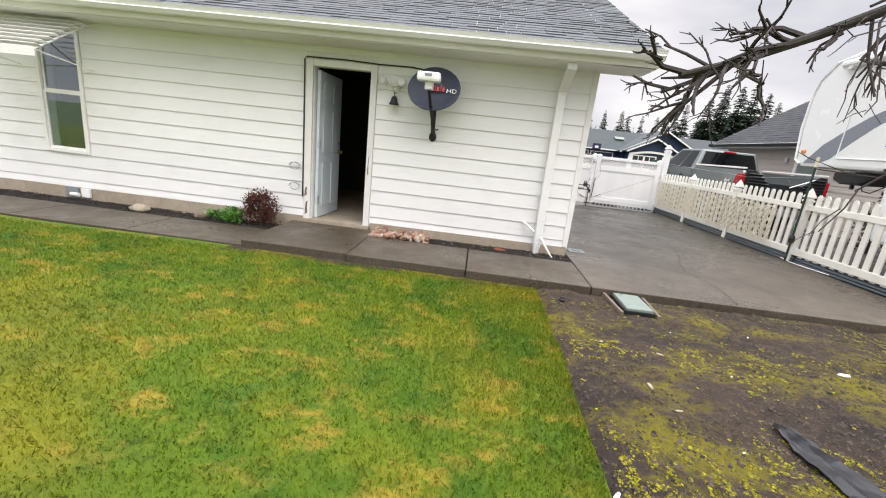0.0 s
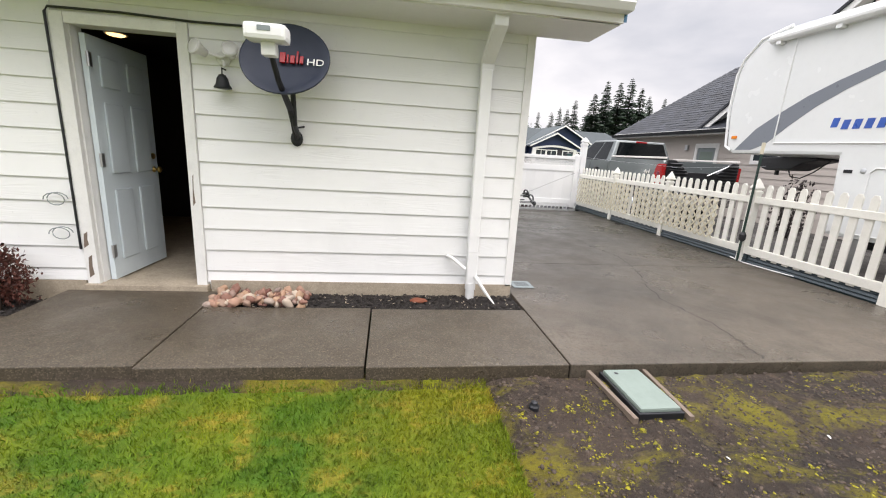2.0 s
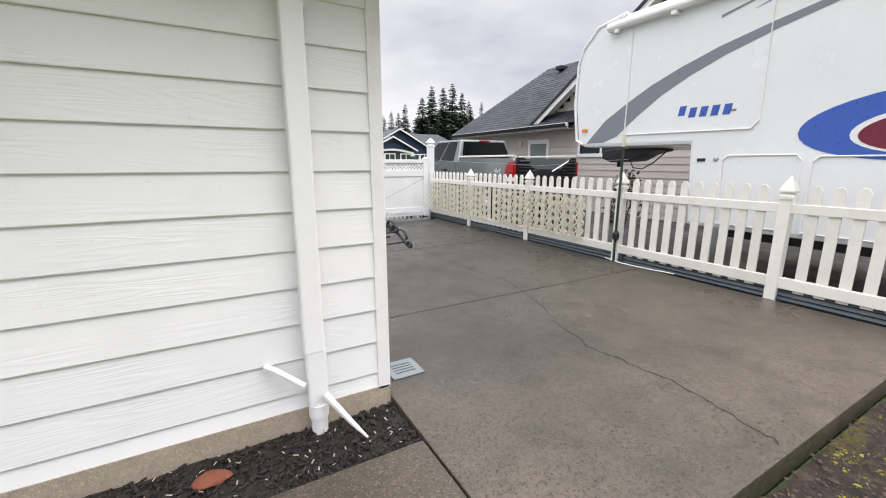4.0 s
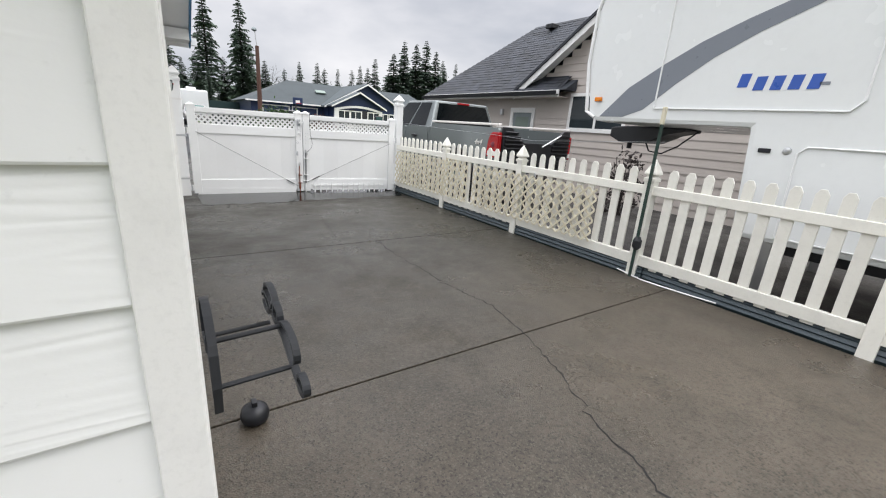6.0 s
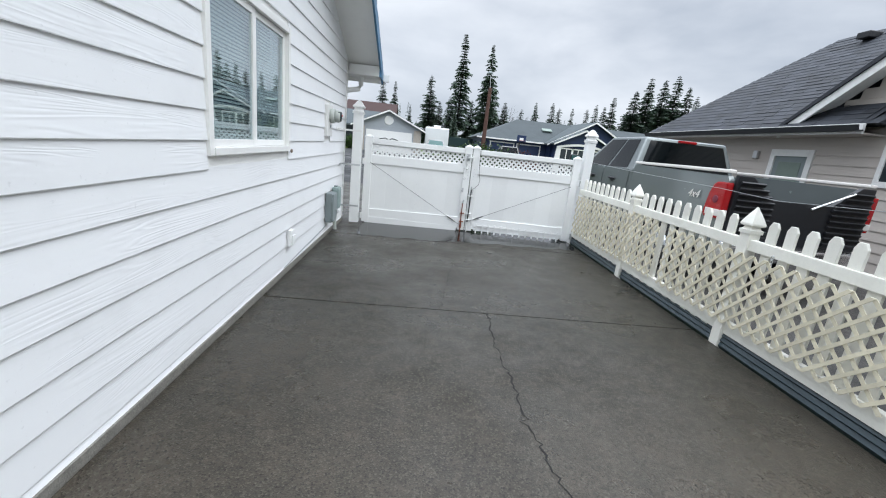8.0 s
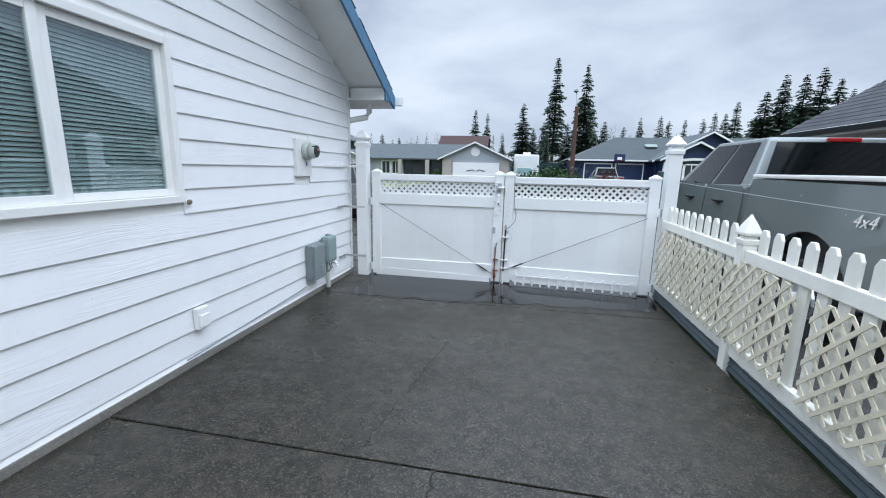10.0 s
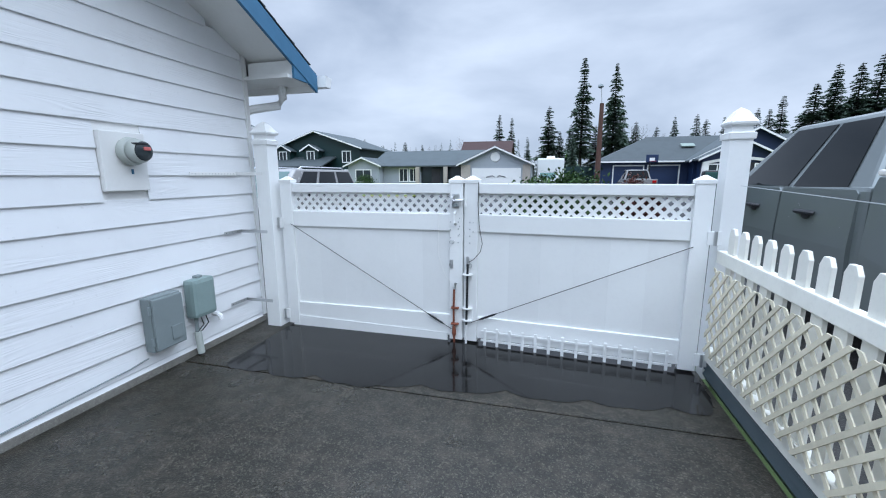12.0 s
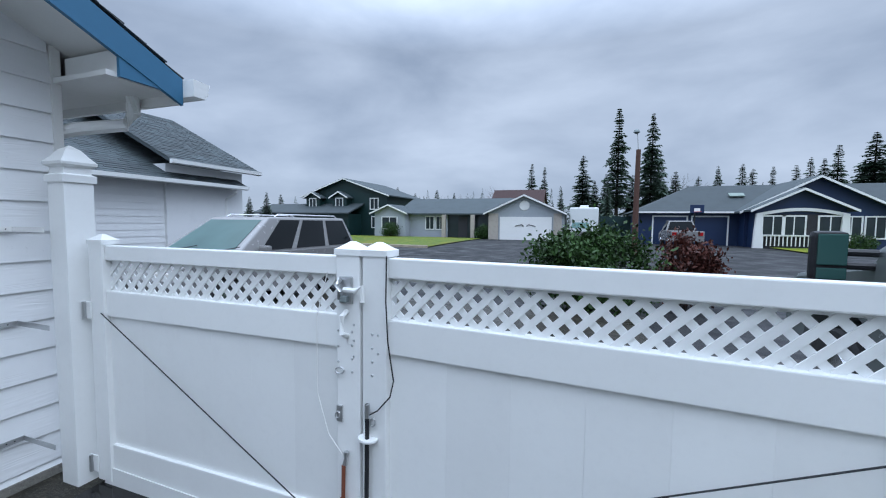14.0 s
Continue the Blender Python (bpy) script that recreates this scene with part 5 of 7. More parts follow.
def far_car(name, x, y, turn, paint, label, pickup):
    c = thing(name, x, y, ground_z(x, y) + 0.05, label, "car", turn=turn)
    part("body", prism([(-2.4, 0.4), (-1.9, 0.4), (-1.85, 0.7), (-1.5, 0.82), (-1.15, 0.7), (-1.1, 0.4), (1.1, 0.4), (1.15, 0.7), (1.5, 0.82), (1.85, 0.7), (1.9, 0.4), (2.35, 0.45), (2.4, 0.9), (1.3, 1.08), (-2.4, 1.08)], -0.92, 0.92, "x", 0.03), paint, c)
    if pickup:
        cabin(c, (0.91, -0.5, 1.35), (0.7, -0.3, 0.75), 1.06, 1.75, "car_glass", paint, [(0.1, 0.85)])
    else:
        cabin(c, (0.91, -2.35, 1.35), (0.7, -2.0, 0.6), 1.06, 1.65, "car_glass", paint, [(0.06, 0.46), (0.5, 0.88)])
    for s in (-1, 1):
        for wy in (-1.5, 1.5):
            wheel(c, s * 0.8, wy, 0.36, 0.22, s)
        part("light", box(s * 0.72 - 0.13, s * 0.72 + 0.13, -2.44, -2.36, 0.8, 1.0, 0.02), "red_lens", c)
        part("light", box(s * 0.66 - 0.16, s * 0.66 + 0.16, 2.33, 2.43, 0.72, 0.86, 0.02), "white_lens", c)
    return c


far_car("pickup_truck", 10.35, 42.6, 0, "silver", "silver pickup on driveway of navy house", True)
far_car("suv", 3.9, 47.0, 180, "silver", "small pale car nosed out beside camper", False)
far_car("car", -20.5, 45.5, 60, "rv_white", "white car beside dark green house", False)

# ---- camper trailer ----
rv = thing("camper_trailer", 6.05, 0.0, 0.0, "white fifth-wheel camper with grey and blue stripes", "camper")
outline = [(-0.8, 0.55), (6.56, 0.55), (6.64, 1.585), (8.36, 1.60), (8.50, 1.67), (8.60, 2.3), (8.58, 2.9), (8.50, 3.12), (8.22, 3.36), (7.75, 3.44), (-0.8, 3.44)]
part("body", prism(outline, 0.0, 2.44, "x", 0.05), "rv_white", rv)
part("front_trim", tube([(0.0, 8.40, 1.65), (0.0, 8.53, 1.72), (0.0, 8.61, 2.3), (0.0, 8.59, 2.9), (0.0, 8.51, 3.12), (0.0, 8.23, 3.37), (0.0, 7.75, 3.45)], 0.022, 6), "vinyl", rv, "white edge moulding")


def side_shape(name, pts, material, label="", proud=0.004):
    return part(name, prism(pts, -proud, 0.0005, "x"), material, rv, label)


mid = [(8.20, 1.66, 0.22), (7.9, 1.88, 0.19), (7.55, 2.12, 0.155), (7.2, 2.33, 0.125), (6.83, 2.50, 0.10), (6.4, 2.66, 0.08), (5.9, 2.80, 0.06), (5.3, 2.94, 0.045), (4.6, 3.06, 0.03), (3.6, 3.18, 0.015)]
low = [(y - w * 0.75 * (1 if z > 1.7 else 0) - (0.2 if z < 1.7 else 0), max(z - w * 0.72, 1.66)) for y, z, w in mid]
upp = [(y + w * 0.45 + (0.02 if z < 1.7 else 0), z + w * 0.55 if z > 1.7 else 1.66) for y, z, w in mid]
side_shape("stripe", low + upp[::-1], "rv_grey", "sweeping grey stripe")
side_shape("stripe", [(6.45, 3.02), (5.9, 3.16), (5.2, 3.27), (5.2, 3.28), (5.9, 3.18), (6.45, 3.05)], "rv_grey")
side_shape("stripe", [(6.1, 3.02), (5.5, 3.18), (4.9, 3.30), (4.9, 3.33), (5.5, 3.23)], "rv_blue", "thin blue stripe")


def oval(cy, cz, a, b, tilt=0.0, n=36):
    return [(cy + a * math.cos(t) * math.cos(tilt) - b * math.sin(t) * math.sin(tilt), cz + a * math.cos(t) * math.sin(tilt) + b * math.sin(t) * math.cos(tilt)) for t in (2 * math.pi * k / n for k in range(n))]


side_shape("emblem", oval(4.45, 1.72, 1.08, 0.34, -0.06), "rv_blue", "large blue oval emblem", 0.004)
side_shape("emblem", oval(4.40, 1.66, 0.72, 0.23, -0.06), "rv_white", "", 0.007)
side_shape("emblem", oval(4.40, 1.65, 0.66, 0.20, -0.06), "rv_red", "maroon oval", 0.010)
# plain slanted bars in place of a trade name
for k in range(5):
    y = 6.84 - 0.135 * k
    z = 1.98 + (0.03 if k == 0 else 0.0)
    side_shape("name_bar", [(y, z - 0.06), (y - 0.085, z - 0.06), (y - 0.105, z + 0.06), (y - 0.02, z + 0.06)], "rv_blue")
side_shape("name_bar", [(6.22, 1.95), (6.15, 1.95), (6.15, 1.975), (6.22, 1.975)], "rv_grey")


def outline_frame(pts, w, name, material="vinyl"):
    ring = [(0.0 - 0.008, y, z) for y, z in pts]
    return part(name, tube(ring + [ring[0]], w, 5), material, rv)


outline_frame([(7.62, 1.76), (7.62, 3.24), (5.92, 3.24), (5.90, 1.82), (5.97, 1.74)], 0.010, "slide_out_frame")
outline_frame([(6.20, 0.62), (6.22, 1.38), (6.16, 1.44), (5.50, 1.44), (5.45, 1.38), (5.45, 0.62)], 0.008, "storage_door_frame")
outline_frame([(5.36, 0.62), (5.36, 1.36), (5.30, 1.42), (4.2, 1.42), (4.15, 1.36), (4.15, 0.62)], 0.008, "storage_door_frame")
part("marker_light", box(-0.025, 0.0, 8.32, 8.42, 1.84, 1.89, 0.01), "amber", rv, "amber marker lamp")
part("vent", box(-0.012, 0.0, 6.42, 6.52, 1.37, 1.41, 0.004), "dark", rv)
part("latch", lathe([(0.035, 0), (0.03, 0.012), (0.012, 0.018)], 12, None, pose(0, 6.30, 1.40, 0, -90)), "steel", rv)
part("awning", tube([(-0.05, 8.0, 3.30), (-0.05, 1.0, 3.30)], 0.065, 12), "vinyl", rv, "rolled white awning tube")
for y in (7.85, 7.0, 1.3):
    part("awning_bracket", box(-0.09, 0.0, y - 0.04, y + 0.04, 3.2, 3.27, 0.01), "vinyl", rv)
part("drip_rail", box(-0.02, 0.0, -0.6, 7.7, 3.385, 3.41, 0.004), "vinyl", rv)
hitch = part("pin_box", prism([(7.72, 1.59), (8.55, 1.60), (8.80, 1.57), (8.80, 1.44), (8.62, 1.36), (8.2, 1.38), (7.95, 1.50), (7.72, 1.55)], 0.98, 1.45, "x", 0.02), "dark", rv, "black hitch pin box")
part("king_pin", tube([(1.22, 8.6, 1.39), (1.22, 8.6, 1.28)], 0.035, 10), "iron", hitch)
part("wiring", tube([(1.1, 8.3, 1.42), (1.08, 8.2, 1.27), (1.05, 8.0, 1.25), (1.05, 7.8, 1.36), (1.1, 7.6, 1.56)], 0.010, 6), "dark", hitch)
for y in (2.2, 1.3):
    wheel(rv, 0.16, y, 0.36, 0.22, -1)
for x in (0.25, 2.2):
    part("landing_leg", box(x - 0.05, x + 0.05, 6.25, 6.35, -0.07, 0.58, 0.006), "steel", rv)
part("rear_support", box(0.3, 2.1, -0.6, 6.4, 0.42, 0.54), "dark", rv)

# ---- neighbour's house ----
NX = 10.5
nbh = thing("neighbour_house", NX, 14.0, -0.1, "taupe lap-sided house with charcoal roof", "house")
nw = part("wall", box(0, 9.0, -9.0, 4.75, 0.0, 2.58), "tan_siding", nbh)
for k in range(15):
    z0 = 0.02 + k * 0.175
    bm = bmesh.new()
    for a, b in ((-9.0, -0.24), (0.78, 4.75)) if z0 < 2.1 else ((-9.0, 4.75),):
        prism([(0.0, z0), (-0.022, z0), (-0.005, z0 + 0.18), (0.0, z0 + 0.18)], a, b, "y", 0, bm)
    part("siding_board", bm, "tan_siding", nw)
GABLE = [(0.05, 2.55), (-4.0, 5.28), (-8.1, 2.55)]
part("gable_wall", prism(GABLE, 0.0, 0.2, "x"), "tan_siding", nbh)
for k in range(15):
    z0 = 2.60 + k * 0.175
    half = (5.28 - z0) / 0.665
    if half > 0.2:
        part("siding_board", prism([(0.0, z0), (-0.022, z0), (-0.005, z0 + 0.18), (0.0, z0 + 0.18)], -4.0 - half, -4.0 + half, "y"), "tan_siding", nw)
# west slope with hipped far end
bm = bmesh.new()
hv = [bm.verts.new(c) for c in ((-0.47, -1.4, 2.62), (-0.47, 5.25, 2.62), (2.5, 2.6, 5.15), (2.5, -1.4, 5.15), (7.5, 5.25, 2.62))]
bm.faces.new((hv[0], hv[3], hv[2], hv[1]))
bm.faces.new((hv[1], hv[2], hv[4]))
bm.faces.new((hv[3], hv[4], hv[2]))
part("roof", bm, "shingle_dark", nbh)
tagged(shingle_rows("shingles", nbh, (-0.47, -1.3, 2.63), (0, 1, 0), 3.9, (2.97, 0, 2.53), "shingle_dark", 0.15, 0.32, 9), kind="stuff")
rows_hip = [(j, j * 0.15 / 3.9) for j in range(26)]
verts, faces = [], []
rs = random.Random(4)
for j, u in rows_hip:
    y_end = 5.25 - 2.65 * u
    y = 2.6
    while y < y_end:
        w = rs.uniform(0.2, 0.45)
        y1 = min(y + w - 0.006, y_end)
        b = len(verts)
        for v, h in ((u, 0.012), (u, 0.024), (min(u + 0.042, 1), 0.014)):
            for yy in (y, y1):
                verts.append((-0.47 + 2.97 * v, yy, 2.62 + 2.53 * v + h))
        faces += [(b, b + 1, b + 3, b + 2), (b + 2, b + 3, b + 5, b + 4)]
        y += w
tagged(raw("shingles", verts, faces, "shingle_dark", nbh, "overlapping charcoal shingle tabs"), kind="stuff")
part("fascia", box(-0.50, -0.45, -1.42, 5.25, 2.46, 2.63, 0.004), "worn_white", nbh, "dark-edged eave board")
part("gutter", prism([(-0.50, 2.50), (-0.60, 2.50), (-0.62, 2.60), (-0.61, 2.60), (-0.59, 2.52), (-0.50, 2.52)], -1.45, 5.25, "y"), "dark", nbh, "dark metal gutter")
part("soffit", box(-0.47, 0.0, -1.4, 5.2, 2.46, 2.485), "tan_siding", nbh)
part("eave_return", prism([(-0.47, 2.63), (-0.0, 2.92), (-0.0, 2.63)], -1.6, 0.2, "y"), "shingle_dark", nbh, "small shingled eave return")
for a, b in (((0.35, 2.62), (-4.0, 5.50)), ((-8.4, 2.62), (-4.0, 5.50))):
    d = 0.20
    part("rake_board", prism([a, b, (b[0], b[1] - d), (a[0], a[1] - d)], -0.40, -0.36, "x"), "worn_white", nbh, "pale rake board")
    part("gable_roof", prism([(a[0], a[1] + 0.05), (b[0], b[1] + 0.05), (b[0], b[1] - 0.03), (a[0], a[1] - 0.03)], -0.44, 6.0, "x"), "shingle_dark", nbh)
    part("rake_soffit", prism([(a[0], a[1] - 0.05), (b[0], b[1] - 0.05), (b[0], b[1] - 0.07), (a[0], a[1] - 0.07)], -0.36, 0.0, "x"), "worn_white", nbh)
nd = part("door", box(-0.012, 0.03, -0.12, 0.66, 0.0, 2.08), "grey_plastic", nbh, "pale glazed side door")
part("door_glass", box(-0.022, -0.013, 0.0, 0.54, 0.9, 1.96, 0.004), "lid", nd, "frosted door glass")
for y0, y1, z0, z1 in ((-0.24, -0.12, 0.0, 2.22), (0.66, 0.78, 0.0, 2.22), (-0.12, 0.66, 2.08, 2.22)):
    part("door_casing", box(-0.045, 0.03, y0, y1, z0, z1, 0.004), "worn_white", nbh)
wl2 = part("wall_lamp", box(-0.10, -0.02, 1.1, 1.22, 2.0, 2.18, 0.02), "steel", nbh, "small outdoor wall lamp")
nwin = part("window", box(-0.03, 0.02, -3.1, -1.55, 1.72, 2.5), "house_glass", nbh, "wide dark window")
for y0, y1, z0, z1 in ((-3.18, -1.47, 1.62, 1.72), (-3.18, -1.47, 2.5, 2.58), (-3.18, -3.1, 1.72, 2.5), (-1.55, -1.47, 1.72, 2.5), (-2.36, -2.30, 1.72, 2.5)):
    part("window_frame", box(-0.05, 0.0, y0, y1, z0, z1, 0.004), "worn_white", nwin)
for y, v in ((-0.3, 0.86), (1.6, 0.9)):
    part("roof_vent", box(-0.2, 0.2, -0.15, 0.15, 0, 0.14, 0.02, None, pose(-0.47 + 2.97 * v, y, 2.63 + 2.53 * v)), "dark", nbh)


# ---- own garage wing beyond the gate ----
wing = thing("garage_wing", -6.55, 13.0, 0.20, "white lap-sided garage wing with grey shingle roof", "garage")
part("wall", box(-8, 0, 0, 8.3, -0.4, 2.45), "siding_y", wing)
for k in range(14):
    part("siding_board", prism([(0.0, 0.05 + k * LAP), (0.02, 0.05 + k * LAP), (0.005, 0.05 + (k + 1) * LAP), (0.0, 0.05 + (k + 1) * LAP)], 0, 8.3, "y"), "siding_y", wing)
part("roof", prism([(0.5, 2.48), (-4.2, 4.75), (-9, 2.48), (-9, 2.40), (-4.2, 4.66), (0.5, 2.40)], -0.4, 8.7, "y"), "shingle_far", wing)
tagged(shingle_rows("shingles", wing, (0.52, 0.0, 2.49), (0, 1, 0), 8.7, (-4.72, 0, 2.28), "shingle_far", 0.15, 0.32, 21), kind="stuff")
part("gutter", prism([(0.5, 2.36), (0.62, 2.38), (0.63, 2.48), (0.5, 2.48)], -0.4, 8.7, "y"), "vinyl", wing, "white gutter")
part("downspout", tube([(0.5, 8.3, 2.38), (0.5, 8.3, 2.28), (0.1, 8.25, 2.05), (0.06, 8.25, 0.0)], 0.045, 8), "vinyl", wing)
upper = thing("house_wing", -6.45, 19.3, 0.28, "white front wing of house with grey roof", "house")
part("wall", box(-7, 0, 0, 2.6, -0.5, 2.85), "siding_y", upper)
part("roof", prism([(0.45, 2.92), (-3.6, 4.95), (-7.5, 2.92), (-7.5, 2.84), (-3.6, 4.86), (0.45, 2.84)], -0.2, 2.9, "y"), "shingle_far", upper)
tagged(shingle_rows("shingles", upper, (0.47, -0.2, 2.93), (0, 1, 0), 3.1, (-4.07, 0, 2.04), "shingle_far", 0.15, 0.32, 22), kind="stuff")
part("gutter", prism([(0.45, 2.80), (0.57, 2.82), (0.58, 2.92), (0.45, 2.92)], -0.2, 2.9, "y"), "vinyl", upper, "white gutter")


# ---- houses across the street ----
def gable_house(ob, x0, x1, y0, y1, eave, peak, wall, roofm, over=0.5, along="x", name="wall"):
    """A block with a gabled roof; along: the way of its ridge."""
    part(name, box(x0, x1, y0, y1, 0, eave), wall, ob)
    if along == "x":
        c = (y0 + y1) / 2
        sl = (peak - eave) / (c - y0)
        e = eave - over * sl
        part("roof", prism([(y0 - over, e + 0.12), (c, peak + 0.12), (y1 + over, e + 0.12), (y1 + over, e), (c, peak), (y0 - over, e)], x0 - over, x1 + over, "x"), roofm, ob)
        part("gable", prism([(y0, eave), (c, peak), (y1, eave)], x0 + 0.001, x1 - 0.001, "x"), wall, ob)
    else:
        c = (x0 + x1) / 2
        sl = (peak - eave) / (c - x0)
        e = eave - over * sl
        part("roof", prism([(x0 - over, e + 0.12), (c, peak + 0.12), (x1 + over, e + 0.12), (x1 + over, e), (c, peak), (x0 - over, e)], y0 - over, y1 + over, "y"), roofm, ob)
        part("gable", prism([(x0, eave), (c, peak), (x1, eave)], y0 + 0.001, y1 - 0.001, "y"), wall, ob)
        for a, b in ((x0 - over, c), (x1 + over, c)):
            part("rake_trim", prism([(a, e + 0.10), (b, peak + 0.10), (b, peak - 0.05), (a, e - 0.05)], y0 - over - 0.03, y0 - over - 0.001, "y"), "white", ob, "white rake board")


def far_window(ob, x0, x1, z0, z1, y, bars=1):
    w = part("window", box(x0, x1, y - 0.04, y + 0.03, z0, z1), "house_glass", ob, "dark window with white frame")
    t = 0.09
    for a, b, c, d in ((x0 - t, x1 + t, z0 - t, z0), (x0 - t, x1 + t, z1, z1 + t), (x0 - t, x0, z0, z1), (x1, x1 + t, z0, z1)):
        part("window_frame", box(a, b, y - 0.07, y, c, d), "white", w)
    for i in range(bars):
        c = x0 + (x1 - x0) * (i + 1) / (bars + 1)
        part("window_bar", box(c - 0.03, c + 0.03, y - 0.06, y - 0.041, z0, z1), "white", w)


G0 = 0.06
grey = thing("grey_house", -8.0, 49.0, G0, "long pale grey single-storey house with garage", "house")
gable_house(grey, -5.5, 5.2, 0, 8, 2.5, 4.0, "grey_siding", "shingle_far", 0.5, "x")
gable_house(grey, -8.0, -4.6, -1.2, 4, 2.5, 3.2, "grey_siding", "shingle_far", 0.4, "y", "wing_wall")
gable_house(grey, 4.0, 10.4, -1.8, 6, 2.5, 3.95, "grey_siding", "shingle_far", 0.4, "y", "garage_wall")
part("garage_door", box(5.05, 9.55, -1.86, -1.79, 0.0, 2.1), "white", grey, "white garage door with dark scrolls")
for s in (-1, 1):
    part("garage_scroll", tube([(7.3 + s * 0.12, -1.88, 1.28), (7.3 + s * 0.3, -1.88, 1.42), (7.3 + s * 0.6, -1.88, 1.36), (7.3 + s * 0.9, -1.88, 1.28)], 0.035, 5), "dark", grey)
for x0, x1 in ((4.02, 4.9), (9.7, 10.38)):
    part("stone_pier", box(x0, x1, -1.9, -1.79, 0, 2.4), "stone_veneer", grey, "stone veneer beside garage door")
for x in (-0.7, 2.2):
    part("porch_post", box(x - 0.18, x + 0.18, -0.8, -0.5, 0, 2.3), "stone_veneer", grey)
# No recess is cut: a dark box paints the shade under the porch.
part("porch_recess", box(-0.5, 3.9, -0.02, 0.4, 0.05, 2.3), "house_glass", grey, "dark panel standing for porch shade")
part("front_door", box(0.6, 1.5, -0.05, -0.021, 0.05, 2.1), "interior", grey)
far_window(grey, -7.1, -5.5, 0.9, 2.0, -1.2, 1)
far_window(grey, -2.8, -2.0, 0.9, 2.1, 0)
far_window(grey, -1.7, -0.95, 0.9, 2.1, 0)
part("gable_vent", lathe([(0.45, 0), (0.4, 0.05)], 16, None, pose(7.2, -1.8, 3.1, 90)), "white", grey)

green = thing("green_house", -22.0, 50.5, 0.12, "two-storey dark green house with white windows", "house")
gable_house(green, -4.5, 6.0, 0, 9, 4.4, 6.2, "green_siding", "shingle_far", 0.5, "y")
part("porch_roof", prism([(-3.2, 2.4), (0.0, 3.5), (0.0, 3.35), (-3.2, 2.28)], -9.5, 3.2, "x"), "shingle_far", green)
part("front_block", box(-9.0, 2.8, -2.6, 0.0, 0, 2.3), "green_siding", green)
for x in (-2.9, 0.6):
    gable_house(green, x - 0.9, x + 0.9, -0.9, 1.0, 4.2, 4.7, "green_siding", "shingle_far", 0.3, "y", "dormer")
    far_window(green, x - 0.4, x + 0.4, 3.1, 4.0, -0.9)
far_window(green, 4.0, 4.9, 2.9, 4.0, 0)
far_window(green, 4.2, 5.0, 0.9, 2.0, 0)

blue = thing("navy_house", 16.0, 46.0, 0.10, "navy blue single-storey house with arched porch", "house")
part("wall", box(-7.8, 12, 0, 9, -0.2, 2.5), "navy_siding", blue)
bm = bmesh.new()
hip = [bm.verts.new(c) for c in ((-8.3, -0.5, 2.46), (12.5, -0.5, 2.46), (12.5, 9.5, 2.46), (-8.3, 9.5, 2.46), (-3.6, 4.5, 4.75), (10.5, 4.5, 4.75))]
for q in ((0, 1, 5, 4), (1, 2, 5), (2, 3, 4, 5), (3, 0, 4), (3, 2, 1, 0)):
    bm.faces.new([hip[i] for i in q])
part("roof", bm, "shingle_far", blue, "grey hipped shingle roof")
part("eave_trim", box(-8.3, -1.5, -0.56, -0.50, 2.38, 2.50), "white", blue, "white gutter along garage eave")
gable_house(blue, -1.1, 3.55, -2.6, 4, 2.65, 3.82, "navy_siding", "shingle_far", 0.45, "y", "porch_gable")
gable_house(blue, -1.3, 6.5, -1.2, 6, 2.6, 4.72, "navy_siding", "shingle_far", 0.45, "y", "front_gable")
for x0, x1 in ((-6.8, -4.6), (-4.2, -2.0)):
    part("garage_door", box(x0, x1, -0.05, -0.01, 0, 2.1), "navy_siding", blue, "navy garage door")
    for a, b, c, d in ((x0 - 0.1, x0, 0, 2.2), (x1, x1 + 0.1, 0, 2.2), (x0, x1, 2.1, 2.2)):
        part("garage_trim", box(a, b, -0.08, -0.02, c, d), "white", blue)
far_window(blue, -1.1, -0.75, 1.2, 2.1, 0, 0)
# Flat near-black sheet over the wall, coloured as the porch's shade.
part("porch_shade", box(-0.9, 3.4, -2.65, -2.601, 0.0, 2.25), "interior", blue, "near-black panel painted as porch shade")
arch = [(x, 2.10 + 0.36 * math.cos((x - 1.22) / 2.4 * math.pi / 2)) for x in [-1.18 + 4.8 * k / 16 for k in range(17)]]
part("porch_arch", prism(arch + [(x, z + 0.2) for x, z in arch[::-1]], -2.78, -2.70, "y"), "white", blue, "white arched porch beam")
for x in (-1.0, 3.45):
    part("porch_post", prism([(x - 0.28, 0), (x + 0.28, 0), (x + 0.16, 2.3), (x - 0.16, 2.3)], -2.85, -2.6, "y"), "white", blue)
for i in range(19):
    x = -0.75 + i * 0.22
    part("railing_baluster", box(x - 0.03, x + 0.03, -2.80, -2.76, 0.2, 0.85), "white", blue)
part("railing_rail", box(-0.8, 3.3, -2.82, -2.74, 0.85, 0.93), "white", blue)
for x0 in (-0.75, 0.35, 2.2):
    far_window(blue, x0, x0 + 1.1, 0.9, 2.1, -2.66, 1)
for x0 in (4.0, 5.2):
    far_window(blue, x0, x0 + 0.95, 0.8, 2.1, -1.2, 1)
part("skylight", box(-0.5, 0.5, -0.3, 0.3, 0, 0.1, 0.02, None, pose(-0.9, 2.2, 3.80, 25)), "lid", blue)
red = thing("red_roof_house", -6.8, 78.0, 0.08, "distant house with dark red roof", "house")
gable_house(red, -4, 4, 0, 8, 4.2, 7.2, "stone_veneer", "shingle_dark", 0.4, "x")
for o in red.children:
    if o.name.startswith("roof"):
        o.data.materials[0] = plain_mat("dark_red_roof", (0.045, 0.022, 0.020), 0.8)

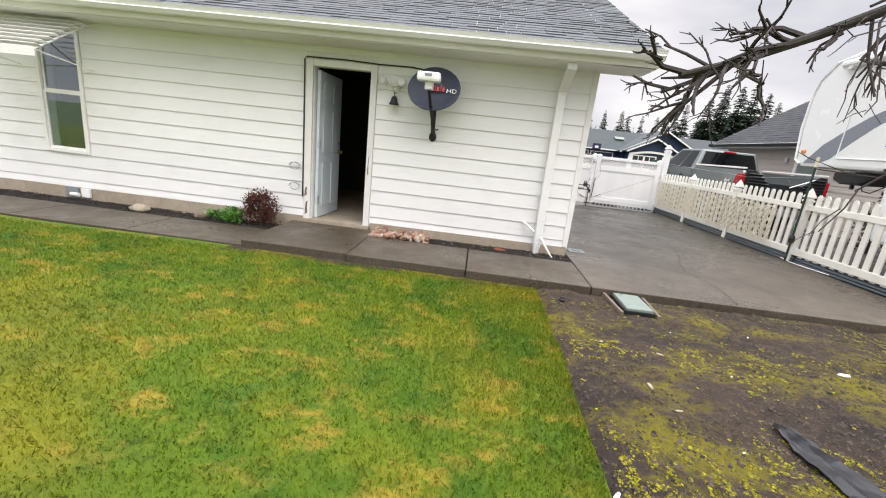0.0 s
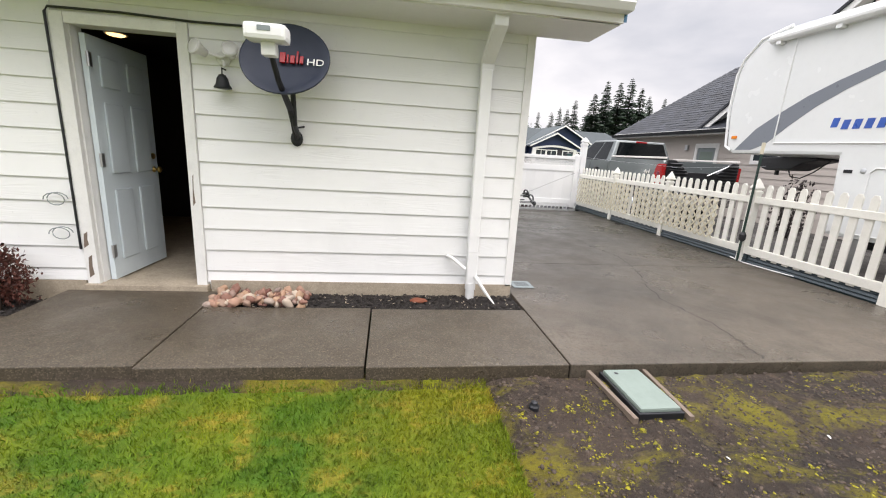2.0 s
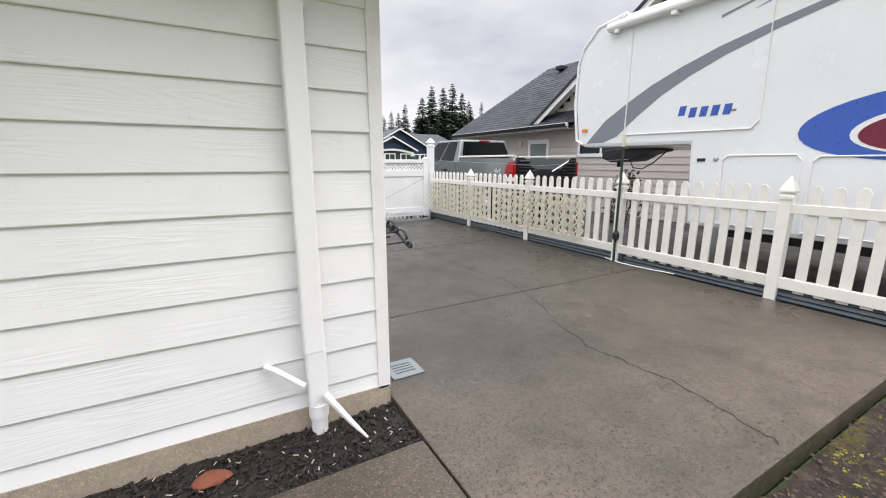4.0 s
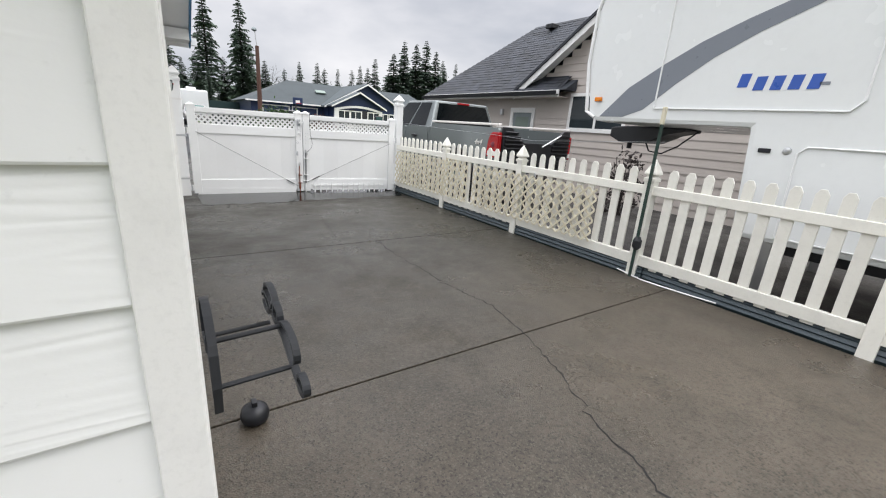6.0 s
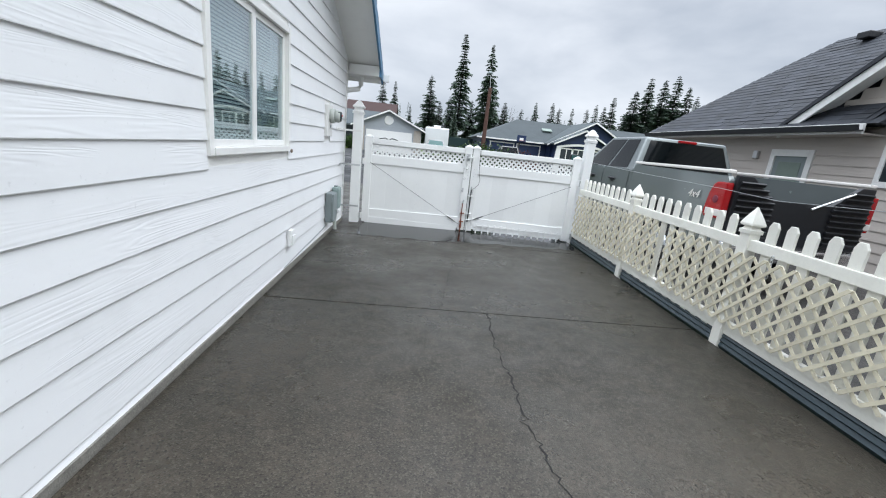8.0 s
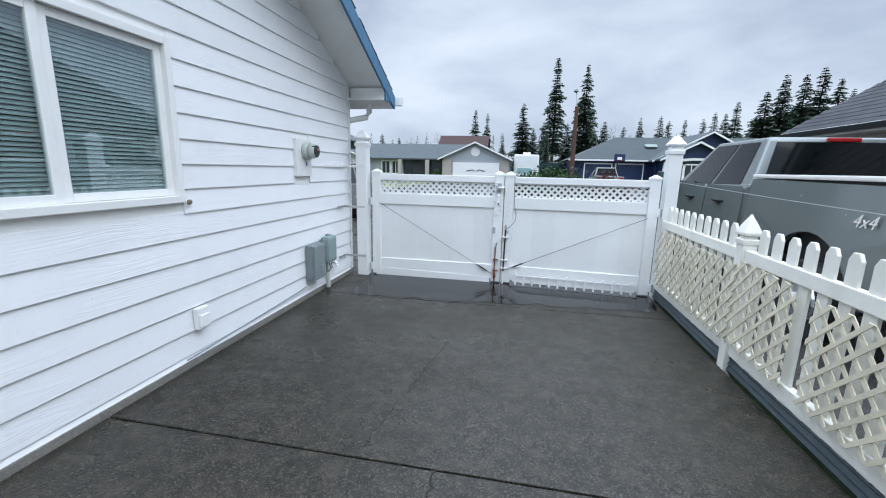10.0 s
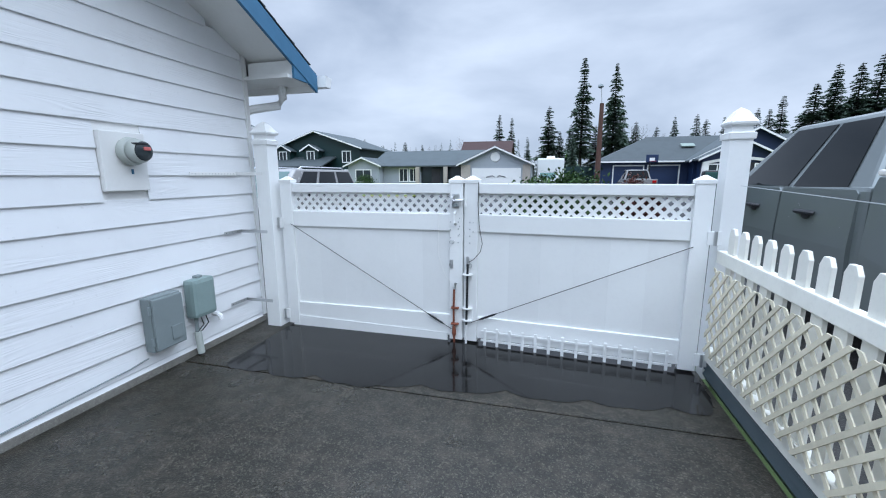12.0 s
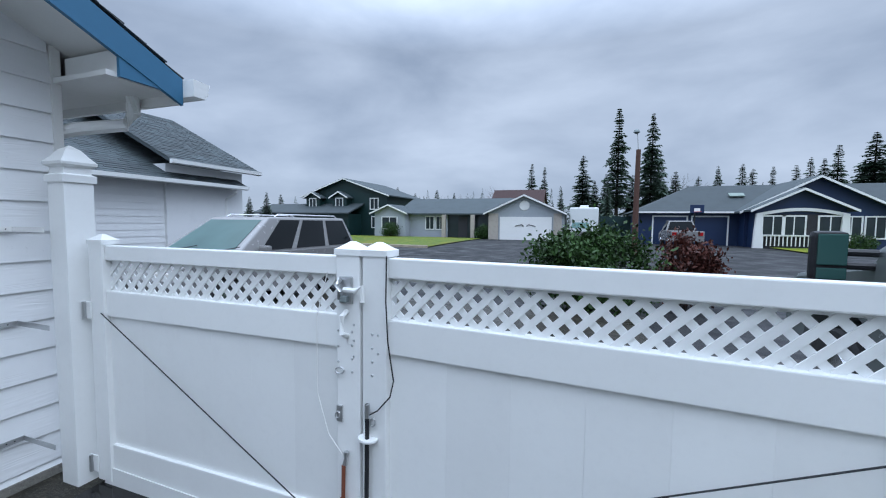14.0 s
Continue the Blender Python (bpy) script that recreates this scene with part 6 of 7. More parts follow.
hoop = thing("basketball_hoop", 11.15, 42.4, 0.10, "basketball hoop on pole by driveway", "hoop")
part("pole", tube([(0, 0, 0), (0, 0, 2.2), (0, -0.54, 2.5)], 0.05, 8), "dark", hoop)
part("backboard_square", box(-0.17, 0.17, -0.626, -0.621, 2.36, 2.60), "white", hoop, "pale target square")
part("backboard", box(-0.40, 0.40, -0.62, -0.56, 2.28, 2.82, 0.01), "navy_siding", hoop)
part("ring", tube([(0.22 * math.cos(a), -0.86 + 0.22 * math.sin(a), 2.36) for a in (k * math.pi / 6 for k in range(13))], 0.015, 5), "red_lens", hoop)
pole = thing("street_lamp", 6.74, 34.0, 0.05, "brown wooden street pole with small lamp", "street lamp")
part("post", tube([(0, 0, 0), (0.02, 0, 5.3)], [0.16, 0.11], 10), "bark", pole).data.materials[0] = plain_mat("reddish_pole_wood", (0.085, 0.042, 0.030), 0.8)
part("lamp_arm", tube([(0.02, 0, 5.2), (-0.06, 0, 6.1)], 0.025, 6), "steel", pole)
part("lamp_head", lathe([(0.05, -0.08), (0.16, 0.0), (0.12, 0.1), (0.04, 0.16)], 10, None, pose(-0.1, -0.05, 6.15)), "grey_plastic", pole)
camper2 = thing("camper", 4.1, 51.5, 0.05, "white camper parked between far houses", "camper")
part("body", box(-1.3, 1.3, 0, 6, 0.5, 3.1, 0.15), "rv_white", camper2)
part("roof_unit", box(-0.4, 0.4, 1, 2, 3.1, 3.35, 0.05), "rv_white", camper2)
shed = thing("board_fence", 6.8, 52.5, 0.05, "dark board fence between far houses", "fence")
part("board_panel", box(-1.3, 2.2, 0, 0.1, 0, 2.3), "green_siding", shed)


def strip(name, x0, x1, y0, y1, up, material, label, cat):
    return structure(grid(name, [x0 + (x1 - x0) * i / 8 for i in range(9)], [y0 + (y1 - y0) * i / 6 for i in range(7)], lambda x, y: ground_z(x, y) + up, material), label, cat)


strip("lawn_far", -22, -4.6, 34.0, 47.6, 0.12, "lawn", "green front lawn across the street", "lawn")
strip("lawn_far", 15.6, 34, 38.5, 43.2, 0.12, "lawn", "green front lawn of navy house", "lawn")
kb = thing("kerb", -13.0, 33.9, ground_z(-13, 34), "pale concrete kerb along far lawn", "kerb")
part("stone", box(-9, 8.4, -0.12, 0.1, 0, 0.2, 0.02), "foundation", kb)


# ---- trees ----
def conifer(name, h, r, seed, bare, label, material="needles"):
    """A fir: tapered trunk, drooping limbs in whorls, each with many small needle sprays, and gaps between."""
    rng = np.random.default_rng(seed)
    t = thing(name, 0, 0, 0, label, "tree", "conifers")
    part("trunk", tube([(0, 0, 0), (0.05, 0, h * 0.4), (0, 0.05, h * 0.99)], [h * 0.016, h * 0.010, 0.02], 7), "bark", t)
    verts, faces = [], []
    z = h * bare
    while z < h * 0.985:
        u = (z - h * bare) / (h * (1 - bare))
        reach = r * (1 - u) ** 0.8 * rng.uniform(0.55, 1.12) + 0.12
        n = int(rng.integers(5, 9))
        a0 = rng.uniform(0, 6.28)
        for k in range(n):
            if rng.random() < 0.13:
                continue
            a = a0 + 6.283 * k / n + rng.normal(0, 0.25)
            L = reach * rng.uniform(0.6, 1.15)
            d = np.array([math.cos(a), math.sin(a), 0.0])
            droop = rng.uniform(0.15, 0.5)
            steps = max(4, int(L / (0.022 * h)) + 3)
            for s in range(steps):
                q = (s + rng.uniform(0.2, 1.0)) / steps
                c = np.array([0, 0, z]) + d * L * q + np.array([0, 0, (0.18 * q - droop * q * q) * L])
                side = np.array([-d[1], d[0], 0.0])
                w = (0.30 + 0.40 * (1 - abs(q - 0.4))) * L * 0.45 + 0.16
                for e in (-1, 1):
                    tip = c + side * e * w * rng.uniform(0.5, 1.2) + d * w * 0.7 + np.array([0, 0, -w * rng.uniform(0.1, 0.8)])
                    b = len(verts)
                    wd = 0.42 * w + 0.06
                    verts += [c - d * wd, c + d * wd + np.array([0, 0, 0.05 * w]), tip]
                    faces.append((b, b + 1, b + 2))
        z += h * 0.015 * rng.uniform(0.7, 1.4)
    raw("crown", verts, faces, material, t)
    return t


KINDS = [conifer("fir_tree", 20.0, 3.2, 11, 0.10, "tall dark fir tree with drooping boughs"), conifer("fir_tree", 20.0, 2.4, 12, 0.22, "tall slim ragged fir tree"),
         conifer("fir_tree", 20.0, 4.4, 13, 0.04, "broad dark fir tree"), conifer("fir_tree", 20.0, 3.6, 14, 0.14, "tall dark fir tree behind houses")]


def plant(kind, x, y, h, girth=1.0, first=[True] * 4):
    s = h / 20.0
    t = copy_thing(KINDS[kind], Matrix.Translation((x, y, -0.1)) @ pose(0, 0, 0, 0, 0, (x * 37 + y * 11) % 360))
    t.scale = (s * girth, s * girth, s)
    return t


SPOTS = [(1, -6.8, 95, 12.5, 1.1), (1, -4.3, 95, 11.8, 0.9), (0, -1.0, 95, 7.6, 0.8), (0, 3.0, 95, 13.8, 1.3), (1, 9.1, 95, 22.3, 1.0), (3, 14.9, 95, 21.0, 0.85), (2, 7.2, 95, 10.2, 0.9), (2, 18.9, 95, 10.2, 1.2),
         (2, 25.4, 95, 11.0, 0.8), (0, 29.0, 95, 11.2, 1.2), (0, 31.2, 97, 10.5, 1.3), (1, 33.4, 95, 10.5, 1.0), (0, 36.5, 95, 10.7, 1.2), (0, 38.4, 95, 11.9, 1.1), (3, 40.2, 95, 12.6, 1.1), (1, 42.0, 95, 14.7, 1.2),
         (3, 46.5, 95, 16.5, 1.4), (2, 49.2, 95, 19.6, 1.0), (3, 52.4, 95, 19.4, 1.2), (0, 55.0, 95, 20.6, 1.2), (3, 57.8, 95, 18.6, 1.2), (2, 62.5, 98, 16.0, 1.1), (0, -36.9, 95, 8.4, 1.2), (2, -32.5, 95, 7.0, 1.0),
         (0, -27.3, 95, 7.6, 1.4), (0, -24.0, 97, 6.8, 1.2), (3, -70.0, 95, 7.2, 1.4), (2, -28.9, 46.5, 4.4, 1.0), (2, -30.8, 46.0, 3.9, 1.0), (0, 22.5, 95, 9.2, 1.2), (3, 5.2, 97, 9.0, 1.2), (0, 12.0, 97, 10.0, 1.3), (0, 16.8, 97, 12.0, 1.2), (2, 6.2, 62.0, 6.0, 0.75)]
for i, (kd, x, y, h, g) in enumerate(SPOTS):
    plant(kd, x + 0.3, y, h + (0.4 if x > 40 else 1.4 if y > 80 else 0.5), g)
for kd, (x, y) in zip(KINDS, ((70, 110), (76, 112), (82, 108), (88, 114))):
    kd.location = (x, y, -0.1)


# distant low woods behind the roofs, one mass
rng = np.random.default_rng(77)
wv, wf = [], []
for k in range(120):
    x, y = -75 + 155 * (k + rng.random()) / 120, rng.uniform(103, 118)
    h, r = rng.uniform(5.5, 10.8), rng.uniform(0.9, 1.8)
    for i in range(230):
        u = rng.random() ** 0.7
        a = rng.uniform(0, 6.283)
        q = r * (1.02 - u) * rng.uniform(0.3, 1.0)
        c = np.array([x + q * math.cos(a), y + q * math.sin(a), -0.4 + h * (0.05 + 0.95 * u)])
        w = 0.28 * (1.25 - u)
        b = len(wv)
        wv += [c + rng.normal(0, w, 3) * 0.6, c + rng.normal(0, w, 3) * 0.6, c + np.array([math.cos(a), math.sin(a), -0.5]) * w * 2.2]
        wf.append((b, b + 1, b + 2))
tagged(raw("far_woods", wv, wf, "needles_far"), "hazy line of distant fir woods", "woods", kind="stuff")


def bare_tree(name, x, y, h, seed, label, material="bark", spread=0.5):
    rng = random.Random(seed)
    t = thing(name, x, y, -0.3, label, "tree")
    bm = bmesh.new()

    def grow(p, d, length, r, depth):
        q = p + d * length
        tube([p, p.lerp(q, 0.5) + Vector((rng.gauss(0, 1), rng.gauss(0, 1), 0)) * length * 0.05, q], [r, r * 0.8, r * 0.6], 4, bm, False)
        if depth:
            for _ in range(rng.choice((2, 3, 3))):
                nd = (d + Vector((rng.gauss(0, spread), rng.gauss(0, spread), rng.gauss(0.12, 0.25)))).normalized()
                grow(q, nd, length * rng.uniform(0.6, 0.85), r * 0.6, depth - 1)
    grow(Vector((0, 0, 0)), Vector((0, 0, 1)), h * 0.3, h * 0.012, 5)
    part("branches", bm, material, t)
    return t


bare_tree("bare_tree", 18.4, 84, 10, 5, "bare grey deciduous tree behind roofs", "moss_bark")
bare_tree("bare_tree", -16.8, 84, 7, 6, "bare deciduous tree behind grey house", "bark")
bare_tree("bare_tree", -22.2, 84, 7.5, 8, "bare deciduous tree behind grey house", "bark")
for i, x in enumerate((-12.6, -10.6, -9.2)):
    bare_tree("bare_tree", x, 84, 8.4 - i * 0.4, 20 + i, "bare reddish tree behind far roof", "russet")


def shrub(name, x, y, z, rx, ry, rz, count, size, material, label, cat, seed, stems=True, upright=0.0):
    """A shrub: stems and a crown of many small leaves in uneven clumps."""
    rng = np.random.default_rng(seed)
    t = thing(name, x, y, z, label, cat)
    if stems:
        bm = bmesh.new()
        for k in range(14):
            a, q = rng.uniform(0, 6.28), rng.uniform(0.2, 0.8)
            tube([(0.05 * math.cos(a), 0.05 * math.sin(a), 0), (rx * q * 0.5 * math.cos(a), ry * q * 0.5 * math.sin(a), rz * 0.9), (rx * q * math.cos(a), ry * q * math.sin(a), rz * (1.5 + 0.4 * rng.random()))], [0.012 * rz * 2, 0.008 * rz * 2, 0.004 * rz * 2], 5, bm, False)
        part("stems", bm, "bark", t)
    clumps = [(rng.normal(0, 1, 3)) for _ in range(40)]
    verts, faces = [], []
    for i in range(count):
        c = clumps[int(rng.integers(0, 40))]
        c = c / (np.linalg.norm(c) + 1e-6) * (0.5 + 0.5 * rng.random())
        p = (c + rng.normal(0, 0.16, 3)) * (rx, ry, rz) + (0, 0, rz)
        if p[2] < 0.02:
            continue
        d1 = rng.normal(0, 1, 3)
        d1[2] += upright
        d1 /= np.linalg.norm(d1)
        d2 = np.cross(d1, rng.normal(0, 1, 3))
        d2 /= np.linalg.norm(d2) + 1e-6
        b = len(verts)
        s = size * rng.uniform(0.6, 1.3)
        verts += [p, p + d1 * s * 0.5 + d2 * s * 0.25, p + d1 * s, p + d1 * s * 0.5 - d2 * s * 0.25]
        faces.append((b, b + 1, b + 2, b + 3))
    raw("foliage", verts, faces, material, t)
    return t


shrub("laurel_bush", 4.62, 19.6, -0.1, 1.22, 0.8, 0.78, 11000, 0.10, "leaves", "rounded green laurel bush beyond gate", "bush", 3)
shrub("russet_bush", 6.35, 20.6, -0.1, 0.58, 0.5, 0.72, 6000, 0.09, "russet", "dense russet-red bush beyond gate", "bush", 4, True, 1.0)
shrub("clipped_bush", -13.8, 47.0, 0.08, 0.9, 0.8, 0.75, 2500, 0.14, "leaves", "round clipped bush by grey house", "bush", 5)
shrub("clipped_bush", -4.6, 47.6, 0.08, 0.7, 0.7, 0.65, 2000, 0.14, "leaves", "small round tree by grey garage", "bush", 6)
shrub("clipped_bush", 19.6, 42.0, 0.08, 0.8, 0.6, 0.5, 2000, 0.12, "leaves", "low bush before navy porch", "bush", 7)
shrub("twiggy_bush", 8.9, 9.6, -0.07, 0.45, 0.4, 0.62, 500, 0.10, "bark", "bare twiggy bush by neighbour's wall", "bush", 8, True, 0.6)
shrub("heather_bush", -2.83, 5.33, -0.09, 0.24, 0.16, 0.24, 2600, 0.035, "russet", "small dark russet shrub by the door", "bush", 9, True, 1.2).children[1].data.materials[0] = leaf_mat("dull_russet_leaves", (0.055, 0.035, 0.025), 0.5)
shrub("seedling_plants", -3.22, 5.30, -0.09, 0.17, 0.1, 0.10, 900, 0.045, "leaves_bright", "low bright green seedlings in bed", "plant", 10, False, 0.5)
shrub("seedling_plants", -3.5, 5.32, -0.09, 0.12, 0.08, 0.07, 400, 0.04, "leaves_bright", "low bright green seedlings in bed", "plant", 11, False, 0.5)

# bare fruit tree beside the path
ft = thing("fruit_tree", 2.9, 0.9, -0.12, "bare mossy fruit tree with low twiggy branches", "tree")
part("trunk", tube([(0, 0, 0), (0.02, 0.02, 0.8), (-0.05, 0.05, 1.5), (-0.2, 0.1, 2.1)], [0.10, 0.085, 0.075, 0.06], 10), "moss_bark", ft)


def limb(points, r0, r1, seed, twigs, material="moss_bark"):
    rng = random.Random(seed)
    pts = [Vector(p) for p in points]
    lb = part("limb", tube(pts, [r0 + (r1 - r0) * i / (len(pts) - 1) for i in range(len(pts))], 9), material, ft)
    bm = bmesh.new()

    def sprout(p, d, length, r, depth):
        q = p + d * length
        m = p.lerp(q, 0.5) + Vector((rng.gauss(0, 1), rng.gauss(0, 1), rng.gauss(0, 1))) * length * 0.06
        tube([p, m, q], [r, r * 0.85, r * 0.6], 5, bm, False)
        if depth:
            for _ in range(rng.choice((1, 2, 2, 3))):
                nd = (d + Vector((rng.gauss(0, 0.5), rng.gauss(0, 0.5), rng.gauss(0, 0.5)))).normalized()
                sprout(p.lerp(q, rng.uniform(0.4, 1.0)), nd, length * rng.uniform(0.45, 0.8), r * 0.62, depth - 1)
    for _ in range(twigs):
        i = rng.randrange(1, len(pts))
        p = pts[i - 1].lerp(pts[i], rng.random())
        d = (pts[i] - pts[i - 1]).normalized()
        nd = (d * 0.7 + Vector((rng.gauss(0, 0.55), rng.gauss(-0.2, 0.4), rng.gauss(0, 0.6)))).normalized()
        sprout(p, nd, rng.uniform(0.12, 0.27), rng.uniform(0.005, 0.010), 3)
    tagged(part("twig_spray", bm, "bark", lb), kind="stuff")


limb([(-0.15, 0.08, 1.95), (-0.6, 0.25, 2.18), (-1.1, 0.42, 2.14), (-1.5, 0.50, 2.02), (-1.9, 0.50, 1.82), (-2.1, 0.48, 1.73), (-2.27, 0.45, 1.67)], 0.024, 0.009, 4, 34)
limb([(-0.1, 0.1, 1.85), (-0.5, 0.2, 2.2), (-0.9, 0.4, 2.4), (-1.4, 0.45, 2.35), (-1.8, 0.4, 2.15)], 0.028, 0.007, 8, 30)
limb([(-0.1, 0.1, 1.7), (-0.3, 0.2, 1.75), (-0.6, 0.4, 1.78), (-1.0, 0.55, 1.70), (-1.4, 0.6, 1.55)], 0.022, 0.007, 9, 26)
limb([(0, 0.05, 1.2), (-0.15, 0.3, 1.25), (-0.4, 0.5, 1.34), (-0.75, 0.55, 1.30)], 0.03, 0.012, 14, 8)
limb([(-0.2, 0.1, 2.05), (0.1, -0.3, 2.6), (0.3, -0.5, 3.1)], 0.05, 0.015, 15, 10)

# ---- fixtures on the south wall ----
dish = thing("satellite_dish", -0.575, SY, 1.355, "navy satellite dish on wall arm", "satellite dish")
MD = pose(0.0, -0.33, 0.555, 68, 0, -4)
bowl = []
for k in range(7):
    r = k / 6
    bowl.append((0.325 * r, -0.055 * (1 - r * r)))
bm = lathe([(0.002, -0.055)] + bowl[1:] + [(0.325, 0.012), (0.315, 0.012)] + [(0.315 * (6 - k) / 6, -0.045 * (1 - ((6 - k) / 6) ** 2) + 0.004) for k in range(1, 6)], 40, None, MD @ Matrix.Diagonal((1, 0.86, 1, 1)))
part("reflector", bm, "navy", dish, "oval navy reflector", True)


def on_dish(x0, x1, y0, y1):
    return box(x0, x1, y0, y1, -0.036, -0.020, 0.002, None, MD @ pose(0, 0, 0.012))


for i, (x0, x1, y0, y1) in enumerate(((-0.045, -0.005, -0.02, 0.06), (0.006, 0.018, -0.02, 0.045), (0.030, 0.062, -0.02, 0.04), (0.074, 0.088, -0.02, 0.075), (0.100, 0.125, -0.02, 0.04))):
    part("printed_mark", on_dish(x0, x1, y0, y1), "red_lens", dish)
hd = bpy.data.curves.new("printed_letters", "FONT")
hd.body, hd.size, hd.extrude = "HD", 0.072, 0.002
ht = tagged(new("printed_letters", hd), "white letters on reflector")
ht.parent = dish
ht.matrix_local = MD @ Matrix.Translation((0.150, -0.03, -0.006)) @ Matrix.Diagonal((1.25, 1, 1, 1))
hd.materials.append(M["white"])
part("arm", tube([(0.0, -0.04, 0.0), (0.0, -0.12, 0.12), (0.0, -0.22, 0.22), (-0.01, -0.50, 0.38), (-0.02, -0.66, 0.55)], [0.022, 0.022, 0.024, 0.02, 0.018], 10), "iron", dish, "grey-green feed arm")
part("mast", tube([(0.02, -0.04, 0.02), (0.02, -0.16, 0.10), (0.02, -0.22, 0.42)], 0.02, 10), "dark", dish)
part("foot", lathe([(0.05, 0.0), (0.05, 0.01), (0.03, 0.025)], 12, None, pose(0, 0.0, 0.0, 90) @ Matrix.Diagonal((1, 1.3, 1, 1))), "iron", dish)
part("strut", tube([(0.0, -0.10, 0.08), (0.06, -0.005, 0.10)], 0.008, 6), "iron", dish)
rec = part("receiver", box(-0.15, 0.11, -0.78, -0.62, 0.58, 0.68, 0.028), "vinyl", dish, "white receiver box")
part("receiver_neck", box(-0.06, 0.03, -0.72, -0.63, 0.50, 0.60, 0.01), "vinyl", rec)
part("label_print", box(-0.06, 0.02, -0.784, -0.779, 0.63, 0.66, 0.001), "grey_plastic", rec)

fl = thing("flood_light", -1.12, SY, 1.93, "twin-head motion flood light", "lamp")
part("base", lathe([(0.055, 0), (0.05, 0.025), (0.03, 0.03)], 16, None, pose(0, -0.0, 0, 90)), "worn_white", fl)
part("arm_bar", tube([(-0.08, -0.06, 0.02), (0.0, -0.05, 0.0), (0.08, -0.06, 0.03)], 0.012, 8), "worn_white", fl)
for sx, ry in ((-0.14, -30), (0.09, 12)):
    hd = part("lamp_head", lathe([(0.015, -0.07), (0.03, -0.06), (0.035, -0.02), (0.058, 0.03), (0.062, 0.045)], 18, None, pose(sx, -0.10, 0.04, 72, 0, ry)), "worn_white", fl, "cup-shaped lamp head", True)
    part("lamp_lens", lathe([(0.054, 0.046), (0.04, 0.052), (0.002, 0.056)], 16, None, pose(sx, -0.10, 0.04, 72, 0, ry)), "lamp_glass", hd)
part("sensor_arm", tube([(0.0, -0.03, 0.0), (0.02, -0.05, -0.06), (0.0, -0.06, -0.10)], 0.010, 6), "worn_white", fl)
bell = thing("wall_bell", -1.11, SY - 0.08, 1.70, "small dark iron bell hung under lamp", "bell")
part("bell_body", lathe([(0.062, 0), (0.066, 0.006), (0.05, 0.03), (0.04, 0.075), (0.025, 0.10), (0.006, 0.108)], 18), "iron", bell, "", True)
part("bracket", tube([(0, 0.08, 0.15), (0, 0.0, 0.15), (0, 0.0, 0.10)], 0.006, 6), "iron", bell)
cable = thing("black_cable", -2.33, SY - 0.014, 0.35, "black cable clipped round door casing", "cable")
x1 = DOOR[0] - 0.095
part("lead", tube([(x1 + 2.33, 0, 0.0), (x1 + 2.33, 0, 0.9), (x1 + 2.33 - 0.005, 0, 1.80), (x1 + 2.35, 0, 1.835), (0.5, 0, 1.84), (1.0, 0.0, 1.825), (1.4, 0, 1.83), (1.66, -0.05, 1.80), (1.75, -0.20, 1.72)], 0.009, 6), "dark", cable)
for cz in (0.42, 0.14):
    part("coil", tube([(-0.11 + 0.07 * math.cos(a), -0.005 - 0.003 * k, cz + 0.05 * math.sin(a)) for k, a in enumerate(q * 0.5 for q in range(20))], 0.004, 5), "grey_plastic", cable, "loose coil of grey wire")

awn = thing("window_awning", -5.87, SY, 2.34, "white slatted metal window awning", "awning")
for i in range(9):
    part("awning_slat", box(-0.60, 0.57, -0.05, 0.05, -0.004, 0.004, 0.002, None, pose(0, -0.05 - 0.085 * i, 0.0 - 0.055 * i, -12)), "white", awn)
part("valance", box(-0.60, 0.57, -0.80, -0.785, -0.58, -0.47, 0.003), "white", awn)
for sx in (-0.57, 0.54):
    part("side_rib", tube([(sx, 0.0, -0.02), (sx, -0.78, -0.50)], 0.012, 6), "white", awn)
    part("awning_strut", tube([(sx, 0.0, -0.62), (sx, -0.76, -0.50)], 0.008, 6), "white", awn)
ve = thing("foundation_vent", -5.72, SY - 0.01, 0.0, "dark crawl-space vent in foundation", "vent")
part("hood", box(-0.24, -0.04, -0.03, 0.0, -0.06, 0.075, 0.004), "grey_plastic", ve)
part("vent_cover", box(0.02, 0.15, -0.04, 0.0, -0.06, 0.07, 0.006), "white", ve)
part("elbow_pipe", tube([(-0.10, -0.08, -0.02), (0.02, -0.08, -0.02)], 0.03, 10), "vinyl", ve, "white pipe elbow")
sp = thing("pipe_stub", 0.83, SY, 0.34, "white plastic pipe stub angled from wall", "pipe")
part("pipe", tube([(-0.06, 0.0, 0.03), (-0.02, -0.05, 0.02), (0.10, -0.10, -0.07)], 0.016, 8), "worn_white", sp)
part("pipe_end", tube([(0.19, -0.12, -0.13), (0.30, -0.20, -0.28), (0.36, -0.26, -0.35)], [0.02, 0.014, 0.006], 8), "worn_white", sp, "split trailing pipe end")

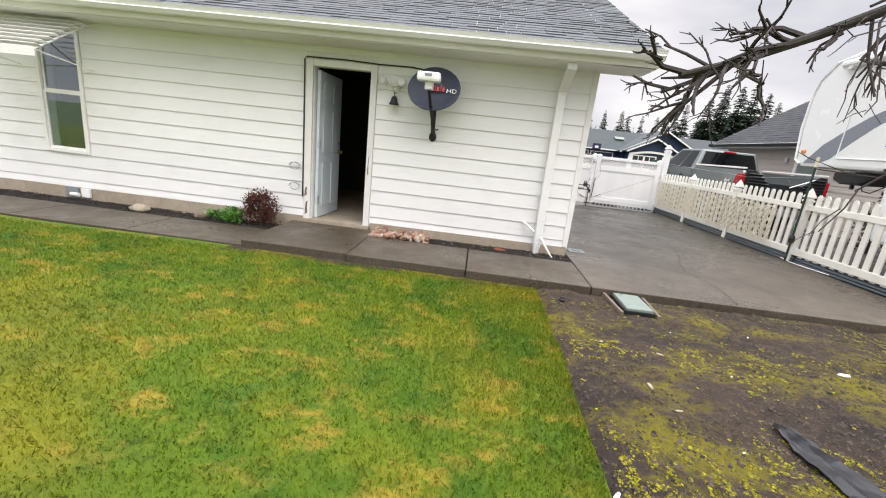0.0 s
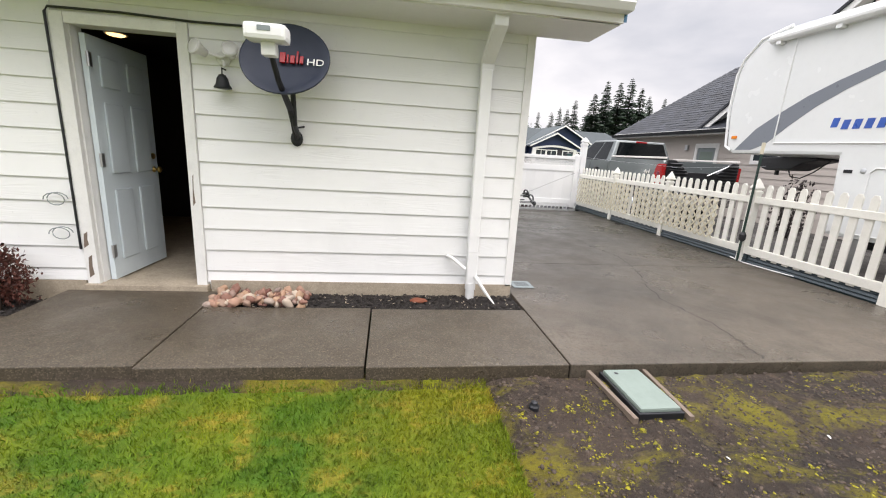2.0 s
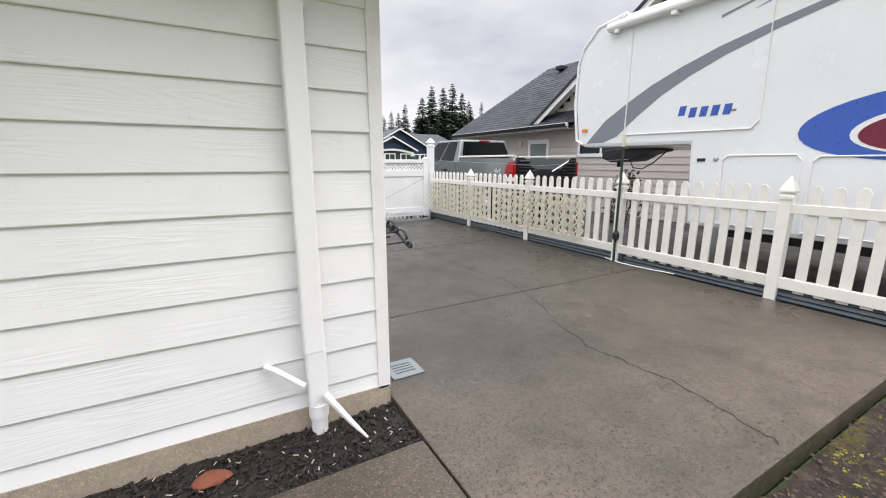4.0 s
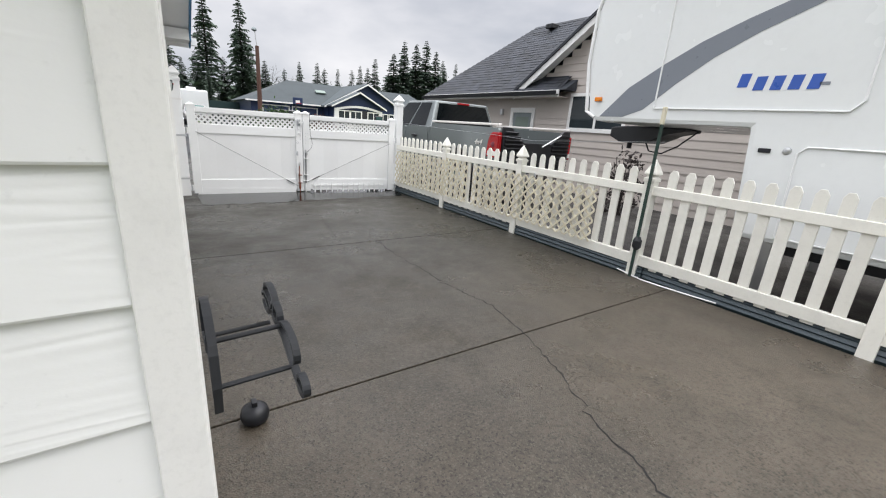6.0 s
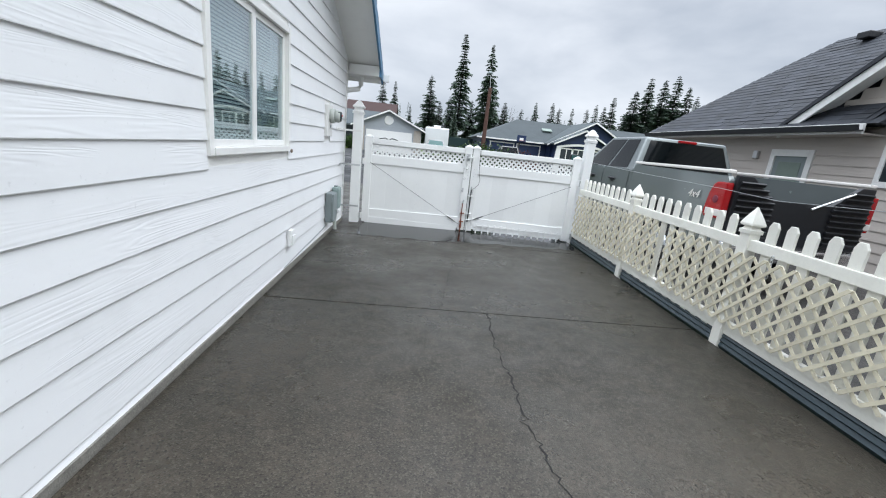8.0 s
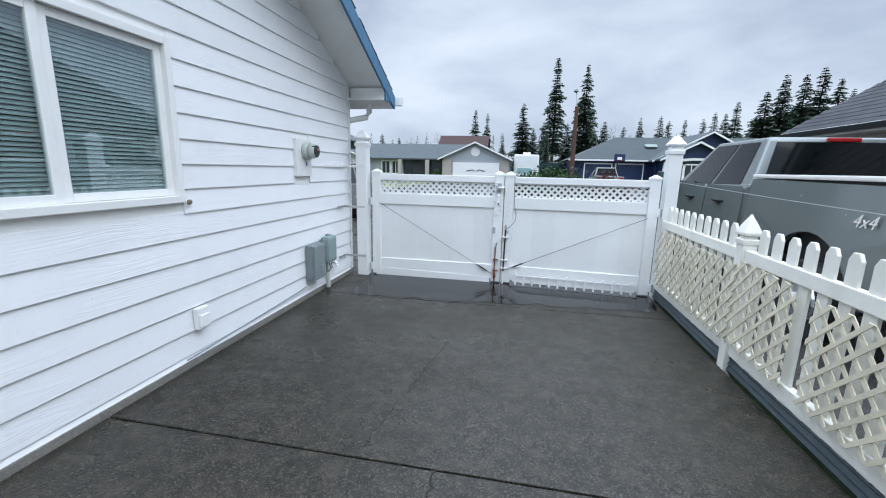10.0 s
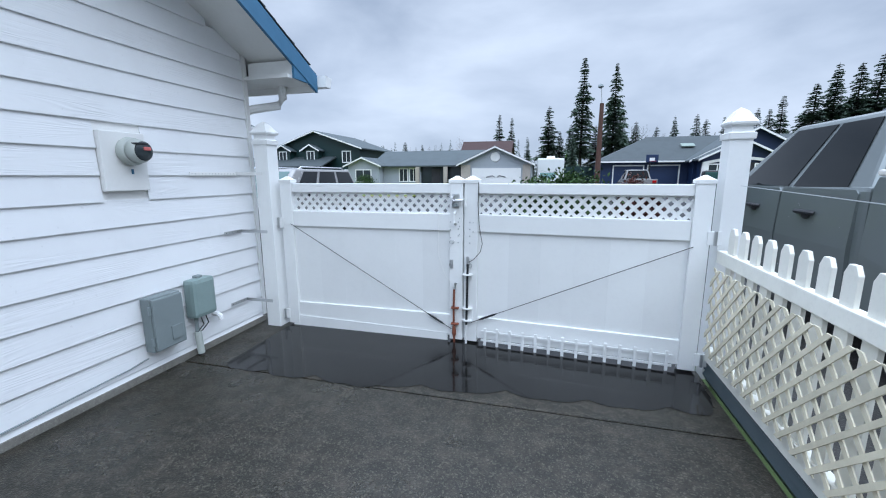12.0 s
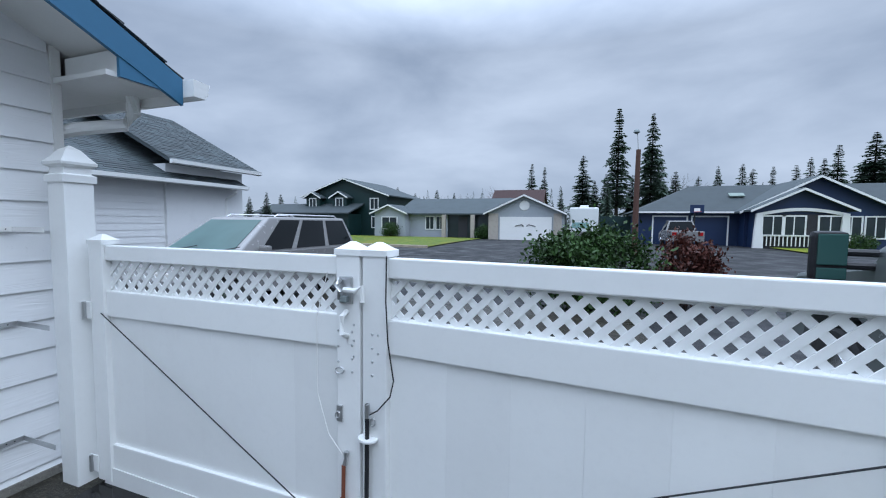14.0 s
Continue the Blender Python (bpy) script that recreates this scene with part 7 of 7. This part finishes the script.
# ---- bed stones and small things on the ground ----
rocks = thing("rock_pile", -0.85, 5.34, -0.02, "heap of rounded brown and pink river rocks", "rocks")
rr = random.Random(6)
for i in range(130):
    s = rr.uniform(0.016, 0.044)
    bm = bmesh.new()
    bmesh.ops.create_icosphere(bm, subdivisions=2, radius=1.0)
    for v in bm.verts:
        v.co = v.co * (1 + 0.55 * noise.noise(v.co * 1.1 + Vector((i * 3.1, 0, 0))))
    m = pose(rr.uniform(-0.37, 0.37), rr.uniform(-0.16, 0.15), 0.012 + rr.uniform(0, 0.05) * (1 if i > 40 else 0.2), rr.uniform(0, 360), rr.uniform(0, 360), 0) @ Matrix.Diagonal((s * 1.25, s, s * 0.75, 1))
    bmesh.ops.transform(bm, matrix=m, verts=bm.verts)
    part("stone", bm, "brick", rocks, "", True)
rk = M["brick"].node_tree
mixc = rk.nodes.new("ShaderNodeValToRGB")
els = mixc.color_ramp.elements
els[0].color, els[1].color = (0.14, 0.05, 0.04, 1), (0.55, 0.46, 0.36, 1)
for pos, col in ((0.3, (0.34, 0.20, 0.14, 1)), (0.55, (0.42, 0.27, 0.17, 1)), (0.75, (0.20, 0.14, 0.13, 1))):
    el = els.new(pos)
    el.color = col
rinfo = rk.nodes.new("ShaderNodeObjectInfo")
rk.links.new(rinfo.outputs["Random"], mixc.inputs[0])
rk.links.new(mixc.outputs[0], rk.nodes["Principled BSDF"].inputs["Base Color"])


def lump(name, x, y, z, sx, sy, sz, material, label, cat, seed=0, turn=0):
    bm = bmesh.new()
    bmesh.ops.create_icosphere(bm, subdivisions=3, radius=1.0)
    for v in bm.verts:
        v.co = v.co * (1 + 0.25 * noise.noise(v.co * 1.6 + Vector((seed, 0, 0))))
    bmesh.ops.transform(bm, matrix=pose(0, 0, 0, 0, 0, turn) @ Matrix.Diagonal((sx, sy, sz, 1)), verts=bm.verts)
    ob = link_mesh(name, bm, M[material], None, "", True)
    ob.location = (x, y, z)
    return tagged(ob, label, cat)


lump("red_stone", 0.50, 5.38, -0.015, 0.075, 0.05, 0.02, "rust", "flat reddish stone in mulch", "stone", 2)
lump("tan_stone", -4.6, 5.3, -0.06, 0.13, 0.09, 0.06, "foundation", "rounded tan stone in flower bed", "stone", 5)
lump("brown_stone", -3.75, 5.36, -0.07, 0.08, 0.06, 0.05, "wood", "small brown stone in flower bed", "stone", 6)
chips = []
for i in range(130):
    chips.append((rr.uniform(-1.2, 1.4), rr.uniform(5.18, 5.52)))
verts, faces = [], []
for x, y in chips:
    a, s = rr.uniform(0, 3.1), rr.uniform(0.004, 0.013)
    b = len(verts)
    zz = -0.012
    for dx, dy, dz in ((-1, -0.3, 0), (1, -0.3, 0.3), (1, 0.3, 0.3), (-1, 0.3, 0)):
        verts.append((x + s * (dx * math.cos(a) - dy * math.sin(a)), y + s * (dx * math.sin(a) + dy * math.cos(a)), zz + s * dz + 0.006))
    faces.append((b, b + 1, b + 2, b + 3))
mv, mf = [], []
for i in range(6500):
    x = rr.uniform(-1.24, 1.43) if i % 2 else rr.uniform(-7.0, -2.5)
    y = rr.uniform(5.17, 5.54)
    zz = (-0.033 if x > -2 else -0.10) + rr.uniform(0.0, 0.016)
    a, s = rr.uniform(0, 6.28), rr.uniform(0.006, 0.02)
    d = Vector((math.cos(a), math.sin(a), rr.uniform(-0.3, 0.5))) * s
    e = Vector((-math.sin(a), math.cos(a), rr.uniform(-0.4, 0.4))) * s * 0.35
    c = Vector((x, y, zz))
    b = len(mv)
    mv += [c - d - e, c + d - e, c + d + e, c - d + e, c + Vector((0, 0, s * 0.5))]
    mf += [(b, b + 1, b + 4), (b + 1, b + 2, b + 4), (b + 2, b + 3, b + 4), (b + 3, b, b + 4)]
tagged(raw("mulch_chips", mv, mf, "mulch"), "loose black bark mulch in narrow beds", "mulch", kind="stuff").data.materials[0] = leaf_mat("mulch_shreds", (0.022, 0.018, 0.016), 0.7)
tagged(raw("bark_chips", verts, faces, "foundation"), "pale bark chips strewn over mulch", "chips", kind="stuff")

cov = thing("utility_cover", 1.755, 3.93, -0.055, "green-grey utility box lid set in soil", "cover")
part("lid", box(-0.125, 0.125, -0.21, 0.21, 0.0, 0.045, 0.012), "lid", cov)
part("rim", box(-0.14, 0.14, -0.225, 0.225, -0.05, 0.022, 0.006), "dark", cov)
part("finger_hole", lathe([(0.014, 0.0455), (0.012, 0.047)], 12, None, pose(-0.06, 0.16, 0)), "dark", cov)
for sx, tn in ((-0.185, 3), (0.185, -4)):
    wd = thing("wood_strip", 1.755 + sx, 3.93, -0.085, "weathered wood strip beside utility lid", "board", "strips beside lid", turn=tn)
    part("board", box(-0.014, 0.014, -0.25, 0.26, -0.03, 0.045, 0.004), "wood", wd)
dr = thing("drain_box", 1.62, 5.83, 0.001, "small grey square drain lid in concrete", "drain")
part("lid", box(-0.11, 0.11, -0.11, 0.11, 0.0, 0.008, 0.003), "grey_plastic", dr)
for i in range(4):
    part("slot", box(-0.07, 0.07, -0.055 + 0.034 * i, -0.047 + 0.034 * i, 0.008, 0.0095), "dark", dr)
ball = thing("hose_fitting", 1.63, 6.68, 0.0, "black ribbed plastic cap on concrete joint", "cap")
part("cap_body", lathe([(0.035, 0), (0.058, 0.015), (0.064, 0.045), (0.055, 0.075), (0.03, 0.09)], 16), "dark", ball, "", True)
part("cap_tab", box(-0.012, 0.012, -0.02, 0.02, 0.085, 0.115, 0.004), "dark", ball)
sprk = thing("sprinkler_head", 1.05, 3.83, -0.08, "black sprinkler head poking from soil", "sprinkler")
part("head", lathe([(0.028, -0.03), (0.03, 0.03), (0.022, 0.04), (0.018, 0.055), (0.006, 0.06)], 12), "dark", sprk)
for i, (x, y, s, mt, lb, ct) in enumerate(((3.0, 3.01, 0.05, "white", "small white plastic tube on soil", "litter"), (0.87, 1.55, 0.03, "white", "torn white scrap on soil", "litter"), (1.34, 2.42, 0.035, "foundation", "dry curled leaf on soil", "leaf"), (1.6, 2.9, 0.03, "foundation", "dry curled leaf on soil", "leaf"), (1.42, 2.2, 0.025, "foundation", "dry curled leaf on soil", "leaf"), (2.0, 2.7, 0.012, "white", "white pebble on soil", "pebble"), (1.9, 3.4, 0.012, "white", "white pebble on soil", "pebble"), (1.2, 3.0, 0.012, "white", "white pebble on soil", "pebble"), (1.6, 1.9, 0.01, "white", "white pebble on soil", "pebble"), (2.6, 3.5, 0.016, "white", "white pebble on soil", "pebble"))):
    lump("litter" if ct == "litter" else ct, x, y, dirt_h(x, y) + 0.006, s, s * 0.35, s * 0.2 if ct != "litter" else s * 0.3, mt, lb, ct, i, i * 47)
pebs, pf = [], []
for i in range(7000):
    x, y = rr.uniform(0.9, 5.2), rr.uniform(0.9, 4.1)
    s = rr.uniform(0.003, 0.009) * (2.0 if i % 9 == 0 else 1.0)
    z = dirt_h(x, y)
    b = len(pebs)
    pebs += [(x - s, y, z), (x, y - s, z), (x + s, y, z), (x, y + s, z), (x, y, z + s * 0.8)]
    pf += [(b, b + 1, b + 4), (b + 1, b + 2, b + 4), (b + 2, b + 3, b + 4), (b + 3, b, b + 4)]
tagged(raw("soil_pebbles", pebs, pf, "gravel"), "tiny pebbles and crumbs on bare soil", "pebbles", kind="stuff").data.materials[0] = leaf_mat("soil_crumbs", (0.060, 0.046, 0.036), 0.75)
verts, faces = [], []
for j in range(15):
    for i in range(9):
        u, v = i / 8, j / 14
        x = 1.97 + (u - 0.5) * (0.10 + 0.13 * v) + 0.10 * v * v
        y = 2.18 - 0.65 * v
        verts.append((x, y, dirt_h(x, y) + 0.012 + 0.035 * abs(noise.noise((u * 5, v * 7, 3))) + 0.012 * math.sin(u * 14 + v * 4)))
        if i and j:
            k = j * 9 + i
            faces.append((k - 10, k - 9, k, k - 1))
sh = tagged(raw("plastic_sheet", verts, faces, "plastic_sheet"), "crumpled black plastic sheet half buried in soil", "sheet")
sol = sh.modifiers.new("thickness", "SOLIDIFY")
sol.thickness = 0.003

# ---- fixtures on the east wall ----
mt = thing("electric_meter", EX + 0.004, 11.675, 1.60, "round electric meter on white backing board", "meter")
part("backing_board", box(-0.02, 0.024, -0.155, 0.155, -0.20, 0.20, 0.006), "white", mt)
part("socket_ring", lathe([(0.092, 0.0), (0.098, 0.02), (0.092, 0.055), (0.085, 0.06)], 28, None, pose(0.024, 0.03, 0.07, 0, 90)), "meter_grey", mt, "grey socket ring", True)
gb = part("glass_dome", lathe([(0.078, 0.055), (0.078, 0.11), (0.068, 0.135), (0.02, 0.145)], 26, None, pose(0.024, 0.03, 0.07, 0, 90)), "meter_grey", mt, "rounded meter cover", True)
part("meter_face", lathe([(0.066, 0.136), (0.060, 0.142), (0.010, 0.150)], 22, None, pose(0.024, 0.03, 0.07, 0, 90)), "house_glass", gb, "dark glazed dial", True)
part("meter_tag", box(0.160, 0.180, 0.02, 0.07, 0.075, 0.098, 0.004), "pink", gb, "pinkish paper tag")
part("meter_dark", box(0.13, 0.171, -0.03, 0.06, 0.112, 0.125, 0.003), "dark", gb)
part("seal_tag", box(0.024, 0.03, 0.03, 0.045, -0.085, -0.05, 0.002), "blue_trim", mt)
bx = thing("utility_box", EX + 0.004, 11.775, 0.41, "grey plastic utility box with hinged lid", "utility box")
part("box_body", box(0.0, 0.09, -0.13, 0.13, -0.21, 0.21, 0.012), "grey_plastic", bx)
part("box_lid", box(0.09, 0.115, -0.125, 0.125, -0.20, 0.20, 0.012), "grey_plastic", bx)
part("lid_relief", box(0.115, 0.122, 0.0, 0.10, -0.15, -0.04, 0.004), "grey_plastic", bx)
for z in (-0.12, 0.12):
    part("hinge", tube([(0.09, -0.135, z - 0.03), (0.09, -0.135, z + 0.03)], 0.012, 8), "grey_plastic", bx)
bx2 = thing("utility_box", EX + 0.004, 12.12, 0.50, "rounded grey-green cable box with wires", "utility box")
part("box_body", box(0.0, 0.11, -0.115, 0.115, -0.165, 0.165, 0.035), "meter_grey", bx2).data.materials[0] = plain_mat("grey_green_plastic", (0.22, 0.29, 0.28), 0.5)
part("top_knob", box(0.02, 0.07, -0.03, 0.03, 0.16, 0.185, 0.008), "grey_plastic", bx2)
part("conduit", tube([(0.05, -0.06, -0.16), (0.05, -0.06, -0.30)], 0.016, 8), "grey_plastic", bx2)
part("conduit_lower", tube([(0.05, -0.06, -0.29), (0.06, -0.055, -0.48)], 0.028, 10), "meter_grey", bx2, "wider grey conduit to ground")
for dy in (-0.02, 0.03):
    part("wire", tube([(0.05, dy, -0.15), (0.07, dy + 0.01, -0.24), (0.06, dy - 0.05, -0.29), (0.05, -0.06, -0.30)], 0.005, 6), "dark", bx2)
el = thing("pipe_elbow", EX + 0.0, 12.29, 0.27, "white plastic pipe elbow from wall", "pipe")
part("elbow", tube([(0.0, 0, 0.02), (0.05, 0, 0.02), (0.075, 0, 0.0), (0.08, 0.0, -0.03)], 0.022, 10), "vinyl", el)
ot = thing("outlet_cover", EX, 10.06, 0.35, "white outdoor outlet cover on siding", "outlet")
part("cover", box(0.0, 0.045, -0.055, 0.055, -0.085, 0.085, 0.008), "vinyl", ot)
part("cover_flap", box(0.045, 0.058, -0.045, 0.045, -0.07, 0.03, 0.005), "vinyl", ot)
for z, lab in ((1.52, "perforated metal strap tying post to wall"), (0.98, "short metal strap tying post to wall"), (0.30, "chain strap tying post to wall")):
    st = thing("metal_strap", EX + 0.008, 12.2 if z > 1.4 else 12.5, z, lab, "strap", "post straps")
    Ls = 0.5 if z > 1.4 else 0.2
    part("band", box(0.0, 0.004, 0, Ls, -0.014, 0.014), "steel" if z < 1.4 else "white", st)
    part("band_end", box(0.0, 0.30, Ls, Ls + 0.004, -0.014, 0.014), "steel" if z < 1.4 else "white", st)
    for i in range(int(Ls / 0.035)):
        part("band_hole", lathe([(0.004, 0.0042), (0.003, 0.005)], 6, None, pose(0.0, 0.02 + 0.035 * i, 0, 0, 90)), "dark", st)
lc = thing("low_cable", EX + 0.012, 9.9, 0.10, "thin grey cable stapled along lowest siding", "cable")
part("lead", tube([(0, 0.0, -0.03), (0, 0.8, 0.0), (0, 1.6, 0.03), (0.0, 1.75, 0.05)], 0.005, 6), "grey_plastic", lc)
mothp = lump("wasp_nest_scar", EX + 0.02, 10.06, 1.235, 0.012, 0.022, 0.018, "wood", "small brown mud scar below window", "mud mark", 3)

# flat-bar iron hose hanger: an arched back, a saddle, three bars and an ornamental front plate
hh = thing("hose_hanger", EX + 0.02, 5.775, 0.925, "scrolled black iron hose hanger on wall", "hose hanger")


def strap(name, x, pts, wide=0.015, thick=0.005, label=""):
    """A flat bar bent along (y, z) points, standing on its edge in x."""
    bm = bmesh.new()
    rows = []
    for i, (y, z) in enumerate(pts):
        ay, az = pts[max(i - 1, 0)]
        by, bz = pts[min(i + 1, len(pts) - 1)]
        d = Vector((0, by - ay, bz - az)).normalized()
        n = Vector((0, -d.z, d.y)) * thick * 0.5
        c = Vector((0, y, z))
        rows.append([bm.verts.new(c + n * e + Vector((x + w, 0, 0))) for e, w in ((-1, 0), (1, 0), (1, wide), (-1, wide))])
    for a, b in zip(rows, rows[1:]):
        for k in range(4):
            bm.faces.new((a[k], a[(k + 1) % 4], b[(k + 1) % 4], b[k]))
    bm.faces.new(rows[0][::-1])
    bm.faces.new(rows[-1])
    bmesh.ops.recalc_face_normals(bm, faces=bm.faces[:])
    return part(name, bm, "iron", hh, label)


def arc(cy, cz, ry, rz, a0, a1, n=12):
    return [(cy + ry * math.cos(radians(a0 + (a1 - a0) * k / n)), cz + rz * math.sin(radians(a0 + (a1 - a0) * k / n))) for k in range(n + 1)]


strap("back_loop", 0.0, [(-0.105, -0.085), (-0.125, -0.02)] + arc(0.0, 0.02, 0.115, 0.075, 165, 15) + [(0.12, 0.01), (0.12, -0.035)])
strap("back_leg", 0.0, [(-0.125, -0.02), (-0.115, -0.055), (-0.105, -0.085)])
strap("saddle", 0.0, [(-0.11, -0.05)] + arc(-0.02, -0.03, 0.085, 0.05, 160, 60) + arc(0.06, -0.045, 0.06, 0.04, 140, 10))
strap("back_tie", 0.0, [(-0.06, 0.085), (-0.03, 0.025)])
for y, z in ((-0.107, -0.03), (-0.02, 0.02), (0.115, -0.035)):
    part("bar", tube([(0.012, y, z), (0.145, y, z + 0.006)], 0.0055, 8), "iron", hh)
strap("front_plate", 0.140, [(-0.19, -0.04), (-0.13, -0.035), (-0.03, 0.005), (0.06, 0.02), (0.12, 0.005)], 0.014, 0.012)
strap("front_plate", 0.140, arc(-0.06, 0.005, 0.07, 0.035, 200, 20), 0.014, 0.007)
for cy, cz, ry, rz in ((0.10, 0.045, 0.055, 0.028), (0.13, 0.02, 0.05, 0.022), (0.04, 0.03, 0.035, 0.022), (-0.17, -0.03, 0.025, 0.018)):
    strap("scroll", 0.140, arc(cy, cz, ry, rz, 0, 330, 16), 0.014, 0.007)
